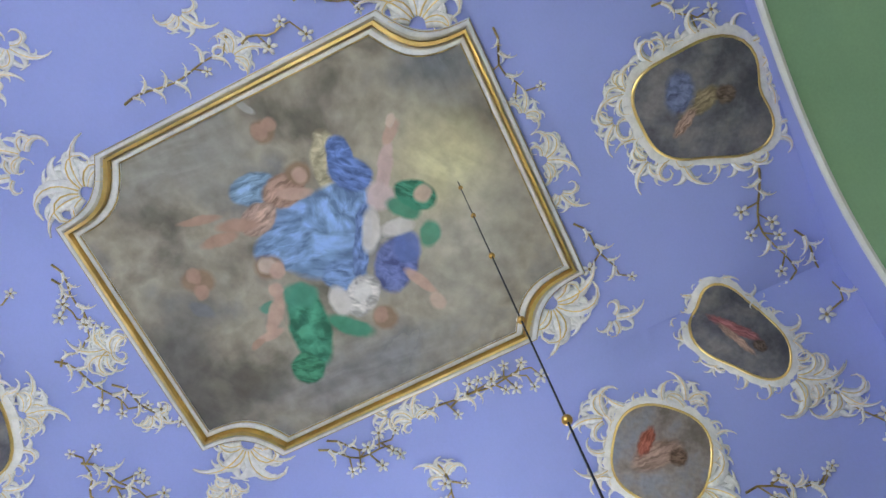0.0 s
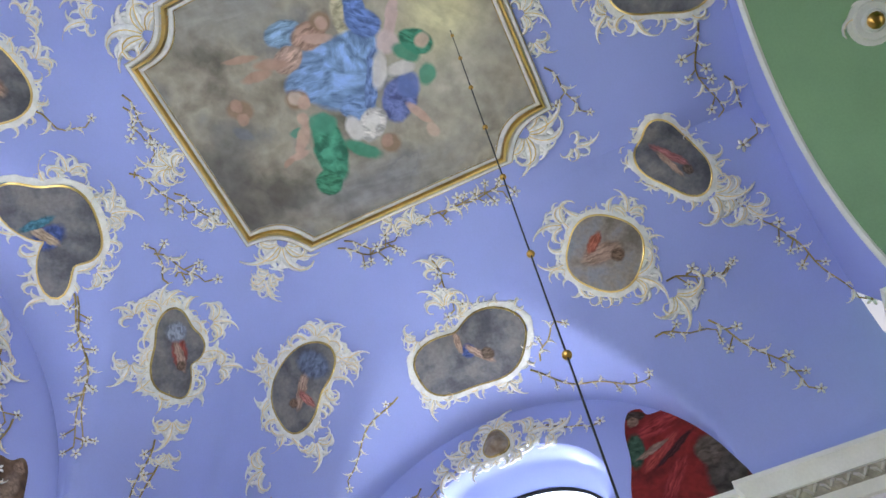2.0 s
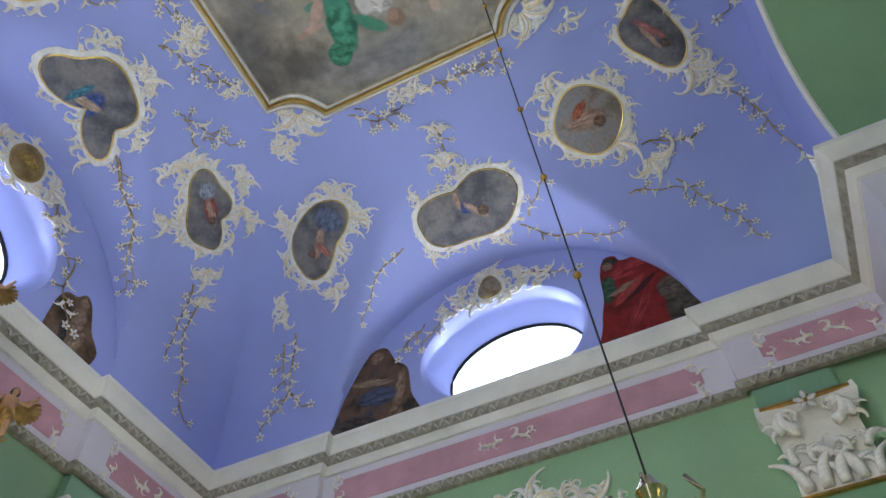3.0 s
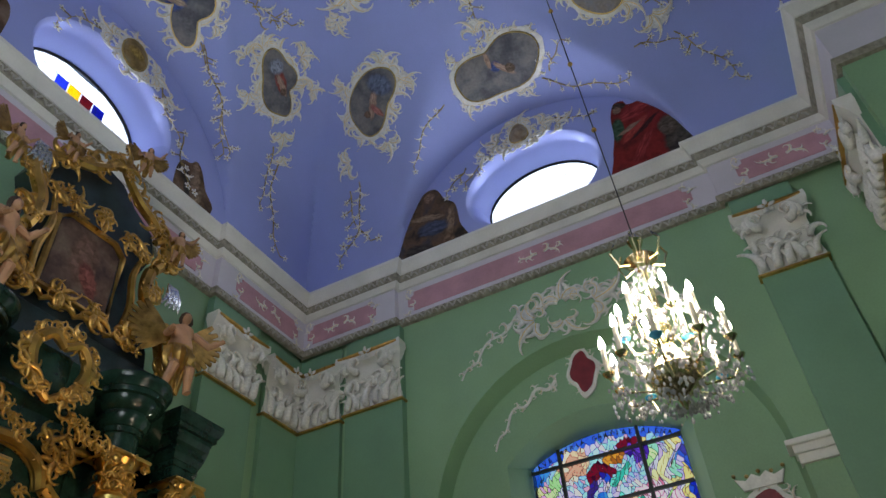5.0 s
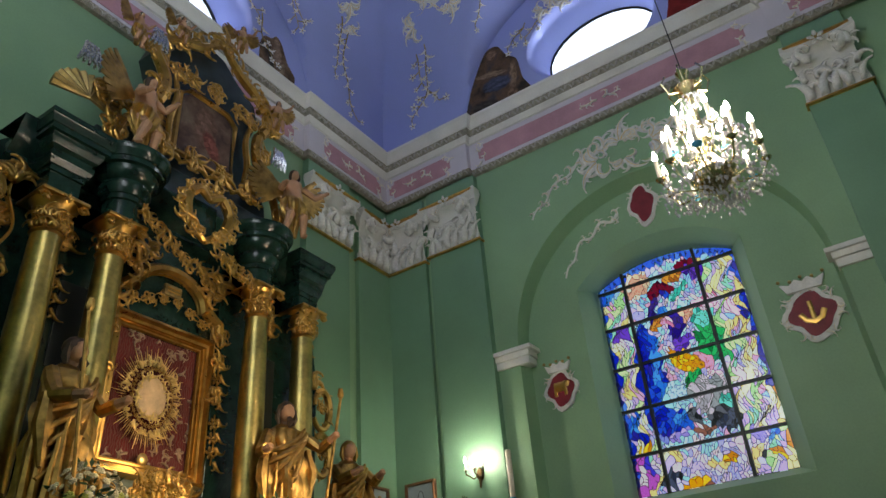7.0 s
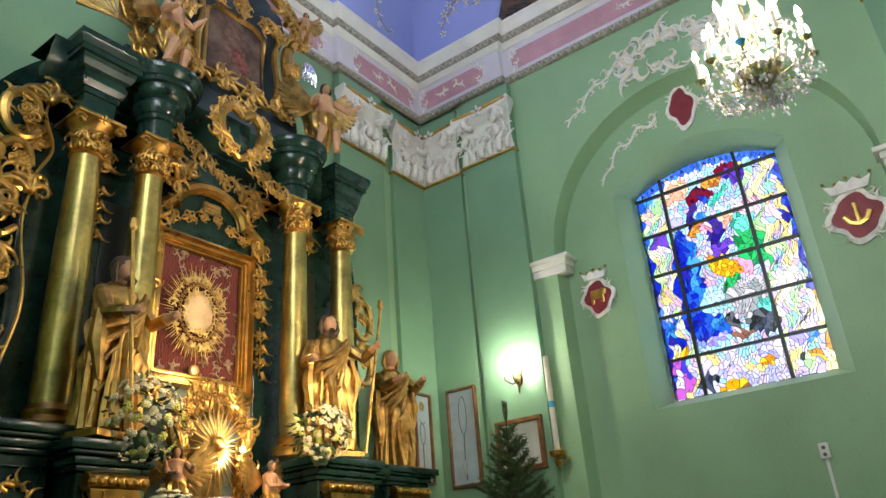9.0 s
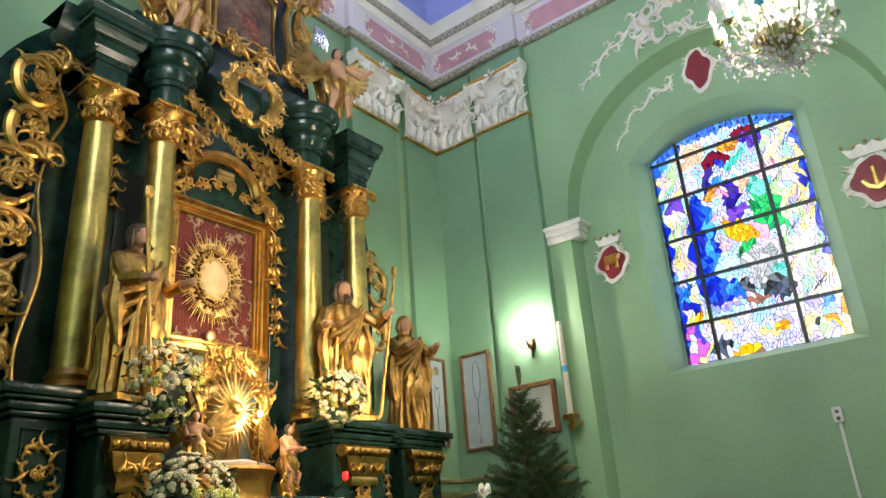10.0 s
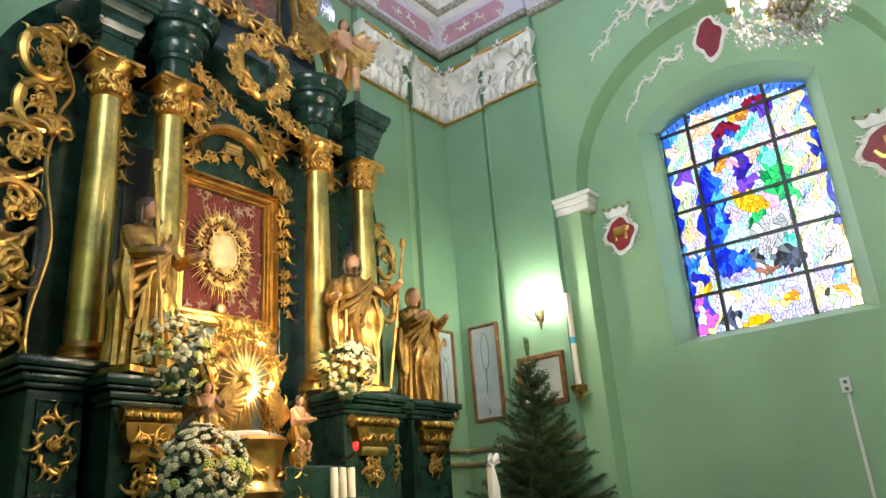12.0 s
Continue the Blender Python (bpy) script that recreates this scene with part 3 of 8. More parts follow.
def notched(inset, n=10):
    """Outline of the frame: a rectangle with hollow rounded corners, drawn in by inset."""
    pts = []
    for sx, sy, swap in ((1, 1, 0), (-1, 1, 1), (-1, -1, 0), (1, -1, 1)):
        # from the long side to the short side, bowed inward
        arc = [(HX - inset - (NX + 0.0) * s + 0.0, HY - inset - NY * (1 - s)) for s in [k / n for k in range(n + 1)]]
        bow = [0.13 * math.sin(math.pi * k / n) for k in range(n + 1)]
        nn = math.hypot(NX, NY)
        arc = [(u - w * NY / nn, v - w * NX / nn) for (u, v), w in zip(arc, bow)]
        arc = [(CX + sx * u, CY + sy * v) for u, v in arc]
        pts += arc[::-1] if swap else arc
    return pts


# painted patches: (u, v, half length, half width, turn, colour)
CLOUDS = [
    (0.68, 1.79, 0.764, 0.524, -35, (0.11, 0.10, 0.095)),
    (-1.10, -1.54, 0.493, 0.270, -5, (0.20, 0.21, 0.23)),
    (-1.28, 0.76, 0.707, 0.369, -83, (0.36, 0.34, 0.31)),
    (0.28, 1.72, 0.295, 0.860, -35, (0.16, 0.15, 0.14)),
    (1.17, 0.21, 0.921, 0.334, -85, (0.27, 0.26, 0.27)),
    (-0.07, -1.14, 0.741, 0.581, -13, (0.62, 0.56, 0.42)),
    (-0.23, -1.26, 0.42, 0.40, -34, (0.78, 0.70, 0.42)),
    (0.57, -1.09, 0.399, 0.725, -43, (0.50, 0.46, 0.38)),
    (-0.66, -0.38, 0.141, 0.285, -74, (0.62, 0.54, 0.36)),
]
ROBE = [
    (-0.75, 0.29, 0.215, 0.132, -84, (0.28, 0.42, 0.62)),
    (-0.15, 0.01, 0.408, 0.381, -64, (0.27, 0.42, 0.72)),
    (-0.28, -0.28, 0.219, 0.290, 9, (0.27, 0.42, 0.72)),
    (-0.19, 0.31, 0.271, 0.198, -89, (0.27, 0.42, 0.72)),
    (0.27, -0.04, 0.195, 0.156, -63, (0.22,0.34,0.62)),
    (-0.64, -0.48, 0.113, 0.212, -79, (0.17, 0.27, 0.62)),
    (-0.50, -0.50, 0.196, 0.145, -43, (0.17, 0.27, 0.62)),
    (0.38, -0.48, 0.186, 0.258, -48, (0.18, 0.22, 0.50)),
    (0.28, -0.64, 0.126, 0.153, -63, (0.16,0.22,0.52)),
    (0.07, -0.31, 0.077, 0.357, -58, (0.20,0.30,0.60)),
]
WHITES = [
    (-0.41, -0.78, 0.066, 0.265, -56, (0.66, 0.48, 0.46)),
    (-0.66, -0.96, 0.121, 0.055, -123, (0.60, 0.40, 0.32)),
    (-0.74, -1.01, 0.064, 0.041, -143, (0.66,0.52,0.44)),
    (-0.22, -0.63, 0.124, 0.127, -64, (0.70,0.55,0.54)),
    (0.01, -0.43, 0.082, 0.211, -59, (0.74, 0.69, 0.66)),
    (0.09, -0.65, 0.155, 0.080, -79, (0.74, 0.69, 0.66)),
    (0.50, -0.09, 0.148, 0.200, -42, (0.74, 0.69, 0.66)),
    (0.47, -0.10, 0.069, 0.105, -42, (0.80,0.76,0.72)),
    (0.46, 0.11, 0.090, 0.156, -84, (0.74, 0.69, 0.66)),
]
VEIL = [
    (-0.10, -0.91, 0.191, 0.127, -43, (0.07, 0.30, 0.19)),
    (-0.04, -0.77, 0.163, 0.088, -43, (0.07, 0.30, 0.19)),
    (0.26, -0.87, 0.087, 0.121, -53, (0.10,0.34,0.22)),
    (-0.08, -0.97, 0.081, 0.083, -64, (0.64,0.46,0.37)),
    (0.61, -0.61, 0.182, 0.051, -27, (0.60, 0.40, 0.32)),
    (0.84, -0.66, 0.093, 0.072, -17, (0.62,0.46,0.38)),
    (0.55, 0.46, 0.181, 0.405, -76, (0.07, 0.30, 0.19)),
    (0.90, 0.67, 0.152, 0.156, -63, (0.06,0.26,0.15)),
    (0.71, 0.14, 0.225, 0.086, -44, (0.07, 0.30, 0.19)),
    (0.25, 0.40, 0.167, 0.116, -63, (0.09,0.32,0.22)),
    (0.23, 0.69, 0.091, 0.052, -84, (0.12,0.32,0.24)),
]
CHILD = [
    (-0.62, 0.07, 0.193, 0.141, -98, (0.48, 0.30, 0.23)),
    (-0.50, 0.38, 0.178, 0.132, -103, (0.60, 0.40, 0.32)),
    (-0.53, 0.56, 0.191, 0.059, -69, (0.48, 0.30, 0.23)),
    (-0.71, 0.83, 0.192, 0.039, -74, (0.48, 0.30, 0.23)),
    (-0.49, 0.77, 0.176, 0.058, -84, (0.48, 0.30, 0.23)),
    (-0.56, -0.00, 0.161, 0.053, -69, (0.60, 0.40, 0.32)),
    (-0.70, -0.11, 0.112, 0.105, -64, (0.33, 0.22, 0.15)),
    (-0.68, -0.11, 0.070, 0.072, -64, (0.60, 0.40, 0.32)),
]
HEADS = [
    (-1.13, -0.02, 0.101, 0.102, -64, (0.33, 0.22, 0.15)),
    (-1.14, 0.01, 0.069, 0.069, -64, (0.48, 0.30, 0.23)),
    (-1.16, -0.09, 0.064, 0.064, -64, (0.48, 0.30, 0.23)),
    (-1.37, 0.01, 0.097, 0.037, -28, (0.44,0.42,0.40)),
    (-0.25, 1.12, 0.155, 0.114, -63, (0.33, 0.22, 0.15)),
    (-0.31, 1.13, 0.072, 0.077, -63, (0.48, 0.30, 0.23)),
    (-0.15, 1.14, 0.073, 0.078, -63, (0.48, 0.30, 0.23)),
    (-0.01, 1.23, 0.125, 0.064, -36, (0.22,0.22,0.24)),
    (-0.09, 0.51, 0.135, 0.113, -63, (0.33, 0.22, 0.15)),
]
CHERUBS = [
    (-0.11, 0.52, 0.082, 0.077, -63, (0.62,0.48,0.40)),
    (-0.03, 0.46, 0.073, 0.082, -63, (0.60, 0.40, 0.32)),
    (0.12, 0.56, 0.068, 0.073, -63, (0.60, 0.40, 0.32)),
    (0.32, 0.68, 0.068, 0.216, -47, (0.60, 0.40, 0.32)),
    (0.47, 0.80, 0.132, 0.047, -84, (0.60, 0.40, 0.32)),
    (0.49, 0.95, 0.074, 0.036, -104, (0.48, 0.30, 0.23)),
    (0.78, -0.18, 0.120, 0.118, -63, (0.33, 0.22, 0.15)),
    (0.74, -0.16, 0.070, 0.080, -63, (0.48, 0.30, 0.23)),
]
PAINT = fresco("great ceiling fresco", [(0.17, 0.15, 0.12), (0.30, 0.265, 0.215), (0.43, 0.38, 0.30), (0.33, 0.31, 0.28), (0.24, 0.235, 0.23)], CLOUDS + ROBE + WHITES + VEIL + CHILD + HEADS + CHERUBS, wobble=0.06, scale=1.0, soft=(1.08, 0.90))
canvas = thing("ceiling_painting", "large cloudy fresco with blue and green patches in gilded frame", "ceiling painting", at=(CX, CY, ZT))
bm = bmesh.new()
bm.faces.new([bm.verts.new((x - CX, y - CY, -0.035)) for x, y in notched(0.15)])
bmesh.ops.triangulate(bm, faces=bm.faces)
ob = part("canvas", bm, PAINT)
ob.parent = canvas
FRAMEWHITE = mat("white stucco frame", (0.72, 0.70, 0.68), 0.6, vary=0.1, scale=5.0)
for nm, a, b, z, m in (("outer_moulding", 0.0, 0.065, 0.07, FRAMEWHITE), ("gilt_moulding", 0.065, 0.10, 0.10, BRIGHTGOLD), ("inner_moulding", 0.10, 0.16, 0.06, FRAMEWHITE)):
    bm = bmesh.new()
    mid = (a + b) / 2
    rings = [[(x, y, ZT - h) for x, y in notched(o)] for o, h in ((a, 0.0), (a + 0.004, z * 0.7), (mid - 0.012, z), (mid + 0.012, z), (b - 0.004, z * 0.7), (b, 0.0))]
    grid_faces(bm, [list(r) for r in rings], True)
    part(nm, bm, m, canvas)
for a, h in ((0.012, 0.055), (0.152, 0.048)):
    bm = bmesh.new()
    r = notched(a)
    tube(bm, [(x, y, ZT - h) for x, y in r + r[:1]], 0.007, 5)
    part("gilt_line", bm, OLDGOLD, canvas)
for sx, sy in ((1, 1), (-1, 1), (-1, -1), (1, -1)):
    cx, cy = CX + sx * (HX - NX / 2 - 0.06), CY + sy * (HY - NY / 2 - 0.08)
    spray(cx, cy, (cx + sx, cy + 0.6 * sy), 13, 0.42, 2.9)
    spray(CX + sx * (HX + 0.13), CY + sy * (HY + 0.05), (CX + sx * 3, CY + sy * 3.2), 5, 0.24, 3.6, "small cream stucco flower of leaves")

# ---- painted cartouches ----
DUSK = [(0.10, 0.10, 0.115), (0.17, 0.165, 0.18), (0.25, 0.23, 0.225)]
SKIN, RED, DEEP, OCH = (0.46, 0.30, 0.23), (0.36, 0.09, 0.07), (0.07, 0.11, 0.32), (0.36, 0.28, 0.16)


def small_fresco(k, blobs, grounds=DUSK):
    return fresco("cartouche fresco " + "abcdefghijkl"[k], grounds, blobs, wobble=0.14, scale=0.35, soft=(1.14, 0.8))


cartouche(4.54, -1.33, (4.31, -0.88), 0.57, 0.48, ((1, 0.077, 1.87), (2, 0.037, 1.85), (3, 0.076, -1.13), (4, 0.083, 1.66)), small_fresco(0, [(0.05, -0.05, 0.20, 0.09, 35, OCH), (-0.16, -0.12, 0.09, 0.08, 0, (0.16, 0.11, 0.08)), (0.15, 0.12, 0.14, 0.05, 60, SKIN), (0.22, -0.12, 0.12, 0.18, 0, (0.17, 0.20, 0.34))]), "shield-shaped blue-grey fresco in a gilded stucco frame", 26, 0.30)
cartouche(6.50, -0.90, (6.07, -0.64), 0.45, 0.30, ((1, 0.067, -0.92), (2, 0.065, 0.8), (3, 0.088, 2.88), (4, 0.066, 2.57)), small_fresco(1, [(0.08, 0.0, 0.24, 0.045, 10, (0.42, 0.16, 0.16)), (0.02, 0.07, 0.2, 0.03, -5, SKIN), (-0.17, 0.0, 0.07, 0.05, 0, (0.13, 0.09, 0.07))]), "grey lobed fresco medallion in white stucco", 24, 0.24)
cartouche(7.09, 0.21, (6.94, 0.69), 0.43, 0.41, ((1, 0.037, 3.14), (2, 0.032, 2.75), (4, 0.038, -1.78)), small_fresco(2, [(0.02, 0.0, 0.24, 0.11, 20, SKIN), (0.10, -0.12, 0.14, 0.06, 60, (0.44, 0.13, 0.08)), (-0.16, 0.02, 0.08, 0.08, 0, (0.2, 0.12, 0.08))], [(0.22, 0.18, 0.15), (0.34, 0.29, 0.26), (0.30, 0.30, 0.33)]), "round brown fresco medallion with a gilded rim", 22, 0.27)
cartouche(7.58, 2.08, (7.64, 2.57), 0.64, 0.46, ((1, 0.16, -1.61), (2, 0.155, -0.04), (3, 0.069, 1.09), (4, 0.041, -2.97), (5, 0.042, -2.92)), small_fresco(3, [(0.02, 0.0, 0.09, 0.09, 0, DEEP), (-0.08, 0.10, 0.2, 0.05, 120, SKIN), (0.08, -0.15, 0.14, 0.04, 80, SKIN), (-0.16, 0.14, 0.08, 0.08, 0, (0.15, 0.1, 0.07))]), "wide two-lobed grey fresco in white stucco", 30, 0.25, OLDGOLD)
cartouche(7.17, 4.11, (7.45, 4.52), 0.52, 0.35, ((1, 0.103, 1.22), (2, 0.105, -0.26), (3, 0.096, -1.87), (4, 0.036, -2.99)), small_fresco(4, [(0.05, 0.02, 0.26, 0.06, 15, SKIN), (0.12, 0.12, 0.14, 0.05, 70, (0.44, 0.17, 0.15)), (-0.28, 0.0, 0.16, 0.22, 0, (0.13, 0.16, 0.26)), (0.25, 0.0, 0.06, 0.06, 0, (0.2, 0.12, 0.08))]), "leaning oval blue-grey fresco in white stucco", 30, 0.34, OLDGOLD)
cartouche(6.06, 5.21, (5.60, 5.02), 0.47, 0.29, ((1, 0.119, -1.65), (2, 0.138, 1.22), (3, 0.087, -1.35), (4, 0.092, -0.39), (5, 0.063, 2.21)), small_fresco(5, [(0.0, 0.0, 0.2, 0.09, 0, (0.36, 0.08, 0.06)), (-0.05, 0.0, 0.2, 0.05, 10, SKIN), (0.25, 0.0, 0.12, 0.12, 0, (0.3, 0.33, 0.42)), (-0.16, 0.0, 0.06, 0.06, 0, (0.16, 0.1, 0.07))]), "tall waisted fresco with red patches in white stucco", 30, 0.34, OLDGOLD)
cartouche(4.22, 5.56, (3.74, 5.42), 0.52, 0.41, ((1, 0.323, 1.01), (2, 0.199, -0.05), (3, 0.294, -1.9), (4, 0.106, 2.41), (5, 0.055, -1.83)), small_fresco(6, [(0.03, 0.0, 0.12, 0.2, 20, DEEP), (0.06, 0.03, 0.18, 0.06, 40, (0.5, 0.36, 0.26)), (0.2, 0.06, 0.05, 0.2, 10, (0.06, 0.20, 0.28))]), "three-pointed blue-grey fresco in gilded stucco", 26, 0.28)
cartouche(2.59, 5.09, (2.09, 5.08), 0.42, 0.38, ((1, 0.118, -1.53), (3, 0.064, 1.22)), small_fresco(7, [(0.0, 0.0, 0.2, 0.1, 20, SKIN)]), "dark oval fresco in gilded stucco", 22, 0.27)
cartouche(1.6, 4.0, (1.4, 3.6), 0.52, 0.36, ((3, 0.06, 0),), small_fresco(8, [(0.0, 0.0, 0.24, 0.07, 15, SKIN)]), "dark oval fresco in white stucco", 22, 0.26)

# flowering vines
for a, b, bend, size in [
    ((2.46, 2.90), (2.46, 1.99), 0.04, 0.12), ((2.45, 1.82), (2.48, 1.40), 0.08, 0.12), ((2.34, 1.30), (2.59, 0.85), 0.12, 0.11), ((3.20, -0.02), (3.77, -0.03), -0.06, 0.11),
    ((4.99, 0.04), (5.60, -0.13), 0.10, 0.12), ((6.08, 1.72), (6.06, 0.90), 0.08, 0.12), ((5.93, 3.03), (6.17, 2.41), -0.06, 0.12), ((3.30, 4.20), (3.89, 4.23), 0.10, 0.12),
    ((4.12, 4.56), (4.03, 4.24), 0.10, 0.11), ((4.48, 4.34), (5.04, 4.13), 0.08, 0.13), ((5.24, -1.57), (6.27, -1.58), -0.10, 0.14), ((5.91, -1.68), (6.59, -1.77), 0.12, 0.14),
    ((3.62, -1.24), (3.88, -1.53), 0.15, 0.12)]:
    vine(a, b, bend, size=size)
for a, b, bend, size in [
    ((4.95, 4.86), (5.56, 4.63), 0.10, 0.14), ((7.54, -0.51), (7.66, -0.84), 0.10, 0.12), ((6.96, -1.16), (7.60, -1.64), 0.06, 0.12), ((7.55, -1.61), (8.09, -1.91), 0.06, 0.12),
    ((7.54, -0.29), (7.66, -0.89), 0.10, 0.12), ((7.89, 0.07), (7.99, -0.54), 0.10, 0.10), ((7.91, -0.49), (8.36, -1.08), 0.06, 0.12), ((6.46, 2.09), (7.10, 2.10), 0.10, 0.12),
    ((7.67, 3.13), (8.05, 3.92), -0.06, 0.11), ((8.08, 1.53), (8.10, 0.29), -0.10, 0.10), ((7.97, 1.35), (7.52, 0.99), 0.10, 0.10), ((7.95, 4.94), (8.43, 5.56), 0.12, 0.14),
    ((8.01, 5.15), (8.40, 4.99), -0.10, 0.13)]:
    vine(a, b, bend, size=size)
for a, b, bend, size in [
    ((6.92, 5.84), (7.70, 6.26), -0.06, 0.12), ((6.67, 5.75), (6.94, 6.14), 0.10, 0.12), ((5.33, 4.89), (4.92, 4.78), 0.10, 0.12), ((5.31, 4.81), (5.38, 4.62), 0.10, 0.11),
    ((4.84, 5.71), (6.10, 6.07), 0.05, 0.11), ((4.88, 5.69), (6.07, 6.16), 0.05, 0.10), ((3.04, 4.94), (3.43, 4.68), -0.10, 0.12), ((3.41, 4.26), (3.81, 4.29), 0.10, 0.11),
    ((4.05, 4.60), (4.75, 4.35), 0.10, 0.13), ((5.88, 2.92), (6.13, 2.37), -0.06, 0.11), ((6.05, 2.04), (6.09, 0.97), 0.08, 0.12)]:
    vine(a, b, bend, size=size)
# leafy sprays: under and over the medallions, along the frame
for x, y, to, n, s, sp in [
    (6.04, 2.08, (5.70, 2.11), 9, 0.24, 3.0), (5.90, 2.27, (5.90, 2.57), 6, 0.20, 2.6), (4.36, 0.04, (4.38, -0.21), 9, 0.26, 3.0), (3.95, 0.04, (3.85, -0.14), 6, 0.20, 2.4),
    (4.67, 0.02, (4.95, 0.03), 6, 0.20, 2.4), (4.17, 4.16, (4.17, 4.40), 9, 0.26, 3.0), (2.48, 1.95, (2.39, 1.73), 9, 0.24, 3.0), (4.88, 4.18, (5.07, 4.18), 6, 0.20, 2.4),
    (2.42, 3.85, (2.26, 3.91), 7, 0.26, 3.0), (5.88, 4.00, (5.97, 4.08), 7, 0.22, 3.0), (4.16, -0.82, (4.04, -0.62), 7, 0.24, 2.4), (4.75, -0.79, (4.77, -0.62), 6, 0.22, 2.4),
    (4.33, -0.65, (4.40, -0.41), 6, 0.22, 2.2)]:
    spray(x, y, to, n, s, sp)
for x, y, to, n, s, sp in [
    (6.95, -1.11, (7.20, -1.36), 7, 0.34, 1.4), (7.16, -1.38, (7.47, -1.45), 7, 0.28, 1.6), (6.60, 2.04, (6.41, 2.06), 6, 0.22, 2.4), (2.02, 2.12, (2.13, 2.12), 6, 0.22, 2.8),
    (1.68, 3.38, (1.78, 3.37), 6, 0.22, 2.8), (7.39, 0.02, (7.57, -0.40), 8, 0.34, 1.4), (7.63, -0.30, (7.95, -0.52), 8, 0.34, 1.6), (6.69, 0.48, (6.49, 0.74), 7, 0.30, 2.0),
    (6.83, -0.20, (6.70, -0.33), 6, 0.22, 2.4), (7.01, -1.23, (7.18, -1.46), 7, 0.28, 1.8), (7.04, 2.15, (6.58, 2.14), 7, 0.28, 1.4), (7.19, 2.07, (7.14, 1.54), 7, 0.24, 2.0),
    (7.23, 2.61, (7.29, 2.79), 6, 0.24, 2.4)]:
    spray(x, y, to, n, s, sp)
for x, y, to, n, s, sp in [
    (8.09, 1.82, (8.23, 1.85), 6, 0.22, 2.4), (7.93, 2.72, (8.05, 3.01), 6, 0.22, 2.2), (6.77, 3.77, (6.65, 3.55), 8, 0.26, 2.6), (7.16, 3.57, (6.96, 3.24), 8, 0.26, 2.4),
    (6.81, 4.43, (6.88, 4.62), 8, 0.26, 2.4), (7.68, 4.19, (7.92, 4.13), 8, 0.26, 2.6), (7.75, 4.92, (7.72, 5.23), 7, 0.30, 2.2), (5.52, 5.09, (5.31, 5.00), 8, 0.26, 2.4),
    (6.01, 4.81, (6.14, 4.54), 8, 0.28, 2.4), (6.55, 5.01, (6.65, 4.82), 8, 0.26, 2.6), (5.79, 5.54, (5.97, 5.70), 8, 0.26, 2.6), (5.42, 5.30, (5.20, 5.27), 6, 0.22, 2.4),
    (6.67, 5.57, (7.03, 5.79), 8, 0.28, 2.0)]:
    spray(x, y, to, n, s, sp)
for x, y, to, n, s, sp in [
    (6.92, 5.74, (7.26, 5.93), 6, 0.22, 1.6), (4.30, 4.97, (4.34, 4.82), 8, 0.26, 2.6), (3.73, 5.03, (3.63, 4.94), 7, 0.24, 2.6), (4.75, 5.38, (4.91, 5.25), 6, 0.22, 2.4),
    (4.25, 4.94, (4.22, 4.77), 7, 0.24, 2.4), (2.63, 4.68, (2.59, 4.55), 7, 0.22, 2.6), (2.23, 4.53, (2.23, 4.42), 7, 0.22, 2.6), (4.25, 4.17, (4.05, 4.25), 8, 0.26, 2.6),
    (5.84, 3.90, (5.93, 4.03), 6, 0.20, 2.6)]:
    spray(x, y, to, n, s, sp)


# ---- ornament and seated shapes on the lunette walls ----
def east_wall(x):
    def holder(a, z, toward):
        p, n = Vector((x, a, z)), Vector((-1, 0, 0))
        e1 = (Vector((x, *toward)) - p).normalized()
        return p, n, e1, n.cross(e1)
    return holder


def north_wall(y):
    def holder(a, z, toward):
        p, n = Vector((a, y, z)), Vector((0, -1, 0))
        e1 = (Vector((toward[0], y, toward[1])) - p).normalized()
        return p, n, e1, n.cross(e1)
    return holder


stay = lambda p, n: p
EL, NL = east_wall(XR - 0.004), north_wall(YB - 0.004)
cartouche(2.2, 11.42, (2.2, 11.7), 0.20, 0.15, ((3, 0.1, 0),), small_fresco(9, [], [(0.2, 0.13, 0.08), (0.33, 0.26, 0.2), (0.35, 0.33, 0.33)]), "small brown medallion in stucco leaves over the oval window", 18, 0.26, OLDGOLD, EL, stay)
cartouche(4.3, 11.40, (4.3, 11.7), 0.26, 0.22, ((2, 0.05, 0),), small_fresco(10, [(0, 0, 0.1, 0.14, 0, (0.40, 0.26, 0.06))], [(0.18, 0.12, 0.05), (0.3, 0.2, 0.08), (0.34, 0.27, 0.16)]), "brown gilded medallion in a stucco nest of leaves", 18, 0.28, OLDGOLD, NL, stay)
for a, z, to, k, sz in ((1.85, 11.42, (1.2, 11.5), 8, 0.30), (2.55, 11.42, (3.2, 11.5), 8, 0.30), (1.6, 11.32, (1.0, 11.1), 7, 0.26), (2.8, 11.3, (3.3, 11.0), 7, 0.26), (2.2, 11.62, (2.2, 12.2), 9, 0.30), (2.0, 11.25, (1.4, 11.0), 6, 0.22), (2.4, 11.25, (3.0, 11.0), 6, 0.22)):
    spray(a, z, to, k, sz, 2.8, "cream stucco leaves over the oval window", holder=EL)
for a, z, to, k, sz in ((3.95, 11.4, (3.3, 11.5), 8, 0.30), (4.65, 11.4, (5.3, 11.5), 8, 0.30), (4.95, 11.2, (5.4, 10.9), 7, 0.26)):
    spray(a, z, to, k, sz, 2.8, "cream stucco leaves over the oval window", holder=NL)
for a, b in (((1.75, 11.48), (1.1, 11.15)), ((2.65, 11.4), (3.25, 10.9)), ((3.2, 11.2), (3.6, 10.85))):
    vine(a, b, 0.08, size=0.12, holder=EL, slide=stay, step=0.09)
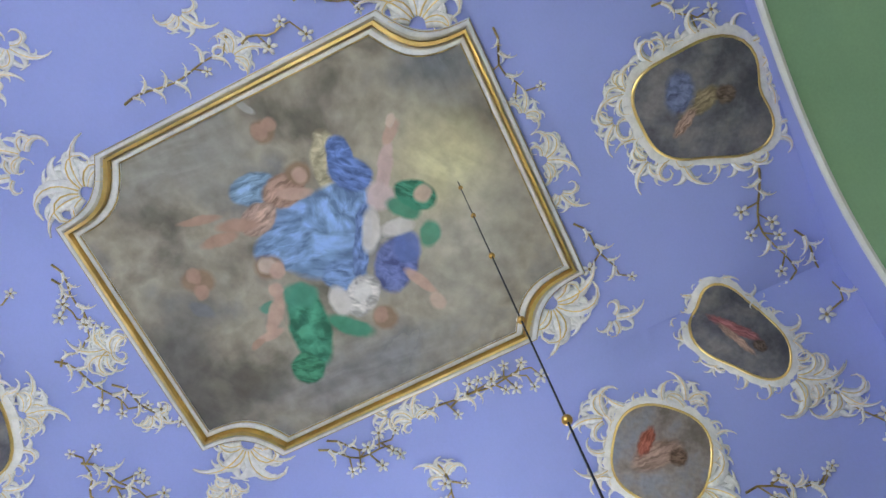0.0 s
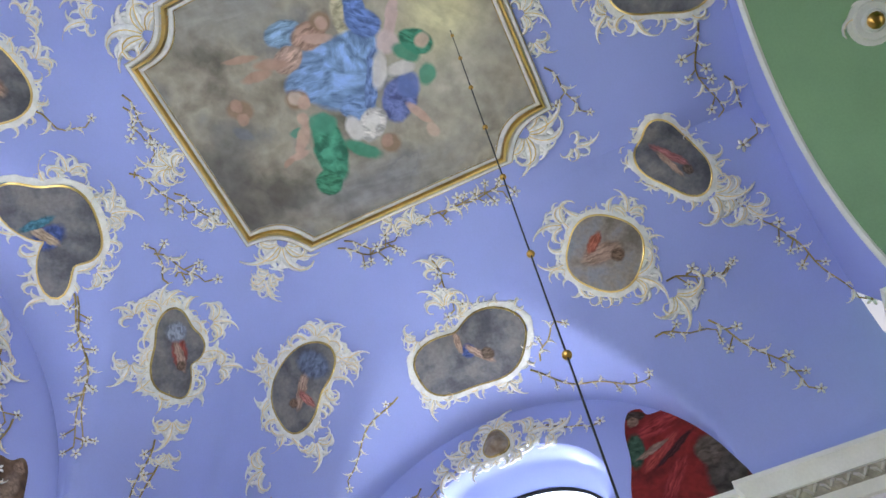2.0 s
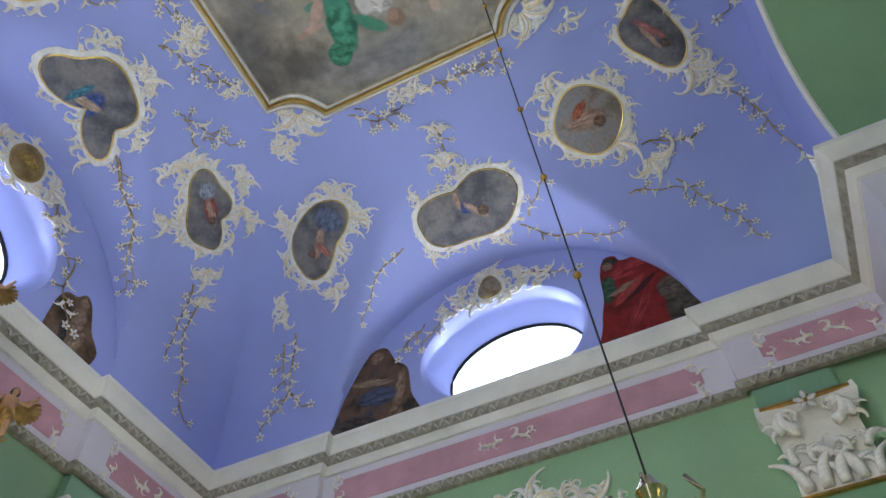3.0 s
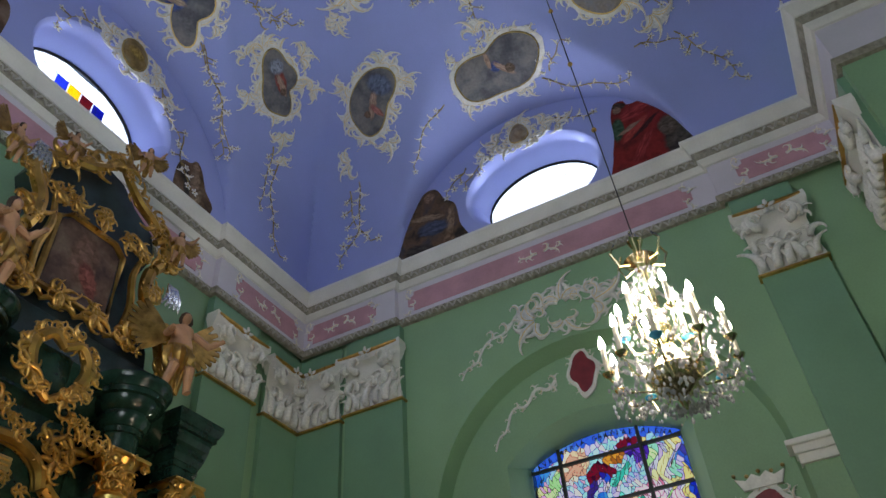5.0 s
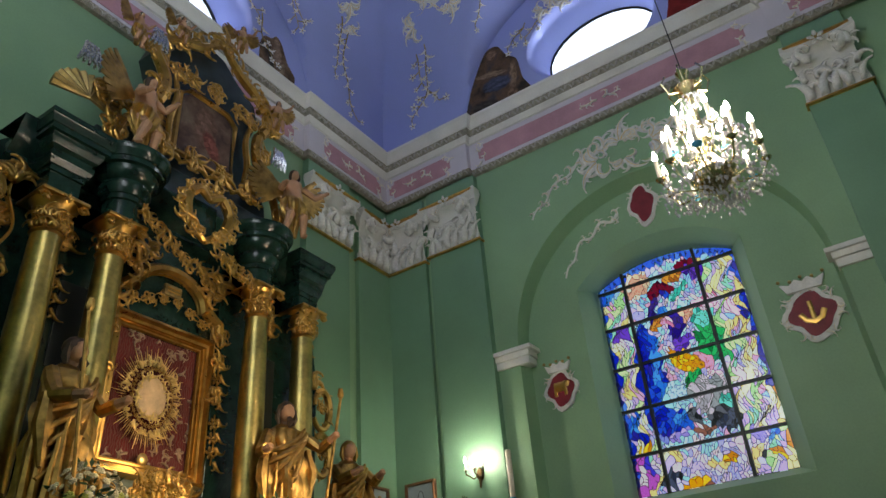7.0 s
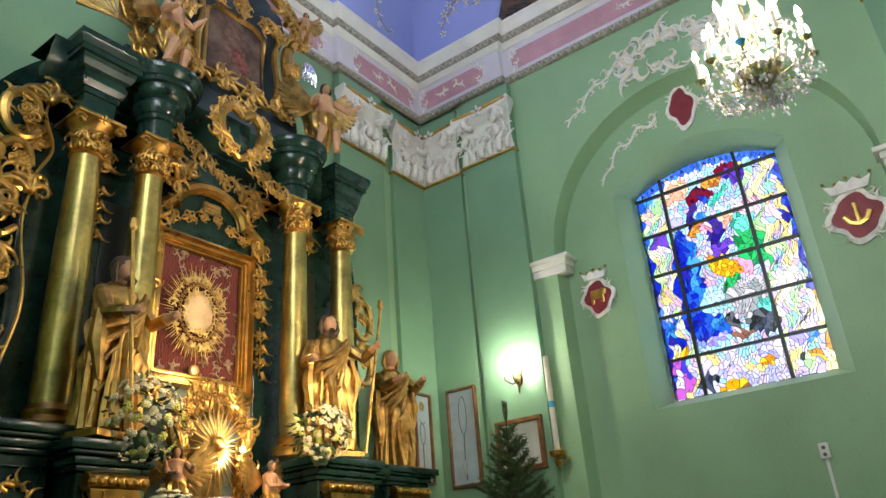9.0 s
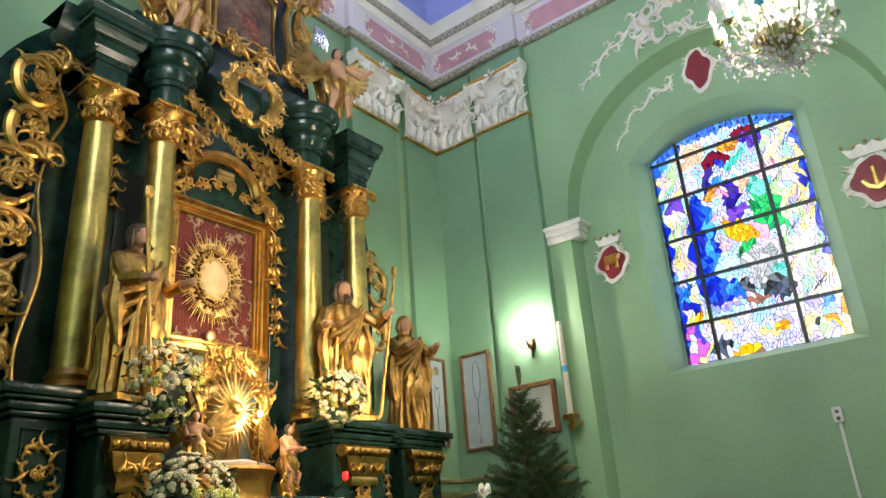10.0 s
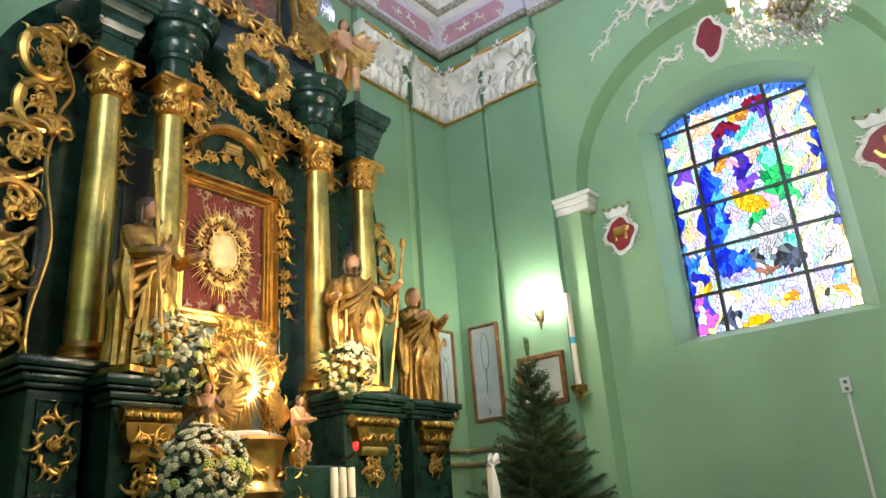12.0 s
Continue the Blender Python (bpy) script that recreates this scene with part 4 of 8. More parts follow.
for a, b in (((4.8, 11.4), (5.35, 10.7)), ((3.8, 11.4), (3.2, 10.8)), ((5.4, 10.8), (5.7, 10.0))):
    vine(a, b, -0.08, size=0.12, holder=NL, slide=stay, step=0.09)


def painted_patch(name, holder, a, z, outline, material, label):
    """A painted shape on a lunette wall: its outline round (a, z), rounded between the corners."""
    p, n, e1, e2 = holder(a, z, (a, z + 1))
    m = Matrix((*[(e2[k], e1[k], n[k], p[k]) for k in range(3)], (0, 0, 0, 1)))
    out = []
    for k in range(len(outline)):
        q = [Vector(outline[(k + j) % len(outline)]) for j in (-1, 0, 1, 2)]
        for j in range(6):
            t = j / 6
            out.append(0.5 * (2 * q[1] + (q[2] - q[0]) * t + (2 * q[0] - 5 * q[1] + 4 * q[2] - q[3]) * t * t + (3 * q[1] - q[0] - 3 * q[2] + q[3]) * t ** 3))
    ob = part(name, prism(bmesh.new(), [(v.x, v.y) for v in out], Matrix.Translation((0, 0, 0.004)), 0.006), material)
    ob.matrix_basis = m
    return tagged(ob, label, "wall painting")


BROWNS = [(0.03, 0.022, 0.018), (0.15, 0.09, 0.055), (0.24, 0.17, 0.12)]
painted_patch("lunette_painting", EL, 0.46, 10.20, [(0.46, -0.62), (0.44, -0.1), (0.34, 0.3), (0.30, 0.72), (0.20, 0.98), (0.06, 0.98), (0.0, 0.86), (-0.22, 0.84), (-0.42, 0.72), (-0.56, 0.36), (-0.66, -0.1), (-0.69, -0.62)],
              fresco("red lunette fresco", [(0.12, 0.014, 0.014), (0.26, 0.024, 0.022), (0.16, 0.014, 0.014)], [(-0.50, -0.15, 0.20, 0.46, 10, (0.075, 0.06, 0.05)), (-0.42, 0.12, 0.14, 0.2, 0, (0.12, 0.09, 0.07)), (-0.05, 0.66, 0.28, 0.13, -15, (0.34, 0.03, 0.03)), (0.02, 0.3, 0.3, 0.07, -40, (0.40, 0.05, 0.04)), (0.0, -0.1, 0.32, 0.08, -55, (0.32, 0.03, 0.03)), (-0.12, 0.28, 0.3, 0.04, -35, (0.05, 0.006, 0.008)), (0.26, 0.42, 0.10, 0.24, 10, (0.035, 0.085, 0.05)), (0.34, -0.5, 0.16, 0.12, 0, (0.03, 0.07, 0.045)), (0.14, 0.90, 0.12, 0.08, 20, (0.05, 0.03, 0.02)), (0.18, 0.82, 0.07, 0.07, 0, (0.26, 0.16, 0.11)), (0.10, 0.36, 0.2, 0.04, -20, (0.30, 0.19, 0.14))], 0.12, 0.5), "seated shape of red and dark drapery painted on the lunette wall")
painted_patch("lunette_painting", EL, 3.92, 10.10, [(-0.60, -0.52), (-0.52, 0.0), (-0.47, 0.42), (-0.30, 0.62), (-0.16, 0.90), (0.02, 0.94), (0.16, 0.80), (0.36, 0.42), (0.50, 0.05), (0.60, -0.52)],
              fresco("brown lunette fresco", [(0.03, 0.025, 0.022), (0.15, 0.09, 0.055), (0.07, 0.06, 0.07)], [(0.05, 0.36, 0.34, 0.06, 15, (0.30, 0.20, 0.13)), (-0.36, 0.1, 0.08, 0.34, 8, (0.28, 0.18, 0.11)), (-0.05, 0.1, 0.28, 0.16, 10, (0.07, 0.085, 0.15)), (-0.02, 0.78, 0.10, 0.11, 0, (0.27, 0.16, 0.1)), (0.2, -0.3, 0.3, 0.16, 20, (0.05, 0.04, 0.035)), (-0.3, -0.3, 0.1, 0.22, 0, (0.20, 0.12, 0.07))], 0.12, 0.5), "seated shape of brown drapery painted on the lunette wall")
STANDING = [(-0.24, -0.45), (-0.40, -0.1), (-0.22, 0.12), (-0.08, 0.42), (0.04, 0.50), (0.14, 0.38), (0.30, 0.30), (0.36, 0.0), (0.28, -0.45)]
for k, x in enumerate((5.80, 2.40)):
    painted_patch("lunette_painting", NL, x, 10.08, [(u * (-1) ** k, v) for u, v in STANDING], fresco(("second", "third")[k] + " brown lunette fresco", BROWNS, [(-0.08, -0.2, 0.07, 0.24, 15, (0.34, 0.24, 0.16)), (0.12, -0.1, 0.06, 0.34, -12, (0.05, 0.04, 0.035)), (0.0, 0.12, 0.1, 0.2, 0, (0.3, 0.2, 0.14)), (0.02, 0.38, 0.07, 0.07, 0, (0.3, 0.19, 0.13))], 0.12, 0.5), "standing shape of brown drapery painted on the lunette wall")


# ---- frieze panels ----
def frieze_panel(a0, a1, holder, group="pink frieze panels"):
    mid, half = (a0 + a1) / 2, abs(a1 - a0) / 2
    p, n, e1, e2 = holder(mid, 8.90, (mid, 9.9))
    m = Matrix((*[(e2[k], e1[k], n[k], p[k]) for k in range(3)], (0, 0, 0, 1)))
    t = thing("frieze_panel", "dusty pink frieze panel with white stucco scrolls", "frieze panel", group, at=p)
    o = []
    for sx in (1, -1):
        o += [(sx * u, v * sx) for u, v in ((half - 0.10, -0.17), (half - 0.10, -0.11), (half, -0.07), (half, 0.07), (half - 0.10, 0.11), (half - 0.10, 0.17))]
    bm = bmesh.new()
    prism(bm, o, m @ Matrix.Translation((0, 0, 0.008)), 0.02)
    part("panel", bm, PINK, t, smooth=False)
    for sx in (1, -1):
        for k in range(4):
            put("scroll", LEAF[k], tangent(p + e2 * sx * (half - 0.04) + e1 * (0.1 * (k - 1.5)) + n * 0.008, n, e2 * sx * (-1 if k % 2 else 0.6) + e1 * (k - 1.5), 0.15, 1 if k % 2 else -1), t)
        for k in range(3 if half > 1 else 2):
            put("scroll", LEAF[(k + 1) % 4], tangent(p + e2 * sx * 0.1 * (k + 0.5) + n * 0.008, n, e2 * sx + e1 * 0.3 * (-1) ** k, 0.2 - 0.03 * k, (-1) ** k), t)


for a0, a1, x in ((4.86, 6.1, 8.37), (0.1, 4.36, 8.47), (-1.62, -0.5, 8.37)):
    frieze_panel(a0, a1, east_wall(x))
for a0, a1, y in ((6.78, 8.2, YB - 0.13), (2.1, 6.2, YB - 0.03), (0.1, 1.55, YB - 0.13)):
    frieze_panel(a0, a1, north_wall(y))


# rows of small teeth under the frieze and in the leaf band, on the two walls that show


def teeth(name, a0, a1, z, holder, step, size, label):
    bm = bmesh.new()
    k = 0
    while a0 + k * step < a1:
        p, n, e1, e2 = holder(a0 + k * step, z, (a0 + k * step, z + 1))
        q = p + e1 * (0.012 if k % 2 else -0.012)
        tube(bm, [q - e1 * size * 0.5 - e2 * size * 0.35 * (-1) ** k, q + n * size * 0.3, q + e1 * size * 0.5 + e2 * size * 0.35 * (-1) ** k], [size * 0.22, size * 0.26, size * 0.22], 4)
        k += 1
    single(name, bm, TOOTHGREY, label, "cornice", kind="stuff")


for a0, a1, x in ((4.55, 6.0, 8.335), (-0.2, 4.5, 8.435), (-1.5, -0.24, 8.335)):
    teeth("tooth_row", a0, a1, 8.585, east_wall(x), 0.06, 0.065, "row of pale teeth under the frieze")
    teeth("leaf_row", a0, a1 - 0.1, 9.32, east_wall(x - 0.07), 0.07, 0.07, "row of small carved leaves in the cornice")
for a0, a1, y in ((6.5, 8.3, YB - 0.165), (1.9, 6.4, YB - 0.065), (0.0, 1.8, YB - 0.165)):
    teeth("tooth_row", a0, a1, 8.585, north_wall(y), 0.06, 0.065, "row of pale teeth under the frieze")
    teeth("leaf_row", a0, a1, 9.32, north_wall(y - 0.07), 0.07, 0.07, "row of small carved leaves in the cornice")


# ---- pilasters with stucco capitals ----
def pilaster(a0, a1, holder, depth=0.10, group="green wall pilasters", cap=True, z1=8.5):
    mid, half = (a0 + a1) / 2, (a1 - a0) / 2
    p, n, e1, e2 = holder(mid, 0, (mid, 1))
    m = Matrix((*[(e2[k], e1[k], n[k], p[k]) for k in range(3)], (0, 0, 0, 1)))
    t = thing("pilaster", "green painted pilaster with a white stucco capital", "pilaster", group, at=p)
    bm = bmesh.new()
    prism(bm, [(-half, 0), (half, 0), (half, z1), (-half, z1)], m @ Matrix.Translation((0, 0, depth)), depth + 0.02)
    part("shaft", bm, TEAL, t, smooth=False)
    if not cap:
        return t
    bm = bmesh.new()
    rows = []
    for z, w, d in ((7.30, half, 0.02), (7.34, half + 0.01, 0.03), (7.6, half - 0.02, 0.0), (7.9, half - 0.01, 0.02), (8.0, half + 0.04, 0.08), (8.03, half + 0.08, 0.17), (8.12, half + 0.07, 0.17)):
        rows.append([m @ Vector((u, z - 0.06 * (abs(u) / w) * (z > 8.0) * -1, depth + dd)) for u, dd in ((-w, -0.02), (-w, d), (-w / 2, d * 0.8), (0, d * 0.75), (w / 2, d * 0.8), (w, d), (w, -0.02))])
    grid_faces(bm, rows)
    part("capital", bm, WHITE, t)
    for z, mt in ((7.29, GOLD), (8.13, GOLD)):
        bm = bmesh.new()
        prism(bm, [(-half - 0.03, z), (half + 0.03, z), (half + 0.03, z + 0.025), (-half - 0.03, z + 0.025)], m @ Matrix.Translation((0, 0, depth + (0.05 if z < 8 else 0.18))), 0.15)
        part("gilt_edge", bm, mt, t, smooth=False)
    W = lambda u, z, d: m @ Vector((u, z, depth + d))
    nl = max(4, int(half / 0.07))
    for k in range(nl):
        u = -half + 2 * half * (k + 0.5) / nl
        put("acanthus_leaf", CARVED[2], tangent(W(u, 7.34, 0.05), n, e1 + e2 * 0.15 * rnd.uniform(-1, 1), rnd.uniform(0.28, 0.40), rnd.choice((-1, 1))), t)
        put("acanthus_leaf", CARVED[rnd.randrange(4)], tangent(W(u, 7.60, 0.06), n, e1 + e2 * 0.5 * rnd.uniform(-1, 1), rnd.uniform(0.24, 0.32), rnd.choice((-1, 1))), t)
    for s in (-1, 1):
        put("volute", CARVED[3], tangent(W(s * half * 0.4, 7.86, 0.12), n, e2 * s + e1 * 0.4, 0.42, -s), t)
        put("volute", CARVED[1], tangent(W(s * half * 0.8, 7.86, 0.14), n, e1 + e2 * s * 0.5, 0.28, -s), t)
    put("flower", FLOWER, tangent(W(0, 8.08, 0.2), n, e1, 0.12), t)
    return t


EW, NW = east_wall(XR), north_wall(YB)
pilaster(4.47, 5.38, EW, 0.12)
pilaster(5.50, YB, EW, 0.07)
pilaster(7.66, 8.5, NW, 0.07)
pilaster(6.45, 7.38, NW, 0.12)
pilaster(0.92, 1.85, NW, 0.12)
pilaster(-0.98, -0.26, EW, 0.12)
single("pier_east", boxed(6.97, 8.52, -4.2, -1.75, 0, 9.5), GREEN, "green painted pier of the chancel arch", "pier", kind="structure")
single("pier_west", boxed(-0.22, 1.33, -4.2, -1.75, 0, 9.5), GREEN, "green painted pier of the chancel arch", "pier", kind="structure")
pilaster(7.08, 8.35, lambda a, z, to: (Vector((a, -1.75, z)), Vector((0, 1, 0)), (Vector((to[0], -1.75, to[1])) - Vector((a, -1.75, z))).normalized(), Vector((0, 1, 0)).cross((Vector((to[0], -1.75, to[1])) - Vector((a, -1.75, z))).normalized())), 0.08)

# impost blocks of the blind arch
for a0, a1 in ((3.95, 4.50), (-0.42, 0.12)):
    t = single("impost_block", box(bmesh.new(), XR - 0.07, XR + 0.20, a0, a1, 5.30, 5.38, 0.01), WHITE, "white moulded impost block of the blind arch", "impost", "impost blocks", smooth=False)
    part("crown", boxed(XR - 0.11, XR + 0.21, a0 - 0.05, a1 + 0.05, 5.38, 5.44, bevel=0.012), WHITE, t)
    part("foot", boxed(XR - 0.04, XR + 0.2, a0 + 0.02, a1 - 0.02, 5.2, 5.30, bevel=0.01), WHITE, t)


# ---- stucco shields and scrolls on the side wall ----
EN = east_wall(XN - 0.004)
CRIMSON = mat("crimson shield paint", (0.24, 0.016, 0.026), 0.5, vary=0.15, scale=6.0)


def shield(a, z, w, h, crown, device, label):
    p, n, e1, e2 = EN(a, z, (a, z + 1))
    m = Matrix((*[(e2[k], e1[k], n[k], p[k]) for k in range(3)], (0, 0, 0, 1)))
    t = thing("wall_shield", label, "stucco shield", "stucco shields", at=p)
    o = []
    for k in range(32):
        b = 2 * math.pi * k / 32
        r = 1 + 0.10 * math.cos(4 * b) + 0.06 * math.cos(6 * b + 1)
        o.append((w * r * math.cos(b), h * r * math.sin(b) * (1.0 if math.sin(b) > 0 else 1.1)))
    part("rim", prism(bmesh.new(), [(u * 1.28, v * 1.25) for u, v in o], m @ Matrix.Translation((0, 0, 0.025)), 0.03), STUCCO, t)
    part("field", prism(bmesh.new(), o, m @ Matrix.Translation((0, 0, 0.035)), 0.012), CRIMSON, t)
    for k in range(14):
        b = 2 * math.pi * k / 14
        put("leaf", LEAF[k % 4], tangent(m @ Vector((w * 1.12 * math.cos(b), h * 1.12 * math.sin(b), 0.02)), n, (e2 * -math.sin(b) + e1 * math.cos(b)) * (1 if k % 2 else -1) + (e2 * math.cos(b) + e1 * math.sin(b)) * 0.5, w * 0.55, 1 if k % 2 else -1), t)
    if crown:
        part("crown", prism(bmesh.new(), [(-w * 0.8, h * 1.2), (w * 0.8, h * 1.2), (w * 1.05, h * 1.75), (w * 0.6, h * 1.6), (w * 0.3, h * 1.85), (0, h * 1.65), (-w * 0.3, h * 1.85), (-w * 0.6, h * 1.6), (-w * 1.05, h * 1.75)], m @ Matrix.Translation((0, 0, 0.05)), 0.05), STUCCO, t)
        for k in range(5):
            q = m @ Vector((w * 0.52 * (k - 2), h * (1.78 + 0.12 * (k % 2 == 0)), 0.05))
            bm = bmesh.new()
            bmesh.ops.create_icosphere(bm, subdivisions=1, radius=0.024, matrix=Matrix.Translation(q))
            part("crown_ball", bm, OLDGOLD, t)
    for kind, pts, r in device:
        part(kind, tube(bmesh.new(), [m @ Vector((w * u, h * v, 0.045)) for u, v in pts], r, 6, n, 0.5), STUCCO if kind != "gilt_charge" else GOLD, t)
    return t


shield(3.68, 4.80, 0.175, 0.20, True, [("gilt_charge", [(-0.5, 0.1), (0.45, 0.1)], 0.07), ("gilt_charge", [(-0.45, 0.1), (-0.6, 0.4)], 0.045), ("gilt_charge", [(-0.4, 0), (-0.4, -0.5)], 0.025), ("gilt_charge", [(0.4, 0), (0.4, -0.5)], 0.025)], "crowned crimson stucco shield with a small pale beast")
shield(0.51, 4.87, 0.235, 0.235, True, [("gilt_charge", [(0, 0.55), (0, -0.4)], 0.03), ("gilt_charge", [(-0.55, 0.0), (-0.35, -0.35), (0, -0.5), (0.35, -0.35), (0.55, 0.0)], 0.035)], "crowned crimson stucco shield with a gilded anchor")
shield(2.06, 7.06, 0.15, 0.25, False, [], "small plain crimson shield in white stucco over the window arch")


def wall_scroll(pts, holder, size, label):
    p, n, e1, e2 = holder(*pts[0], pts[1])
    x = p.x
    t = thing("stucco_scroll", label, "stucco scroll", "stucco scrolls of the wall", at=p)
    P = [Vector((x, a, z)) for a, z in pts]
    N = 10
    line = []
    for k in range(len(P) - 1):
        for j in range(N):
            line.append(P[k].lerp(P[k + 1], j / N) + Vector((0, 0, 1)) * 0.05 * math.sin(2.1 * (k * N + j) / N * math.pi))
    part("stem", tube(bmesh.new(), line, [0.028 * (0.5 + 0.5 * k / len(line)) for k in range(len(line))], 6, n, 0.6), STUCCO, t)
    for k in range(1, len(line), 2):
        d = (line[k] - line[k - 1]).normalized()
        sg = 1 if k % 4 == 1 else -1
        f = 0.35 + 0.65 * k / len(line)
        put("leaf", LEAF[k % 4], tangent(line[k], n, d + n.cross(d) * 0.8 * sg, size * f, sg), t)
    return t


EF = east_wall(XR - 0.004)
wall_scroll([(3.62, 7.34), (3.28, 7.68), (2.75, 8.0), (2.3, 8.1)], EF, 0.30, "white stucco scroll running along the blind arch")
wall_scroll([(0.5, 7.3), (0.9, 7.68), (1.45, 8.0), (1.85, 8.1)], EF, 0.30, "white stucco scroll running along the blind arch")
wall_scroll([(3.35, 6.35), (3.1, 6.75), (2.75, 6.95), (2.4, 7.05)], EN, 0.16, "thin white stucco scroll beside the shield")
wall_scroll([(0.85, 6.35), (1.1, 6.75), (1.45, 6.95), (1.8, 7.05)], EN, 0.16, "thin white stucco scroll beside the shield")
for a, z, to, n, s, sp in ((2.1, 8.0, (2.1, 8.6), 8, 0.34, 2.8), (2.45, 7.85, (3.2, 7.7), 7, 0.36, 2.6), (1.7, 7.85, (1.0, 7.7), 7, 0.36, 2.6), (2.1, 7.75, (2.1, 7.3), 6, 0.28, 3.0)):
    spray(a, z, to, n, s, sp, holder=EF)


# ---- stained glass ----
GLASS = {}


def glass(c):
    if c not in GLASS:
        GLASS[c] = tinted("stained glass " + str(len(GLASS)), tuple(v ** 2.0 for v in c))
    return c


PAL = dict(blue=[(0.06, 0.07, 0.56), (0.05, 0.12, 0.68), (0.12, 0.28, 0.80), (0.14, 0.12, 0.58)], azure=[(0.10, 0.34, 0.86), (0.25, 0.55, 0.93), (0.16, 0.44, 0.90)],
           navy=[(0.12, 0.06, 0.44), (0.20, 0.12, 0.58), (0.24, 0.16, 0.48)], purple=[(0.26, 0.12, 0.60), (0.40, 0.22, 0.74), (0.18, 0.08, 0.50)], violet=[(0.40, 0.14, 0.66), (0.72, 0.30, 0.72), (0.24, 0.20, 0.78), (0.86, 0.74, 0.92)],
           lilac=[(0.60, 0.52, 0.88), (0.74, 0.66, 0.92), (0.50, 0.54, 0.90)], teal=[(0.22, 0.70, 0.64), (0.42, 0.82, 0.76), (0.14, 0.58, 0.52)], green=[(0.02, 0.46, 0.22), (0.14, 0.66, 0.34), (0.06, 0.54, 0.34)],
           leaf=[(0.66, 0.84, 0.56), (0.80, 0.87, 0.64), (0.56, 0.80, 0.70)], gold=[(0.92, 0.58, 0.04), (0.97, 0.74, 0.14), (0.84, 0.50, 0.05)], orange=[(0.80, 0.42, 0.10), (0.90, 0.56, 0.20), (0.66, 0.34, 0.12)], straw=[(0.95, 0.88, 0.64), (0.93, 0.80, 0.50), (0.93, 0.88, 0.76)],
           peach=[(0.94, 0.74, 0.62), (0.90, 0.62, 0.52), (0.96, 0.84, 0.76)], pink=[(0.90, 0.58, 0.72), (0.94, 0.76, 0.84), (0.84, 0.46, 0.62)], red=[(0.32, 0.03, 0.10), (0.44, 0.05, 0.14), (0.24, 0.02, 0.14)], brown=[(0.56, 0.34, 0.28), (0.46, 0.30, 0.26)],
           darkrock=[(0.16, 0.18, 0.26), (0.26, 0.28, 0.36), (0.12, 0.12, 0.14), (0.36, 0.36, 0.40)], rock=[(0.66, 0.62, 0.66), (0.76, 0.70, 0.74), (0.58, 0.58, 0.60)], pale=[(0.62, 0.82, 0.88), (0.74, 0.84, 0.93), (0.60, 0.76, 0.84)],
           white=[(0.80, 0.71, 0.90), (0.69, 0.67, 0.92), (0.86, 0.77, 0.82), (0.84, 0.80, 0.92)], rim=[(0.78, 0.66, 0.88), (0.60, 0.74, 0.92), (0.86, 0.62, 0.76), (0.88, 0.80, 0.60)], sky=[(0.56, 0.74, 0.92), (0.86, 0.62, 0.74), (0.70, 0.66, 0.90), (0.90, 0.80, 0.84)], top=[(0.20, 0.36, 0.92), (0.32, 0.50, 0.95)])


# coloured zones of the glass: (across, height, half length, half width, turn, colour)
FIGURE = [
    (0.46, 4.78, 0.75, 0.19, 92, "blue"), (0.38, 4.30, 0.36, 0.17, 83, "blue"), (0.36, 5.11, 0.34, 0.07, 91, "azure"), (0.37, 4.68, 0.25, 0.06, 93, "azure"),
    (0.25, 5.74, 0.21, 0.08, 97, "navy"), (0.02, 5.40, 0.30, 0.11, -96, "navy"), (-0.03, 5.17, 0.15, 0.09, 177, "purple"), (0.18, 5.53, 0.17, 0.07, 155, "orange"),
    (0.12, 5.46, 0.07, 0.07, -160, "pink"), (0.09, 5.63, 0.10, 0.07, 167, "azure"), (0.14, 5.16, 0.07, 0.14, -162, "white"), (-0.02, 4.91, 0.25, 0.11, -134, "gold")]
ANGEL = [
    (-0.37, 5.46, 0.16, 0.21, -160, "teal"), (-0.10, 5.61, 0.06, 0.09, -160, "teal"), (-0.40, 5.12, 0.21, 0.19, -161, "green"), (-0.39, 4.95, 0.22, 0.10, -151, "green"),
    (-0.03, 4.64, 0.17, 0.10, 175, "green"), (-0.28, 4.79, 0.26, 0.05, -124, "pink"), (-0.17, 5.54, 0.09, 0.12, -160, "peach")]
ROCKS = [
    (0.17, 4.50, 0.18, 0.19, -164, "pale"), (-0.20, 4.43, 0.24, 0.23, -164, "rock"), (-0.42, 4.28, 0.10, 0.10, -164, "teal"), (-0.31, 4.08, 0.21, 0.12, 179, "darkrock"),
    (0.09, 4.20, 0.17, 0.08, -176, "darkrock"), (-0.02, 4.01, 0.14, 0.05, -176, "brown"), (0.20, 4.17, 0.17, 0.08, -135, "azure"), (0.32, 4.01, 0.22, 0.06, 178, "lilac")]
CROWN = [
    (-0.36, 6.20, 0.18, 0.09, -166, "red"), (-0.40, 6.08, 0.16, 0.10, -158, "purple"), (0.11, 5.96, 0.16, 0.10, 173, "red"), (0.06, 5.89, 0.07, 0.06, -159, "blue"),
    (-0.11, 6.11, 0.14, 0.06, 168, "orange"), (-0.14, 5.87, 0.17, 0.07, 155, "teal"), (0.41, 6.14, 0.20, 0.20, -158, "peach"), (-0.44, 5.60, 0.18, 0.12, -159, "pink"),
    (-0.92, 6.02, 0.09, 0.14, -157, "azure")]
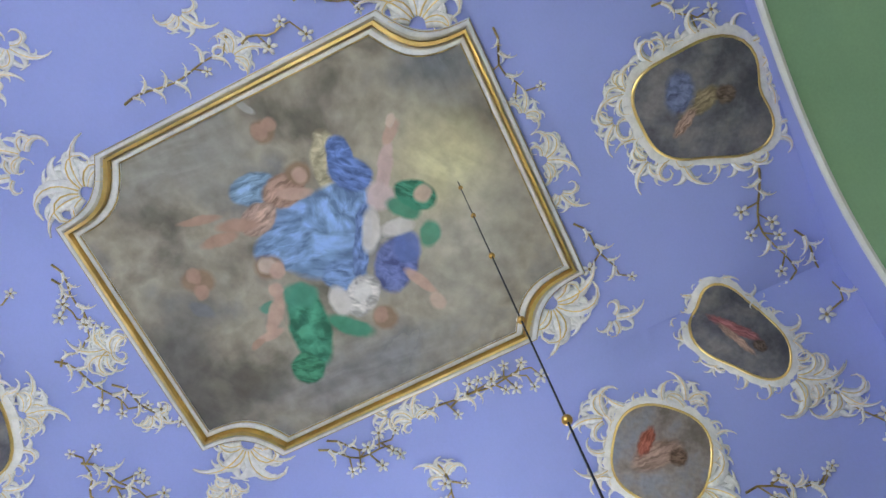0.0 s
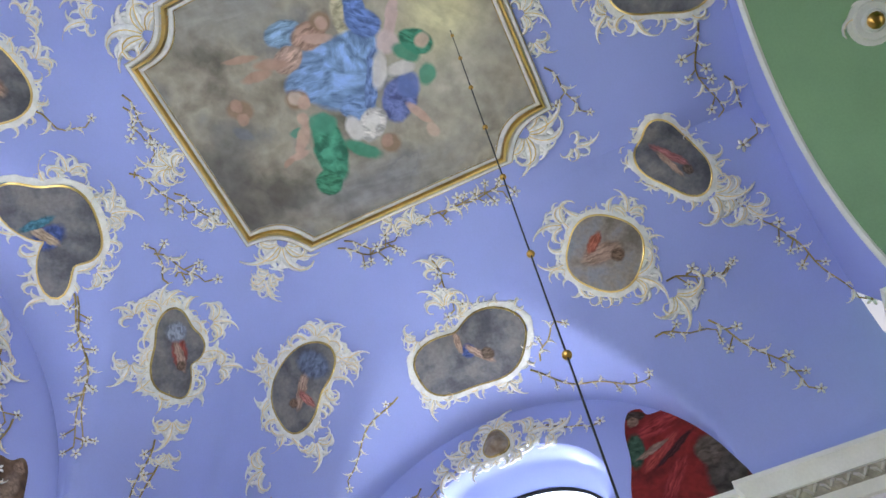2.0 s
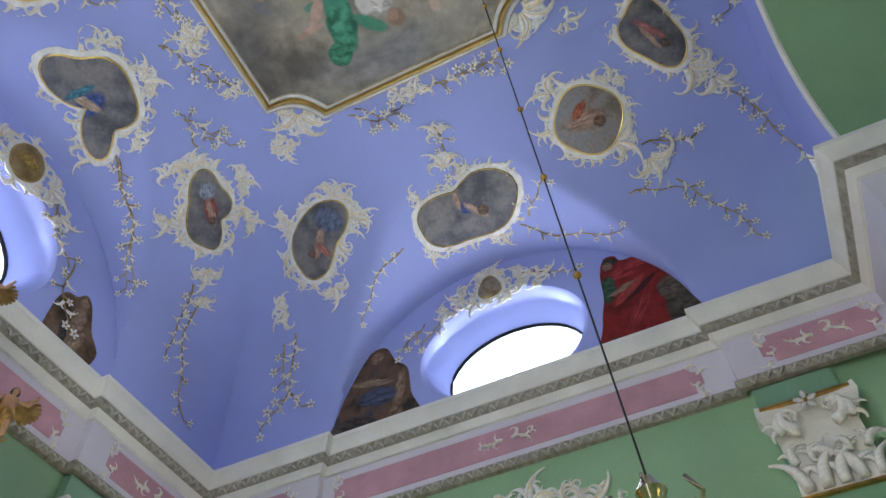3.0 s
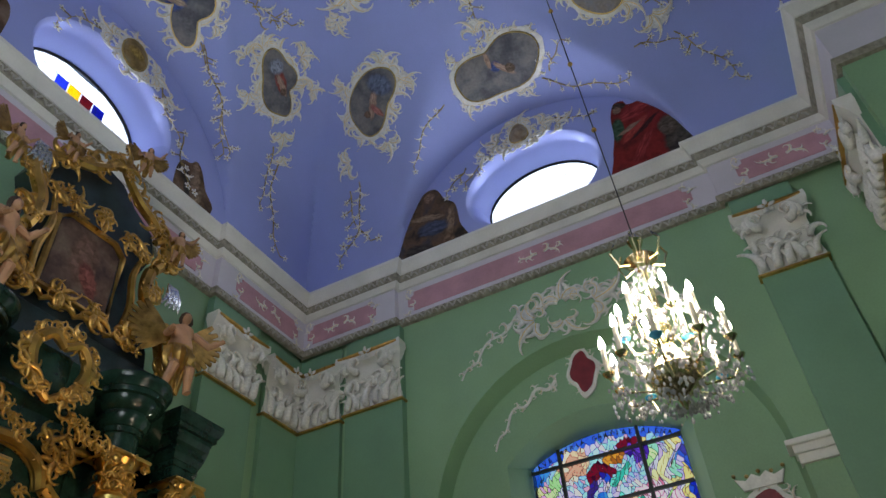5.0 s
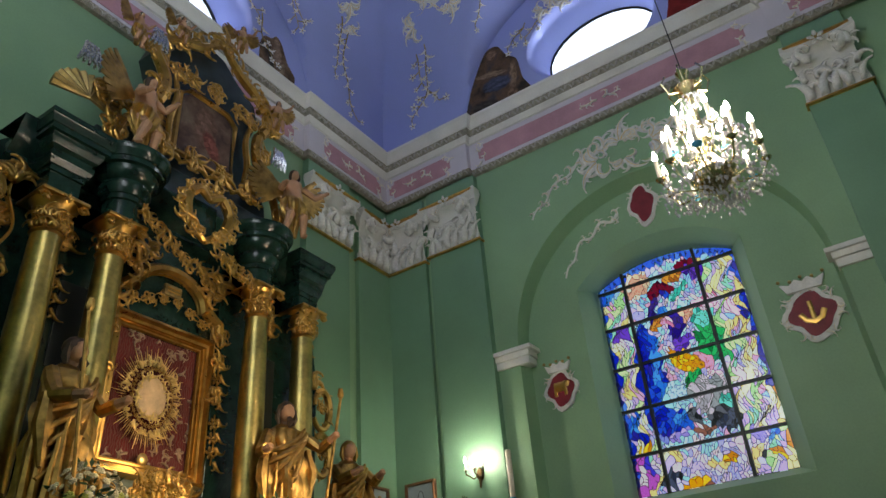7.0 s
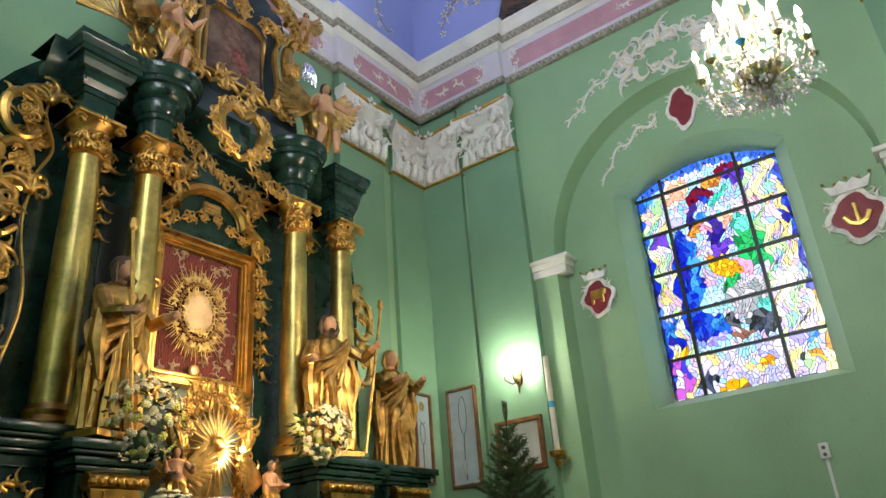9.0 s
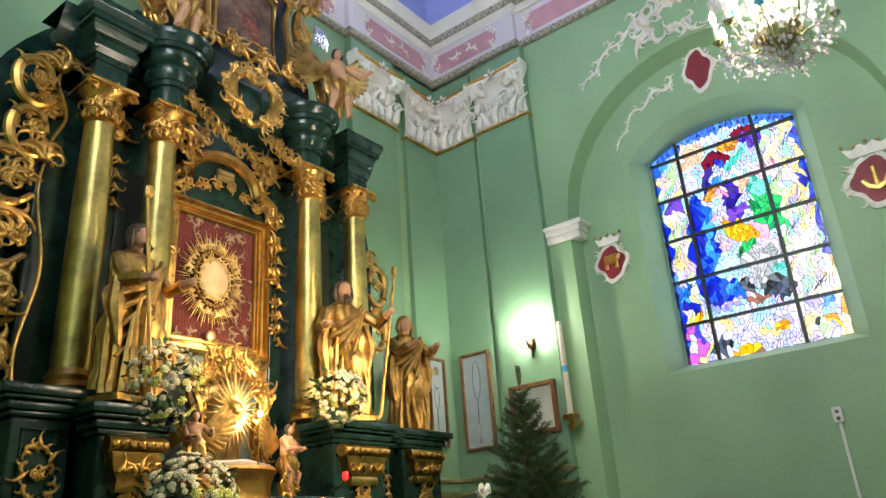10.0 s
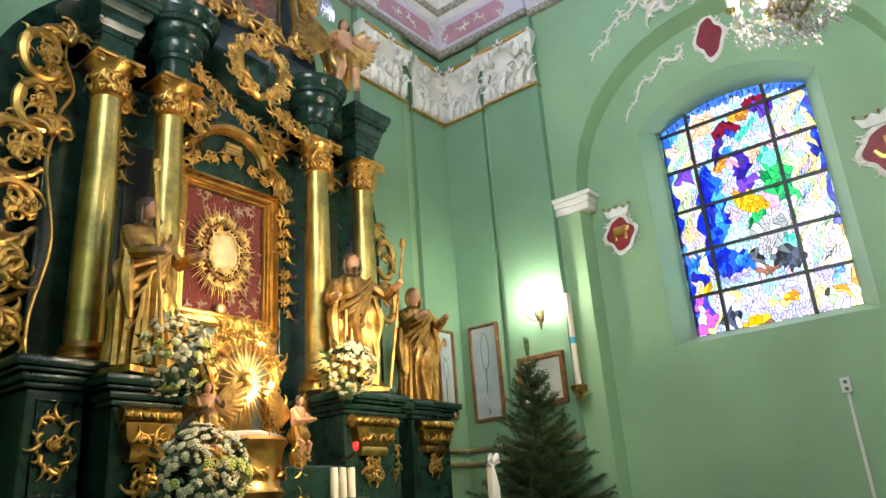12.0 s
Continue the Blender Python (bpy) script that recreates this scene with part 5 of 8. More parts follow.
LEFT = [
    (0.75, 5.49, 0.14, 0.11, -161, "purple"), (0.88, 6.10, 0.18, 0.15, -159, "azure"), (0.91, 5.50, 0.06, 0.32, -161, "leaf"), (0.94, 4.85, 0.06, 0.28, -164, "leaf"),
    (0.88, 4.28, 0.18, 0.12, -176, "azure"), (0.80, 4.10, 0.13, 0.07, -166, "blue"), (0.87, 3.60, 0.17, 0.26, -168, "violet"), (0.85, 3.59, 0.06, 0.11, -168, "white"),
    (0.75, 3.90, 0.12, 0.07, -167, "gold")]
RIGHT = [
    (-0.67, 5.68, 0.16, 0.06, -128, "straw"), (-0.88, 5.59, 0.06, 0.20, 178, "straw"), (-0.77, 5.41, 0.09, 0.09, -159, "pink"), (-0.83, 5.33, 0.05, 0.09, -160, "blue"),
    (-0.64, 4.98, 0.15, 0.07, -140, "leaf"), (-0.83, 5.10, 0.05, 0.19, -178, "straw"), (-0.61, 4.46, 0.17, 0.05, -127, "straw"), (-0.92, 4.30, 0.05, 0.27, 179, "straw"),
    (-0.64, 3.56, 0.04, 0.07, -167, "darkrock"), (-0.77, 3.55, 0.06, 0.05, -167, "gold"), (-0.61, 3.82, 0.13, 0.07, -177, "lilac"), (-0.78, 3.78, 0.08, 0.07, -166, "azure")]
FOOT = [
    (0.50, 3.52, 0.15, 0.06, 162, "darkrock"), (0.44, 3.79, 0.10, 0.08, -167, "straw"), (0.23, 3.43, 0.16, 0.04, 171, "gold"), (-0.11, 3.60, 0.14, 0.07, -167, "straw"),
    (0.05, 3.35, 0.12, 0.05, -179, "brown"), (-0.24, 3.60, 0.10, 0.05, 161, "gold")]
ZONES = FIGURE + ANGEL + ROCKS + CROWN + LEFT + RIGHT + FOOT


def tint(u, z, r):
    """Colour of a piece of glass u metres across from the middle and z metres up."""
    def pick(*k):
        """Neighbouring pieces tend to the same colour, so that they read as ribbons and petals."""
        pal = sum((PAL[q] for q in k), [])
        f = 0.5 + 0.75 * noise.noise((u * 6 + 1.5 * math.sin(z * 4.5), z * 2.6 + len(pal), 3.7 * len(k[0])))
        return pal[min(len(pal) - 1, int(max(0.0, min(0.999, f + r.uniform(-0.12, 0.12))) * len(pal)))]

    if z > 6.46 - 0.235 * (u / 0.95) ** 2 - 0.12:
        return pick("top")
    if abs(u) > 0.90:
        return pick("gold", "straw") if u < 0 and z < 4.3 else pick("blue", "top")
    for cu, cz, ru, rz, turn, key in reversed(ZONES):
        c, q = math.cos(radians(turn)), math.sin(radians(turn))
        if ((c * (u - cu) + q * (z - cz)) / ru) ** 2 + ((c * (z - cz) - q * (u - cu)) / rz) ** 2 < 1:
            return pick(key)
    if u > 0.56 or u < -0.46:
        ribbon = math.sin(z * 9 + u * 16)
        return pick("leaf") if ribbon > 0.75 else pick("straw") if ribbon < -0.7 else pick("white", "rim")
    return pick("white", "white", "pale") if z < 3.86 else pick("sky", "pale", "white")


def clip(poly, nx, ny, c):
    """Keeps the side nx*x + ny*y <= c of a convex outline."""
    out = []
    for k, p in enumerate(poly):
        q = poly[(k + 1) % len(poly)]
        a, b = nx * p[0] + ny * p[1] - c, nx * q[0] + ny * q[1] - c
        if a <= 0:
            out.append(p)
        if a * b < 0:
            t = a / (a - b)
            out.append((p[0] + (q[0] - p[0]) * t, p[1] + (q[1] - p[1]) * t))
    return out


def stained_window():
    t = thing("window_1", "arched stained glass window with many coloured panes, lit by daylight", "stained glass window", kind="structure", at=(XW, Y0, 3.36))
    r = random.Random(11)
    cols = [0.95, 0.56, -0.46, -0.95]
    rows_z = [3.36, 3.86, 4.44, 5.02, 5.60, 6.16, 6.50]
    crown = niche1[1:-1]
    X = XW - 0.015
    for ci in range(3):
        for ri in range(6):
            u1, u0, z0, z1 = cols[ci], cols[ci + 1], rows_z[ri], rows_z[ri + 1]
            cell = [(u0, z0), (u1, z0), (u1, z1), (u0, z1)]
            if ri == 5:
                for a, b in zip(crown, crown[1:]):
                    nx, ny = -(b[1] - a[1]), (b[0] - a[0])
                    if ny < 0:
                        nx, ny = -nx, -ny
                    cell = clip(cell, nx, ny, nx * (a[0] - Y0) + ny * a[1])
                    if len(cell) < 3:
                        break
            if len(cell) < 3:
                continue
            n = max(8, int((u1 - u0) * (z1 - z0) * (340 if ci != 1 or ri in (0, 5) else 440)))
            seeds = [(r.uniform(u0, u1), r.uniform(z0, z1)) for _ in range(n)]
            bm, lead, used = bmesh.new(), bmesh.new(), []
            ph = r.uniform(0, 6)
            slim, sway_w = (0.16, 0.045) if ci != 1 and 0 < ri < 5 else (0.55, 0.030)

            def wave(p, q, steps=5):
                """Edge from p to q, curved, but straight along the bars."""
                out = []
                for k in range(steps):
                    a, z = p[0] + (q[0] - p[0]) * k / steps, p[1] + (q[1] - p[1]) * k / steps
                    f = max(0.0, min(1.0, min(a - u0, u1 - a, z - z0, z1 - z if ri < 5 else 6.2 - z) / 0.07))
                    out.append((a + sway_w * f * math.sin(15 * z + 6 * a + ph), z + 0.030 * f * math.sin(17 * a + 5 * z + 2 * ph)))
                return out

            hue = [glass(tint(a, z, r)) for a, z in seeds]
            own, place = dict(zip(seeds, hue)), {q: k for k, q in enumerate(seeds)}
            for i, (a, z) in enumerate(seeds):
                poly = cell
                near = sorted(seeds, key=lambda q: (q[0] - a) ** 2 + slim * (q[1] - z) ** 2)[1:24]
                for b, w in near:
                    if len(poly) > 2:
                        dx, dz = b - a, (w - z) * slim
                        poly = clip(poly, dx, dz, dx * (a + b) / 2 + dz * (z + w) / 2)
                if len(poly) < 3:
                    continue
                c = hue[i]
                if c not in used:
                    used.append(c)
                line = [p for k in range(len(poly)) for p in wave(poly[k], poly[(k + 1) % len(poly)])]
                f = bm.faces.new([bm.verts.new((X, Y0 + p[0], p[1])) for p in line])
                f.material_index = used.index(c)
                wide = 0.0040
                for k in range(len(line)):
                    p, q = [Vector((X - 0.004, Y0 + e[0], e[1])) for e in (line[k], line[(k + 1) % len(line)])]
                    mid = ((line[k][0] + line[(k + 1) % len(line)][0]) / 2, (line[k][1] + line[(k + 1) % len(line)][1]) / 2)
                    other = sorted(near, key=lambda e: (e[0] - mid[0]) ** 2 + slim * (e[1] - mid[1]) ** 2)[0]
                    if own[other] == c and (7 * min(i, place[other]) + 13 * max(i, place[other])) % 3:
                        continue
                    if (q - p).length > 0.003:
                        s = Vector((1, 0, 0)).cross((q - p).normalized()) * wide
                        lead.faces.new([lead.verts.new(v) for v in (p - s, q - s, q + s, p + s)])
            pane = part("pane", bm, [GLASS[c] for c in used], t, smooth=False)
            pane.visible_shadow = False
            part("lead", lead, BLACK, pane, smooth=False)
    for u in cols[1:3]:
        top = 6.22 + 0.24 * (1 - (u / 0.95) ** 2)
        part("glazing_bar", boxed(XW - 0.05, XW + 0.0, Y0 + u - 0.021, Y0 + u + 0.021, 3.36, top), BLACK, t, smooth=False)
    for z in rows_z[1:6]:
        part("glazing_bar", boxed(XW - 0.045, XW - 0.003, Y0 - 0.95, Y0 + 0.95, z - 0.019, z + 0.019), BLACK, t, smooth=False)
    # words along the crown
    words = "AVE MARIA GRATIAE PLENA"
    n = len(words)
    for k, ch in enumerate(words):
        if ch == " ":
            continue
        u = 0.86 - 1.72 * (k + 0.5) / n
        cu = bpy.data.curves.new("letter", "FONT")
        cu.body, cu.size, cu.extrude, cu.offset, cu.align_x = ch, 0.085, 0.003, 0.002, "CENTER"
        ob = new("letter", cu)
        cu.materials.append(BLACK)
        z = 6.22 + 0.24 * (1 - (u / 0.95) ** 2) - 0.095
        ob.parent = t
        ob.matrix_basis = t.matrix_basis.inverted() @ (Matrix.Translation((X - 0.02, Y0 + u, z)) @ Matrix(((0, 0, -1, 0), (-1, 0, 0, 0), (0, 1, 0, 0), (0, 0, 0, 1))) @ Matrix.Rotation(-0.5 * u * -1, 4, "Z"))
    return t


stained_window()

# white boss on the soffit of the arch
spray(5.83, -3.05, (5.0, -3.15), 11, 0.30, 6.0, "white stucco boss of leaves on the green arch", "arch_boss", holder=lambda x, y, to: (Vector((x, y, 12.24)), Vector((-0.35, 0, -0.94)).normalized(), Vector((-0.94, 0, 0.35)).normalized(), Vector((0, 1, 0))))
bm = bmesh.new()
lathe(bm, [(0.24, 0.0), (0.24, 0.03), (0.20, 0.035), (0.18, 0.06), (0.12, 0.05), (0.1, 0.08), (0.02, 0.085)], segs=20, m=Matrix.Translation((5.83, -3.05, 12.24)) @ Vector((-0.35, 0, -0.94)).to_track_quat("Z", "Y").to_matrix().to_4x4())
single("arch_rosette", bm, WHITE, "round white stucco rosette on the green arch", "rosette")

rs = bpy.data.objects["arch_rosette"]
bm = bmesh.new()
lathe(bm, [(0.075, 0.0), (0.085, 0.02), (0.06, 0.05), (0.02, 0.06), (0.0, 0.06)], segs=16, m=Matrix.Translation(Vector((5.83, -3.05, 12.24)) + Vector((-0.35, 0, -0.94)).normalized() * 0.075) @ Vector((-0.35, 0, -0.94)).to_track_quat("Z", "Y").to_matrix().to_4x4())
part("gilt_heart", bm, GOLD, rs, "gilded heart")


# ---- the high altar ----
FLESH = mat("painted flesh wood", (0.44, 0.24, 0.135), 0.5, vary=0.12, scale=9.0)
HAIR = mat("dark brown painted wood", (0.055, 0.032, 0.02), 0.65, vary=0.25)
SILVER = mat("silvered wood", (0.75, 0.75, 0.76), 0.25, 1.0, vary=0.15)
GREYMARBLE = mat("grey-green marbled board", (0.20, 0.25, 0.21), 0.35, vary=0.45, scale=5.0, bump=0.1, second=(0.08, 0.11, 0.10))
SLATE = mat("blue-black altar board", (0.025, 0.045, 0.055), 0.4, vary=0.3, scale=4.0)


def ball(bm, p, r, sub=2, s=(1, 1, 1)):
    bmesh.ops.create_icosphere(bm, subdivisions=sub, radius=r, matrix=Matrix.Translation(p) @ Matrix.Diagonal((*s, 1)))


def paint(bm, start, mi):
    bm.faces.ensure_lookup_table()
    for f in bm.faces[start:]:
        f.material_index = mi


FRONT = Vector((0, -1, 0))


def wall_leaf(t, x, y, z, ang, size, flip=1, kind=None, name="gilt_leaf"):
    """A gilded leaf that lies in the altar's front plane; ang in degrees from +x."""
    a = radians(ang)
    put(name, (kind or GILT)[rnd.randrange(4)], tangent(Vector((x, y, z)), FRONT, Vector((math.cos(a), 0, math.sin(a))), size, flip), t)


def tuft(t, x, y, z, n, size, spread=360, mid=90, flowers=0, name="gilt_leaf"):
    for k in range(n):
        a = mid + spread * ((k + 0.5) / n - 0.5)
        wall_leaf(t, x, y - 0.02 * rnd.random(), z, a, size * rnd.uniform(0.8, 1.2), rnd.choice((-1, 1)), name=name)
    for k in range(flowers):
        put("gilt_flower", GILTFLOWER, tangent(Vector((x + rnd.uniform(-1, 1) * size * 0.5, y - 0.05, z + rnd.uniform(-1, 1) * size * 0.5)), FRONT, Vector((1, 0, 0)), size * 0.35), t)


altar = thing("high_altar", "dark green marbled high altar with gilded carving", "altar", at=(X0, 5.6, 0))
# back boards
o = [(-2.38, 0)] + [(2.38 * math.cos(math.pi - math.pi * k / 28), 4.8 + 2.1 * math.sin(math.pi * k / 28)) for k in range(29)] + [(2.38, 0)]
BACK = Matrix(((1, 0, 0, X0), (0, 0, -1, 6.02), (0, 1, 0, 0), (0, 0, 0, 1)))
part("back_board", prism(bmesh.new(), o, BACK, 0.1), MARBLE, altar, smooth=False)
for x0, x1 in ((2.28, 3.50), (4.68, 6.02)):
    part("side_board", boxed(x0, x1, 5.72, 5.9, 1.6, 6.0, bevel=0.01), MARBLE, altar, smooth=False)
part("upper_board", boxed(3.40, 4.80, 5.74, 5.9, 4.6, 6.2), MARBLE, altar, smooth=False)
part("lower_board", boxed(3.40, 4.80, 5.74, 5.9, 1.2, 3.28), GREYMARBLE, altar, smooth=False)
part("niche_back", boxed(3.40, 4.80, 5.80, 5.9, 3.28, 4.6), BLACK, altar, smooth=False)
for x0, x1 in ((2.95, 3.28), (5.12, 5.50)):
    for zz0, zz1 in ((2.9, 3.9), (4.0, 4.8)):
        part("inlay", boxed(x0, x1, 5.70, 5.725, zz0, zz1, bevel=0.006), BLACK, altar, smooth=False)


def column(x, y, r, z0=2.68, z1=5.12):
    c = thing("altar_column", "tall fluted old-gold column with a gilded leaf capital", "column", "altar columns", at=(x, y, z0))
    bm = bmesh.new()
    segs = 64
    rows = []
    for z, k in ((z0 + 0.2, 1.0), (z0 + 0.9, 1.01), (z0 + 1.6, 0.96), (z1, 0.86)):
        rows.append([(x + r * k * (1 - 0.010 * (j % 2)) * math.cos(2 * math.pi * j / segs), y + r * k * (1 - 0.010 * (j % 2)) * math.sin(2 * math.pi * j / segs), z) for j in range(segs)])
    grid_faces(bm, rows, True)
    part("shaft", bm, BRASS, c)
    bm = bmesh.new()
    lathe(bm, [(r * 1.45, z0), (r * 1.45, z0 + 0.04), (r * 1.5, z0 + 0.06), (r * 1.4, z0 + 0.09), (r * 1.15, z0 + 0.11), (r * 1.25, z0 + 0.15), (r * 1.1, z0 + 0.18), (r, z0 + 0.205)], (x, y, 0), 24)
    part("base", bm, GOLD, c)
    bm = bmesh.new()
    lathe(bm, [(r * 0.86, z1 - 0.01), (r * 1.0, z1 + 0.01), (r * 0.92, z1 + 0.035), (r * 0.95, z1 + 0.15), (r * 1.15, z1 + 0.26), (r * 1.4, z1 + 0.31)], (x, y, 0), 20)
    bell = part("bell", bm, GOLD, c)
    for ring, (zz, rr, s, n) in enumerate(((z1 + 0.03, r * 0.98, 0.15, 9), (z1 + 0.12, r * 1.02, 0.16, 9))):
        for k in range(n):
            a = math.pi + math.pi * (k + 0.5 * ring) / n + 0.05
            nv = Vector((math.cos(a), math.sin(a), 0))
            put("acanthus_leaf", GILT[(k + ring) % 4], tangent(Vector((x, y, zz)) + nv * rr, nv, Vector((0, 0, 1)) + 0.2 * nv.cross(Vector((0, 0, 1))) * (-1) ** k, s, (-1) ** k), bell)
    for sx in (-1, 1):
        bm = bmesh.new()
        p = Vector((x + sx * r * 1.2, y - r * 1.2, z1 + 0.26))
        pts = [p + Vector((sx * 0.055 * (1 - 0.12 * k) * math.cos(k * 0.9), -0.01 * k * 0.3, 0.055 * (1 - 0.12 * k) * math.sin(k * 0.9))) for k in range(8)]
        tube(bm, pts, 0.02, 6)
        part("volute", bm, GOLD, c)
    part("abacus", boxed(x - r * 1.5, x + r * 1.5, y - r * 1.5, y + r * 1.5, z1 + 0.31, z1 + 0.345, bevel=0.01), GOLD, c)
    put("flower", GILTFLOWER, tangent(Vector((x, y - r * 1.5, z1 + 0.3)), FRONT, Vector((1, 0, 0)), 0.06), c)
    return c


column(2.63, 5.5, 0.142, z1=5.0)
column(3.18, 5.42, 0.135, z1=5.0)
column(4.94, 5.42, 0.135, z1=5.03)
column(5.72, 5.5, 0.135, z1=5.08)
for x in (2.86, 5.33):
    tuft(altar, x, 5.68, 5.18, 14, 0.19, 360, 90, 1, "capital_leaf")
for x in (2.28, 5.98):
    tuft(altar, x, 5.70, 5.15, 10, 0.19, 360, 90, 0, "capital_leaf")

# entablature: round over the inner columns, square over the outer ones
PROF = [(0.17, 5.34), (0.17, 5.57), (0.195, 5.575), (0.195, 5.625), (0.21, 5.63), (0.24, 5.69), (0.245, 5.73), (0.222, 5.735), (0.222, 5.775), (0.262, 5.80), (0.292, 5.86), (0.295, 5.90), (0.335, 5.905), (0.335, 5.955), (0.35, 5.96), (0.378, 6.02), (0.385, 6.03), (0.385, 6.085), (0.36, 6.09)]
for x, y in ((3.22, 5.45), (4.92, 5.45)):
    bm = bmesh.new()
    lathe(bm, PROF, (x, y, 0), 36)
    part("entablature_drum", bm, MARBLE, altar)
for x, y, w in ((2.63, 5.54, 0.84), (5.70, 5.56, 0.80)):
    bm = bmesh.new()
    s2 = math.sqrt(2)
    lathe(bm, [(r * s2 * w, z) for r, z in PROF], segs=4, m=Matrix.Translation((x, y, 0)) @ Matrix.Rotation(math.pi / 4, 4, "Z"))
    part("entablature_block", bm, MARBLE, altar, smooth=False)
FACE = [(0.0, 5.36), (0.0, 5.63), (0.04, 5.66), (0.09, 5.71), (0.08, 5.75), (0.15, 5.82), (0.20, 5.91), (0.21, 5.97), (0.25, 6.02), (0.25, 6.07), (-0.2, 6.08)]
part("entablature", sweep([(6.1, 5.72, 0), (2.2, 5.72, 0)], FACE), MARBLE, altar)
part("attic", boxed(2.9, 5.25, 5.62, 5.95, 6.06, 6.5, bevel=0.02), SLATE, altar, smooth=False)

# upper stage: curved board, small dark picture, gilded scroll frame
GM = Matrix(((1, 0, 0, X0), (0, 0, -1, 5.66), (0, 1, 0, 0), (0, 0, 0, 1)))
side = [(1.05, 6.3), (1.0, 6.7), (0.72, 7.1), (0.66, 7.5), (0.80, 7.85), (0.72, 8.12), (0.42, 8.3), (0.2, 8.5), (0, 8.55)]
part("gable_board", prism(bmesh.new(), side + [(-u, z) for u, z in side[-2::-1]], GM, 0.22), SLATE, altar, smooth=False)
GPIC = fresco("small dark oil painting", [(0.05, 0.03, 0.03), (0.11, 0.07, 0.06), (0.16, 0.12, 0.09)], [(0, 0.1, 0.16, 0.3, 0, (0.16, 0.09, 0.07)), (0.1, -0.1, 0.1, 0.2, 30, (0.2, 0.06, 0.05))], 0.2, 0.4)
gp = thing("gable_painting", "small darkened oil painting in a gilded frame above the altar", "painting", at=(4.14, 5.6, 6.7))
bm = bmesh.new()
prism(bm, [(-0.37, -0.4), (0.37, -0.4), (0.37, 0.36), (0.25, 0.46), (-0.25, 0.46), (-0.37, 0.36)], Matrix(), 0.03)
ob = part("canvas", bm, GPIC, smooth=False)
ob.parent = gp
ob.matrix_basis = Matrix.Translation((0, 0, 0.42)) @ Matrix(((1, 0, 0, 0), (0, 0, -1, -0.01), (0, 1, 0, 0), (0, 0, 0, 1)))
fr = [(-0.40, -0.43), (0.40, -0.43), (0.40, 0.38), (0.27, 0.49), (-0.27, 0.49), (-0.40, 0.38), (-0.40, -0.43)]
part("frame", tube(bmesh.new(), [(4.14 + u, 5.58, 7.12 + v) for u, v in fr], 0.035, 6), GOLD, gp)


def gscroll(t, pts, r, name="gilt_scroll"):
    """A gilded bar that runs through (x, y, z) points, smoothed."""
    P = [Vector(p) for p in pts]
    out = []
    for k in range(len(P) - 1):
        a, b, c, d = P[max(0, k - 1)], P[k], P[k + 1], P[min(len(P) - 1, k + 2)]
        for j in range(6):
            s = j / 6
            out.append(0.5 * ((2 * b) + (c - a) * s + (2 * a - 5 * b + 4 * c - d) * s * s + (3 * b - a - 3 * c + d) * s ** 3))
    out.append(P[-1])
    n = len(out)
    return part(name, tube(bmesh.new(), out, [r * (0.55 + 0.45 * math.sin(math.pi * k / (n - 1))) for k in range(n)], 7), GOLD, t)


for s in (-1, 1):
    gx = lambda u: X0 + s * u
    gscroll(altar, [(gx(1.1), 5.5, 6.35), (gx(0.98), 5.5, 6.75), (gx(0.72), 5.5, 7.1), (gx(0.68), 5.5, 7.45), (gx(0.84), 5.5, 7.75), (gx(0.78), 5.5, 8.0), (gx(0.66), 5.5, 7.9)], 0.07)
    gscroll(altar, [(gx(0.78), 5.5, 8.0), (gx(0.55), 5.48, 8.12), (gx(0.3), 5.46, 8.22), (gx(0.0), 5.46, 8.5)], 0.06)
    gscroll(altar, [(gx(0.50), 5.52, 6.6), (gx(0.55), 5.5, 6.95), (gx(0.50), 5.5, 7.3), (gx(0.56), 5.5, 7.6)], 0.04)
    for x, z, n, sz in ((0.95, 6.85, 7, 0.26), (0.75, 7.3, 6, 0.24), (0.86, 7.75, 7, 0.26), (0.6, 8.1, 7, 0.24), (0.3, 8.3, 6, 0.22), (0.6, 6.6, 7, 0.24), (0.55, 7.65, 6, 0.2), (1.15, 6.45, 7, 0.24), (0.2, 6.62, 6, 0.2), (0.35, 7.68, 6, 0.18), (1.25, 6.8, 6, 0.25)):
        tuft(altar, gx(x), 5.5, z, n, sz, 360, 90, 1)
tuft(altar, X0, 5.46, 8.45, 9, 0.28, 200, 90, 1)
tuft(altar, X0, 5.5, 7.72, 7, 0.2, 360, 90, 1)
for k in range(6):
    gscroll(altar, [(3.62 + 0.18 * k, 5.52, 6.52 - 0.02 * (k % 2)), (3.72 + 0.18 * k, 5.5, 6.56), (3.82 + 0.18 * k, 5.52, 6.52)], 0.03)
bm = bmesh.new()
for k in range(13):
    a = math.pi * k / 12
    tube(bm, [(2.72, 5.5, 6.62), (2.72 + 0.36 * math.cos(a), 5.55, 6.62 + 0.30 * math.sin(a))], [0.015, 0.045], 5)
part("shell", bm, OLDGOLD, altar, "brown gilded shell")

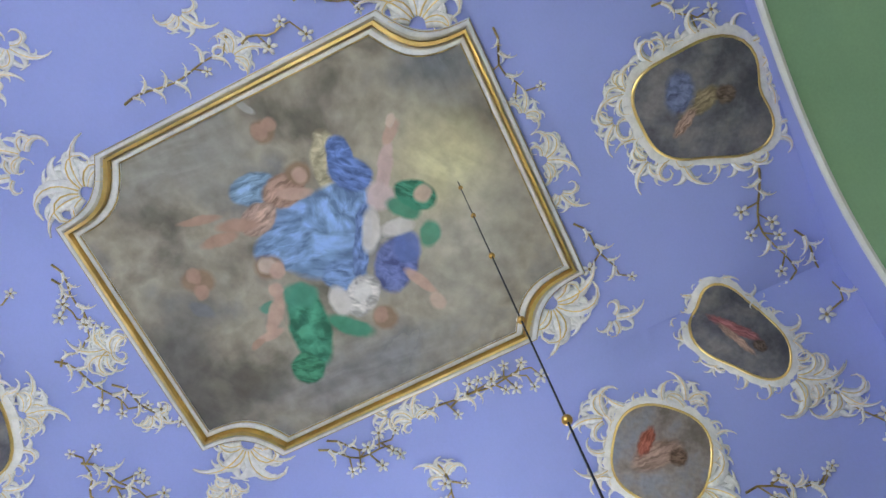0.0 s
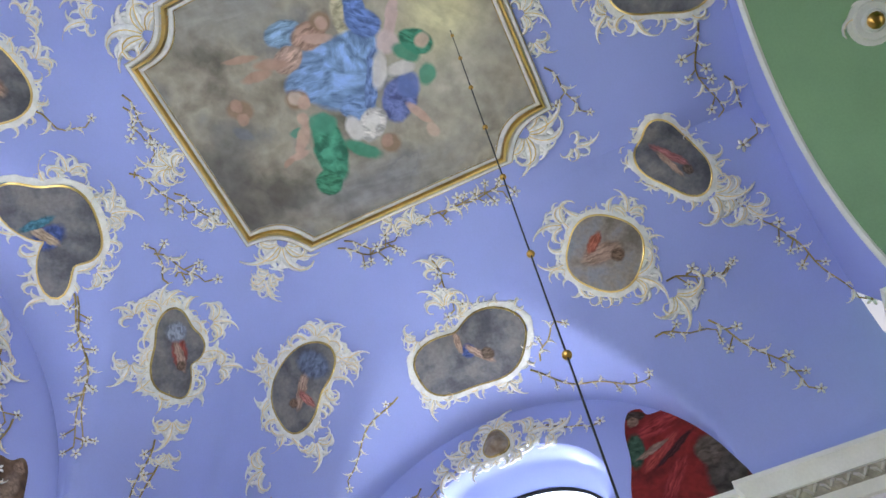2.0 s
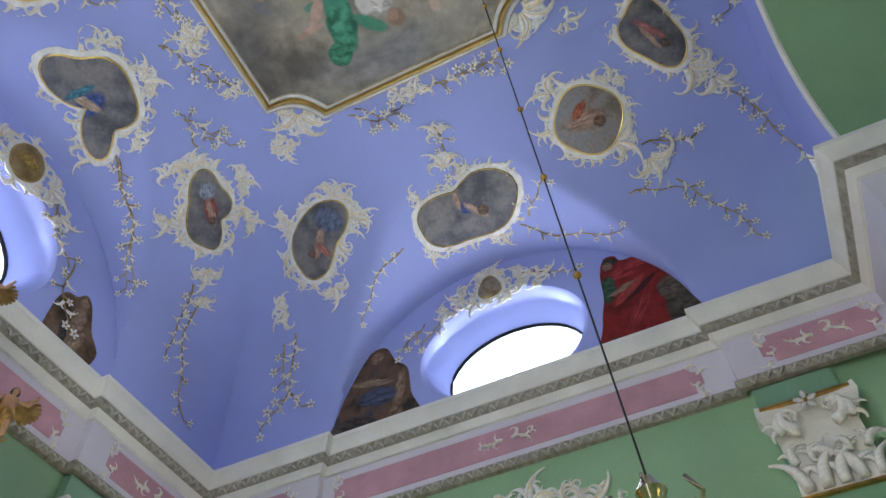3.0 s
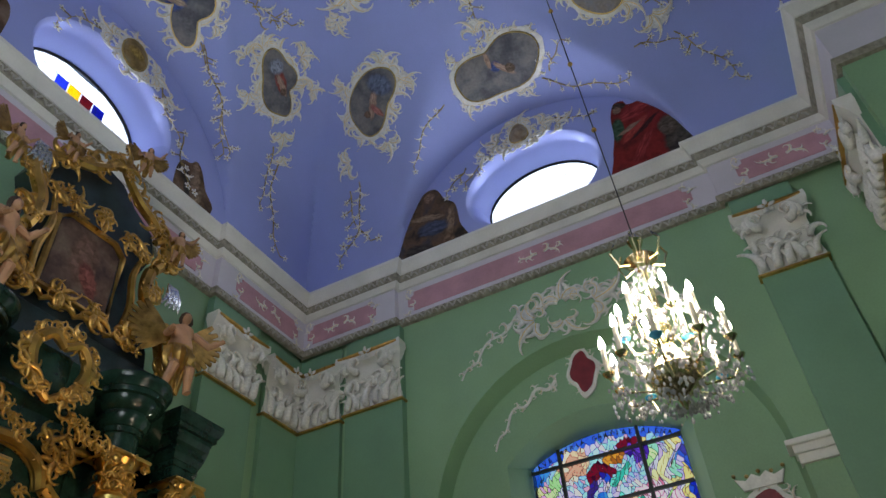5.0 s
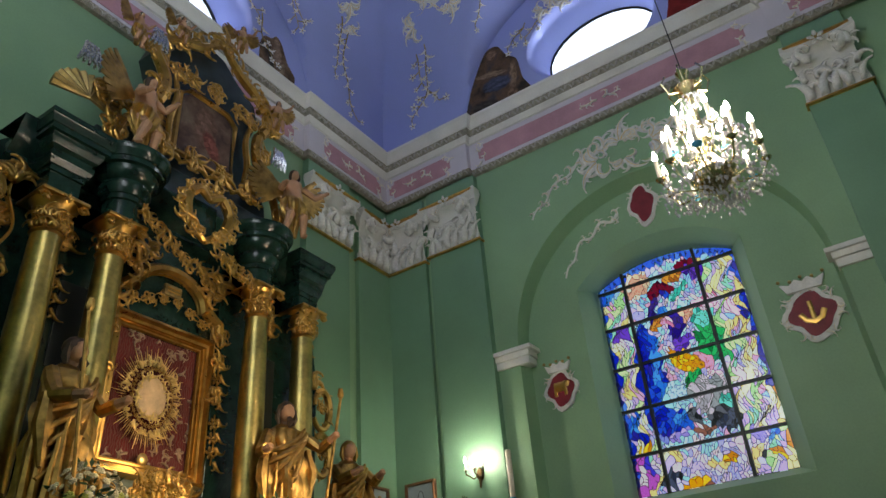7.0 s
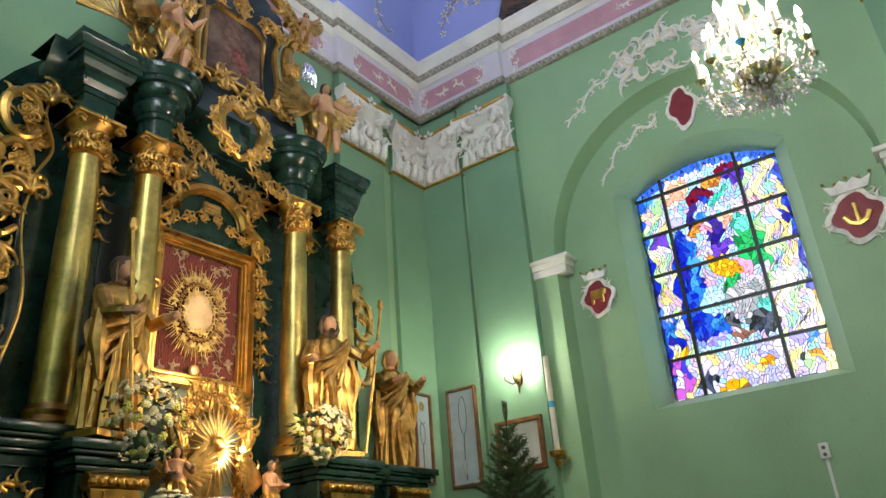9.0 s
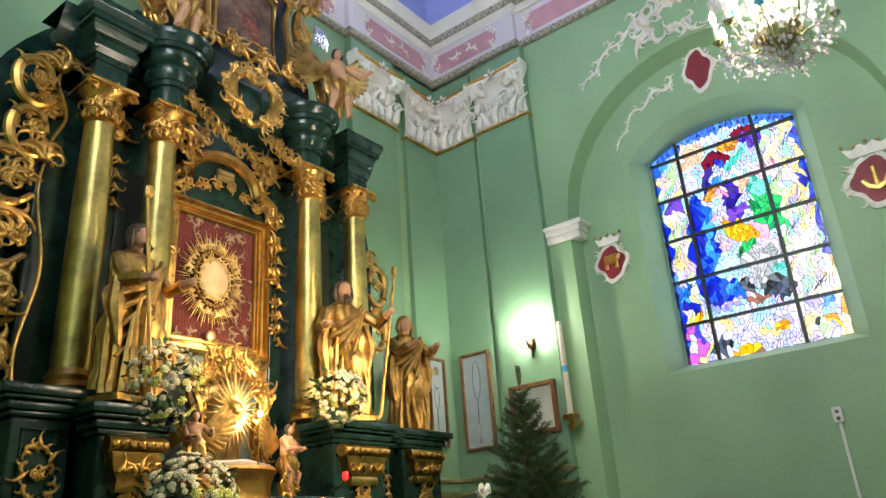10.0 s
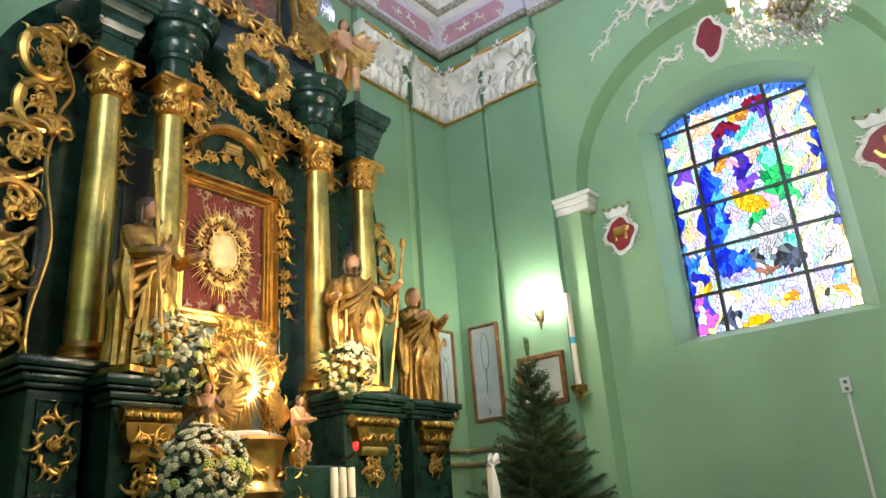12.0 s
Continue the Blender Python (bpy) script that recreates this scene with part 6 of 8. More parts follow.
# heart-shaped openwork cartouche on the entablature
for s in (-1, 1):
    gscroll(altar, [(3.87, 5.05, 5.36), (3.87 + s * 0.19, 5.05, 5.52), (3.87 + s * 0.26, 5.03, 5.74), (3.87 + s * 0.14, 5.02, 5.90), (3.87, 5.02, 5.82)], 0.055)
    for z, x in ((5.42, 0.14), (5.54, 0.26), (5.70, 0.30), (5.86, 0.23), (5.96, 0.07)):
        tuft(altar, 3.87 + s * x, 5.03, z, 6, 0.15, 360, 90)
part("cartouche_field", boxed(3.70, 4.04, 5.10, 5.14, 5.42, 5.84, bevel=0.02), MARBLE, altar)
for k in range(8):
    tuft(altar, 3.35 + 0.07 * k, 5.32 - 0.02 * k, 5.55 - 0.06 * k, 3, 0.14, 360, 90, 1)
    tuft(altar, 4.80 - 0.09 * k, 5.32 - 0.02 * k, 5.30 + 0.01 * k, 3, 0.14, 360, 90, 1)

# great picture with its stepped gilded frame and arched crown
pic = thing("altar_picture", "altar image in a golden sunburst on red brocade, gilded frame", "altar picture", at=(4.02, 5.7, 3.3))
FLAME = leaf_set("flame", BRIGHTGOLD, BRIGHTGOLD, 0.7, 1.05)
TENDRIL = leaf_set("tendril", mat("dull silver thread", (0.40, 0.28, 0.20), 0.5, 0.3), OLDGOLD, 0.5, 0.9)
BROCADE = fresco("red and silver brocade", [(0.10, 0.010, 0.012), (0.16, 0.02, 0.02), (0.07, 0.008, 0.01)], [], 0.1, 0.3)
bn = BROCADE.node_tree
wv = bn.nodes.new("ShaderNodeTexWave")
wv.wave_type, wv.inputs["Scale"].default_value, wv.inputs["Distortion"].default_value = "BANDS", 12.0, 11
tcn = [n for n in bn.nodes if n.bl_idname == "ShaderNodeTexCoord"][0]
bn.links.new(tcn.outputs["Object"], wv.inputs[0])
st = bn.nodes.new("ShaderNodeMapRange")
st.inputs[1].default_value, st.inputs[2].default_value = 0.62, 0.72
bn.links.new(wv.outputs[1], st.inputs[0])
mx = bn.nodes.new("ShaderNodeMix")
mx.data_type = "RGBA"
pb = bn.nodes["Principled BSDF"]
old = pb.inputs["Base Color"].links[0].from_socket
bn.links.new(st.outputs[0], mx.inputs[0]), bn.links.new(old, mx.inputs[6])
mx.inputs[7].default_value = (0.15, 0.06, 0.05, 1)
bn.links.new(mx.outputs[2], pb.inputs["Base Color"])
part("brocade", boxed(3.52, 4.54, 5.76, 5.79, 3.30, 4.72), BROCADE, pic, smooth=False)


def rect_frame(t, x0, x1, z0, z1, y, w, d, m=GOLD, name="frame_bar"):
    P = [(0, 0), (0.2 * w, d * 0.9), (0.45 * w, d), (0.6 * w, d * 0.55), (0.85 * w, d * 0.5), (w, 0.0)]
    bm = sweep([(x0, 0, z0), (x1, 0, z0), (x1, 0, z1), (x0, 0, z1)], [(u, v) for u, v in P], up=(0, -1, 0), closed=True)
    for v in bm.verts:
        v.co.y += y
    return part(name, bm, m, t)


rect_frame(pic, 3.43, 4.62, 3.24, 4.74, 5.72, 0.11, 0.10, GOLD, "outer_frame")
rect_frame(pic, 3.53, 4.53, 3.34, 4.66, 5.74, 0.06, 0.05, GOLD, "inner_frame")
SUNC = Vector((3.97, 5.70, 3.98))
RAY = strip_mesh("ray", [([(0, 0, 0), (0.5, 0, 0.0), (1, 0, 0)], [0.045, 0.035, 0.012], 0, 1.0)], (BRIGHTGOLD,))


def rays(t, c, n, lengths, sx, sz, r0):
    for k in range(n):
        a = 2 * math.pi * k / n
        d = Vector((math.cos(a) * sx, 0, math.sin(a) * sz))
        put("ray", RAY, tangent(c + d * r0, FRONT, d, lengths[k % len(lengths)] * d.length), t)


rays(pic, SUNC, 96, (0.08, 0.14, 0.10, 0.17, 0.12), 0.88, 1.12, 0.28)
PALE = mat("pale ivory relief", (0.78, 0.54, 0.30), 0.35, vary=0.12, scale=8.0, bump=0.4)
bm = bmesh.new()
ball(bm, SUNC + Vector((0, -0.02, 0)), 0.185, 4, (0.88, 0.18, 1.14))
for v in bm.verts:
    v.co.y += 0.012 * noise.noise(v.co * 22) + 0.008 * noise.noise(v.co * 55)
part("oval_relief", bm, PALE, pic, "pale oval relief")
for k in range(34):
    a = 2 * math.pi * k / 34
    put("gilt_leaf", FLAME[k % 4], tangent(SUNC + Vector((math.cos(a) * 0.24, -0.03, math.sin(a) * 0.30)), FRONT, Vector((math.cos(a), 0, math.sin(a))) + Vector((-math.sin(a), 0, math.cos(a))) * rnd.uniform(-0.8, 0.8), rnd.uniform(0.09, 0.14), (-1) ** k), pic)
    put("gilt_flower", GILTFLOWER, tangent(SUNC + Vector((math.cos(a + 0.1) * 0.215, -0.04, math.sin(a + 0.1) * 0.27)), FRONT, Vector((1, 0, 0)), 0.03), pic)
for k in range(26):
    a = 2 * math.pi * k / 26
    put("gilt_leaf", FLAME[k % 4], tangent(SUNC + Vector((math.cos(a) * 0.155, -0.045, math.sin(a) * 0.20)), FRONT, Vector((math.cos(a), 0, math.sin(a))) * rnd.uniform(-0.6, 1) + Vector((-math.sin(a), 0, math.cos(a))), rnd.uniform(0.06, 0.11), (-1) ** k), pic)
bm = bmesh.new()
ball(bm, SUNC + Vector((0.0, -0.02, -0.56)), 0.055, 2, (1, 0.4, 1))
part("votive_disc", bm, BRIGHTGOLD, pic, "small round gilded offering")
# carved tendrils on the brocade
for k in range(80):
    x, z = rnd.uniform(3.60, 4.46), rnd.uniform(3.40, 4.62)
    if math.hypot((x - SUNC.x) / 0.42, (z - SUNC.z) / 0.52) > 0.95:
        put("tendril", LEAF[k % 4], tangent(Vector((x, 5.757, z)), FRONT, Vector((rnd.uniform(-1, 1), 0, rnd.uniform(-1, 1))), rnd.uniform(0.09, 0.15), (-1) ** k), pic).data = TENDRIL[k % 4]
CR = [(3.42, 4.74), (3.42, 4.92), (3.52, 4.97), (3.60, 5.05)] + [(4.02 + 0.40 * math.cos(math.pi - math.pi * k / 12), 5.0 + 0.30 * math.sin(math.pi * k / 12)) for k in range(13)] + [(4.46, 5.03), (4.54, 4.97), (4.63, 4.92), (4.63, 4.74)]
for r, off, y in ((0.055, 0, 5.64), (0.028, 0.08, 5.68), (0.02, -0.07, 5.68)):
    part("crown_moulding", tube(bmesh.new(), [(4.02 + (x - 4.02) * (1 + off), y, 4.74 + (z - 4.74) * (1 + off)) for x, z in CR], r, 7), GOLD, pic)
part("crown_field", prism(bmesh.new(), [(x - 4.02, z) for x, z in CR], Matrix(((1, 0, 0, 4.02), (0, 0, -1, 5.71), (0, 1, 0, 0), (0, 0, 0, 1))), 0.05), MARBLE, pic, smooth=False)
for s in (-1, 1):
    for u, z, n in ((0.08, 5.0, 5), (0.25, 4.92, 5), (0.42, 4.86, 5)):
        tuft(pic, 4.02 + s * u, 5.66, z, n, 0.12, 360, 90)
    for u, z, sz in ((0.62, 4.78, 0.2), (0.62, 4.5, 0.16), (0.61, 4.15, 0.16), (0.45, 5.22, 0.2), (0.56, 5.38, 0.24), (0.35, 5.4, 0.2)):
        tuft(pic, 4.02 + s * u, 5.62, z, 5, sz, 360, 90)
    tuft(pic, 4.02 + s * 0.45, 5.66, 3.16, 8, 0.17, 300, -60 * s + 90)
SMALLPLATE = boxed(3.92, 4.12, 5.62, 5.66, 5.02, 5.14, bevel=0.01)
part("name_plate", SMALLPLATE, OLDGOLD, pic)
for k in range(2):
    part("letter_bar", boxed(3.95, 4.09, 5.612, 5.622, 5.055 + 0.04 * k, 5.07 + 0.04 * k), GOLD, pic, smooth=False)

# garlands on the boards beside the columns
for x, z in ((2.86, 4.95), (4.72, 4.0), (4.70, 4.6)):
    g = thing("gilt_garland", "small hanging gilded garland of flowers", "garland", "gilded garlands", at=(x, 5.7, z))
    part("stem", tube(bmesh.new(), [(x, 5.69, z), (x + 0.01, 5.68, z - 0.25), (x, 5.69, z - 0.5)], 0.008, 5), GOLD, g)
    for k in range(7):
        put("gilt_flower" if k % 2 else "gilt_leaf", GILTFLOWER if k % 2 else GILT[k % 4], tangent(Vector((x + 0.03 * (-1) ** k, 5.68, z - 0.07 * k - 0.04)), FRONT, Vector((0.4 * (-1) ** k, 0, -1)), 0.075 if k % 2 else 0.15, (-1) ** k), g)


# openwork wings at the sides
def side_wing(cx, s, z0, z1, wide=0.42, name="altar_wing"):
    """A pierced wing: great C-scrolls on an upright spine, with broad leaves curling off them."""
    t = thing(name, "pierced gilded acanthus wing beside the altar columns", "altar wing", "altar wings", at=(cx, 5.62, z0))
    H = z1 - z0
    n = max(2, round(H / 0.48))
    part("spine", tube(bmesh.new(), [(cx - s * (0.05 - 0.05 * math.sin(9 * k / 20)), 5.62, z0 + H * k / 20) for k in range(21)], 0.014, 6), GOLD, t)
    for k in range(n):
        z, h = z0 + H * k / n, H / n
        w = wide * (1.0 if k % 2 else 0.8) * (1 - 0.35 * k / n)
        arc = [(cx + s * w * (0.52 + 0.5 * math.cos(b) * f), 5.60, z + h * (0.5 + 0.46 * math.sin(b) * f)) for b, f in [(-2.6 + 0.62 * q, 1 - 0.06 * max(0, q - 5)) for q in range(10)]]
        gscroll(t, arc, 0.046)
        for q in range(1, 9, 1):
            p, p2 = Vector(arc[q]), Vector(arc[q + 1])
            d = math.degrees(math.atan2(p2.z - p.z, p2.x - p.x))
            wall_leaf(t, p.x, 5.60, p.z, d - s * (35 if q % 2 else -40), w * (0.56 if q % 2 else 0.46), 1 if (q % 2) == (s > 0) else -1)
        tuft(t, cx + s * w * 0.45, 5.58, z + h * 0.5, 8, w * 0.44, 320, 90, 1)
    for q in range(5):
        wall_leaf(t, cx, 5.6, z1 - 0.05, 50 + 20 * q, 0.30, (-1) ** q)
    return t


side_wing(2.26, -1, 2.62, 4.62, 0.62)
side_wing(2.30, -1, 4.55, 5.5, 0.40)
side_wing(6.02, 1, 3.6, 4.65, 0.34)


# pedestals
def pedestal(x0, x1, y0, y1, ztop, zlow, label, name="altar_pedestal", bracket=True, group="altar pedestals"):
    t = thing(name, label, "pedestal", group, at=((x0 + x1) / 2, (y0 + y1) / 2, zlow))
    part("body", boxed(x0, x1, y0, y1, zlow, ztop - 0.2, bevel=0.015), MARBLE, t, smooth=False)
    for k, (g, za, zb) in enumerate(((0.03, 0.2, 0.16), (0.06, 0.16, 0.1), (0.10, 0.1, 0.07), (0.13, 0.07, 0.0))):
        part("top_moulding", boxed(x0 - g, x1 + g, y0 - g, y1 + g, ztop - za, ztop - zb, bevel=0.01), MARBLE, t)
    part("foot_moulding", boxed(x0 - 0.06, x1 + 0.06, y0 - 0.06, y1 + 0.06, zlow, zlow + 0.15, bevel=0.03), MARBLE, t)
    mx, w = (x0 + x1) / 2, (x1 - x0) / 2
    if bracket:
        part("bracket_roll", tube(bmesh.new(), [(mx - w * 0.9, y0 - 0.06, ztop - 0.27), (mx + w * 0.9, y0 - 0.06, ztop - 0.27)], 0.06, 10), GOLD, t)
        for k in range(7):
            bm = bmesh.new()
            ball(bm, (mx + w * 0.8 * (k - 3) / 3, y0 - 0.11, ztop - 0.27), 0.035, 1)
            part("bead", bm, GOLD, t)
        bm = bmesh.new()
        rows = []
        for z, ww, d in ((ztop - 0.32, 0.8, 0.10), (ztop - 0.42, 0.72, 0.09), (ztop - 0.5, 0.5, 0.06), (ztop - 0.54, 0.55, 0.07), (ztop - 0.58, 0.52, 0.06)):
            rows.append([(mx - w * ww, y0 + 0.01, z), (mx - w * ww, y0 - d, z), (mx, y0 - d * 1.2, z), (mx + w * ww, y0 - d, z), (mx + w * ww, y0 + 0.01, z)])
        grid_faces(bm, rows)
        part("bracket", bm, GOLD, t)
        for k in range(6):
            wall_leaf(t, mx + w * 0.25 * (k - 2.5), y0 - 0.1, ztop - 0.46, 90 + 20 * (k - 2.5), 0.13, (-1) ** k)
        for k in range(9):
            wall_leaf(t, mx, y0 - 0.03, ztop - 0.66 - 0.05 * (k % 3), 40 * k, 0.17, (-1) ** k)
        put("gilt_flower", GILTFLOWER, tangent(Vector((mx, y0 - 0.05, ztop - 0.72)), FRONT, Vector((1, 0, 0)), 0.08), t)
    else:
        rect_frame(t, x0 + 0.07, x1 - 0.07, ztop - 0.9, ztop - 0.27, y0, 0.02, 0.02, MARBLE, "panel_frame")
        for k in range(14):
            a = 2 * math.pi * k / 14
            wall_leaf(t, mx + 0.08 * math.cos(a), y0 - 0.02, ztop - 0.56 + 0.16 * math.sin(a), math.degrees(a) + 50, 0.115, (-1) ** k)
        tuft(t, mx, y0 - 0.02, ztop - 0.56, 6, 0.085, 360, 90, 1)
    return t


pedestal(2.12, 2.52, 5.15, 5.72, 2.66, 0.0, "dark green marbled pedestal with a gilded oval ornament", bracket=False)
pedestal(2.60, 3.08, 4.92, 5.72, 2.54, 0.0, "dark green marbled pedestal with a gilded bracket")
pedestal(4.86, 5.52, 5.0, 5.72, 2.62, 0.0, "dark green marbled pedestal with a gilded bracket")
pedestal(5.6, 5.95, 5.3, 5.72, 2.62, 0.0, "dark green marbled pedestal with a gilded oval ornament", bracket=False)
pedestal(6.45, 7.12, 5.55, 6.1, 2.72, 0.0, "free-standing dark green pedestal of the side statue", name="statue_pedestal")


# ---- statues: each one plain mesh ----
def statue(name, at, h, label, turn=0.0, staff=None, arm=((0.30, -0.1, 0.62), (-0.28, -0.12, 0.6)), wings=False, bare=False, lean=0.0, hair=1, group="altar statues", seed=1, seated=False):
    """A draped carved figure of height h that faces -y, turned by turn degrees; mats: gilding, flesh, dark."""
    bm = bmesh.new()
    r = random.Random(seed)
    prof = [(0.0, 0.150), (0.04, 0.158), (0.18, 0.150), (0.34, 0.160), (0.46, 0.158), (0.54, 0.145), (0.62, 0.125), (0.72, 0.14), (0.79, 0.125), (0.825, 0.075), (0.85, 0.042)]
    if bare:
        prof = [(0.0, 0.05), (0.2, 0.07), (0.27, 0.13), (0.40, 0.17), (0.5, 0.15), (0.58, 0.125), (0.66, 0.12), (0.74, 0.14), (0.80, 0.125), (0.83, 0.07), (0.85, 0.045)]
    segs, rows = 64, []
    p1, p2, tw = r.uniform(0, 6), r.uniform(0, 6), r.uniform(-2.5, 2.5)
    fine = []
    for k in range(len(prof) - 1):
        for j in range(3):
            s = j / 3
            fine.append(tuple(prof[k][i] + (prof[k + 1][i] - prof[k][i]) * s for i in (0, 1)))
    fine.append(prof[-1])
    for z, rad in fine:
        fold = (0.17 if z < 0.6 else 0.07) * (0 if z > 0.8 or (bare and z > 0.52) else 1)
        ring = []
        for j in range(segs):
            a = 2 * math.pi * j / segs
            w = 1 + fold * math.sin(9 * a + p1 + tw * z * 3) + fold * 0.6 * math.sin(5 * a - p2 + 4 * z) + fold * 0.35 * math.sin(17 * a + p2 + 3 * tw * z) + (0.10 * math.sin(26 * z + 2 * a) if 0.35 < z < 0.75 else 0)
            ring.append(Vector((rad * h * w * math.cos(a) * 0.96 + lean * h * math.sin(z * 3.0), rad * h * w * math.sin(a) * 0.8 - 0.02 * h * math.sin(6 * z), z * h)))
        rows.append(ring)
    vs = grid_faces(bm, rows, True)
    bm.faces.new(vs[0])
    if bare:
        for f in bm.faces:
            if f.calc_center_median().z > 0.56 * h:
                f.material_index = 1
    hx = lean * h * math.sin(0.9 * 3.0)
    for sx, (ax, ay, az) in zip((1, -1), arm):
        a = len(bm.faces)
        sh, hand = Vector((sx * 0.12 * h + hx, 0, 0.77 * h)), Vector((ax * h + hx, ay * h - 0.06 * h, az * h))
        el = sh.lerp(hand, 0.5) + Vector((sx * 0.04 * h, 0.03 * h, -0.08 * h))
        tube(bm, [sh, sh.lerp(el, 0.5), el, el.lerp(hand, 0.6)], [0.04 * h, 0.043 * h, 0.042 * h, 0.038 * h], 8)
        if bare:
            paint(bm, a, 1)
        a = len(bm.faces)
        tube(bm, [el.lerp(hand, 0.55), hand], [0.03 * h, 0.024 * h], 7)
        ball(bm, hand, 0.03 * h, 1)
        paint(bm, a, 1)
    if not bare:
        # mantle: folds fanning from one shoulder to the other hip, and hanging pleats below
        for q in range(6):
            e = 0.62 - 0.055 * q
            pts = [Vector(((0.11 - 0.26 * s + 0.015 * math.sin(5 * s + q)) * h + hx * (1 - 0.5 * s), -(0.075 + 0.055 * math.sin(math.pi * min(1, s + 0.1)) + 0.008 * (q % 2)) * h, (0.79 - 0.03 * q + (e - 0.79) * s - 0.04 * math.sin(math.pi * s)) * h)) for s in [k / 8 for k in range(9)]]
            tube(bm, pts, [h * 0.021 * (0.45 + 0.55 * math.sin(math.pi * (k + 0.6) / 9.2)) for k in range(9)], 7)
        for q in range(9):
            a0 = math.pi * (1.06 + 0.11 * q) + r.uniform(-0.05, 0.05)
            z1 = r.uniform(0.36, 0.55)
            pts = []
            for k in range(7):
                s = k / 6
                rr = (0.160 + 0.015 * s + 0.012 * math.sin(4 * s + q)) * h
                pts.append((rr * math.cos(a0 + 0.12 * math.sin(3 * s + q)) * 0.96, rr * math.sin(a0) * 0.85, (z1 * (1 - s) + 0.015 * s) * h))
            tube(bm, pts, [h * (0.010 + 0.018 * (k / 6)) for k in range(7)], 6)
        tube(bm, [(-0.16 * h, -0.06 * h, 0.62 * h), (-0.18 * h, -0.08 * h, 0.45 * h), (-0.16 * h, -0.10 * h, 0.25 * h)], [0.03 * h, 0.045 * h, 0.012 * h], 7)
        tube(bm, [(0.15 * h, -0.04 * h, 0.66 * h), (0.19 * h, -0.05 * h, 0.5 * h), (0.16 * h, -0.08 * h, 0.33 * h)], [0.025 * h, 0.04 * h, 0.01 * h], 7)
    else:
        for sx in (-1, 1):
            a = len(bm.faces)
            knee = Vector((sx * 0.09 * h, -0.12 * h, 0.26 * h))
            tube(bm, [(sx * 0.07 * h, -0.02 * h, 0.38 * h), knee, (sx * 0.13 * h, -0.05 * h, 0.02 * h)], [0.075 * h, 0.058 * h, 0.032 * h], 8)
            ball(bm, (sx * 0.13 * h, -0.09 * h, 0.02 * h), 0.035 * h, 1, (0.8, 1.6, 0.7))
            paint(bm, a, 1)
    a = len(bm.faces)
    head = Vector((hx, -0.03 * h, 0.915 * h))
    tube(bm, [(hx, 0, 0.83 * h), head], 0.035 * h, 8)
    ball(bm, head, 0.062 * h, 2, (0.85, 0.95, 1.15))
    paint(bm, a, 1)
    a = len(bm.faces)
    if hair:
        ball(bm, head + Vector((0, 0.022 * h, 0.020 * h)), 0.069 * h, 2, (0.98, 0.95, 1.05))
        for q in range(7):
            b = math.pi * (0.05 + 0.15 * q)
            o = Vector((0.058 * h * math.cos(b), 0.045 * h * math.sin(b), 0))
            tube(bm, [head + o + Vector((0, 0, 0.03 * h)), head + o * 1.15 + Vector((0, 0, -0.04 * h)), head + o * 0.95 + Vector((0, 0, -0.085 * h))], [0.014 * h, 0.02 * h, 0.008 * h], 5)
        if staff:
            tube(bm, [head + Vector((0, -0.045 * h, -0.05 * h)), head + Vector((0, -0.06 * h, -0.08 * h)), head + Vector((0, -0.05 * h, -0.12 * h))], [0.02 * h, 0.026 * h, 0.008 * h], 7)
        paint(bm, a, 2 if hair == 1 else 0)
    if wings:
        for sx in (-1, 1):
            for k in range(9):
                a = radians(58 - 12 * k)
                base = Vector((sx * 0.10 * h + hx, 0.10 * h, 0.70 * h))
                tip = base + Vector((sx * math.cos(a) * (0.60 - 0.035 * k) * h, 0.06 * h, math.sin(a) * (0.46 - 0.015 * k) * h))
                tube(bm, [base, base.lerp(tip, 0.55), tip], [0.035 * h, 0.05 * h, 0.03 * h], 6, (0, 1, 0), 0.4)
    if staff:
        (x1, y1, z1), (x2, y2, z2) = staff
        tube(bm, [(x1 * h, y1 * h, z1 * h), (x2 * h, y2 * h, z2 * h)], 0.011 * h, 6)
        tube(bm, [(x2 * h, y2 * h, z2 * h), (x2 * h, y2 * h, z2 * h + 0.02 * h), (x2 * h, y2 * h, z2 * h + 0.07 * h)], [0.014 * h, 0.026 * h, 0.018 * h], 6)
    if not bare:
        box(bm, -0.19 * h, 0.19 * h, -0.16 * h, 0.16 * h, -0.03 * h, 0.004)
    me_mats = [STATUEGOLD, FLESH, HAIR]
    ob = part(name, bm, me_mats)
    ob.matrix_basis = Matrix.Translation(at) @ Matrix.Rotation(radians(turn), 4, "Z")
    return tagged(ob, label, "statue", group)


statue("statue", (2.80, 5.06, 2.60), 1.40, "gilded carved figure with a tall staff between the altar columns", turn=18, staff=((-0.06, -0.24, 0.0), (-0.17, -0.22, 1.04)), arm=((0.17, -0.2, 0.66), (-0.13, -0.2, 0.60)), lean=0.03, seed=3)
statue("statue", (5.16, 5.16, 2.68), 1.42, "gilded carved bearded figure leaning on a long staff", turn=-22, staff=((0.17, -0.22, -0.02), (0.34, -0.18, 1.02)), arm=((0.29, -0.15, 0.74), (-0.2, -0.18, 0.6)), lean=0.0, seed=5)
statue("statue", (6.88, 5.80, 2.74), 1.46, "gilded veiled figure holding an open book on its own pedestal", turn=-25, arm=((0.16, -0.24, 0.68), (-0.02, -0.22, 0.70)), hair=2, seed=8)
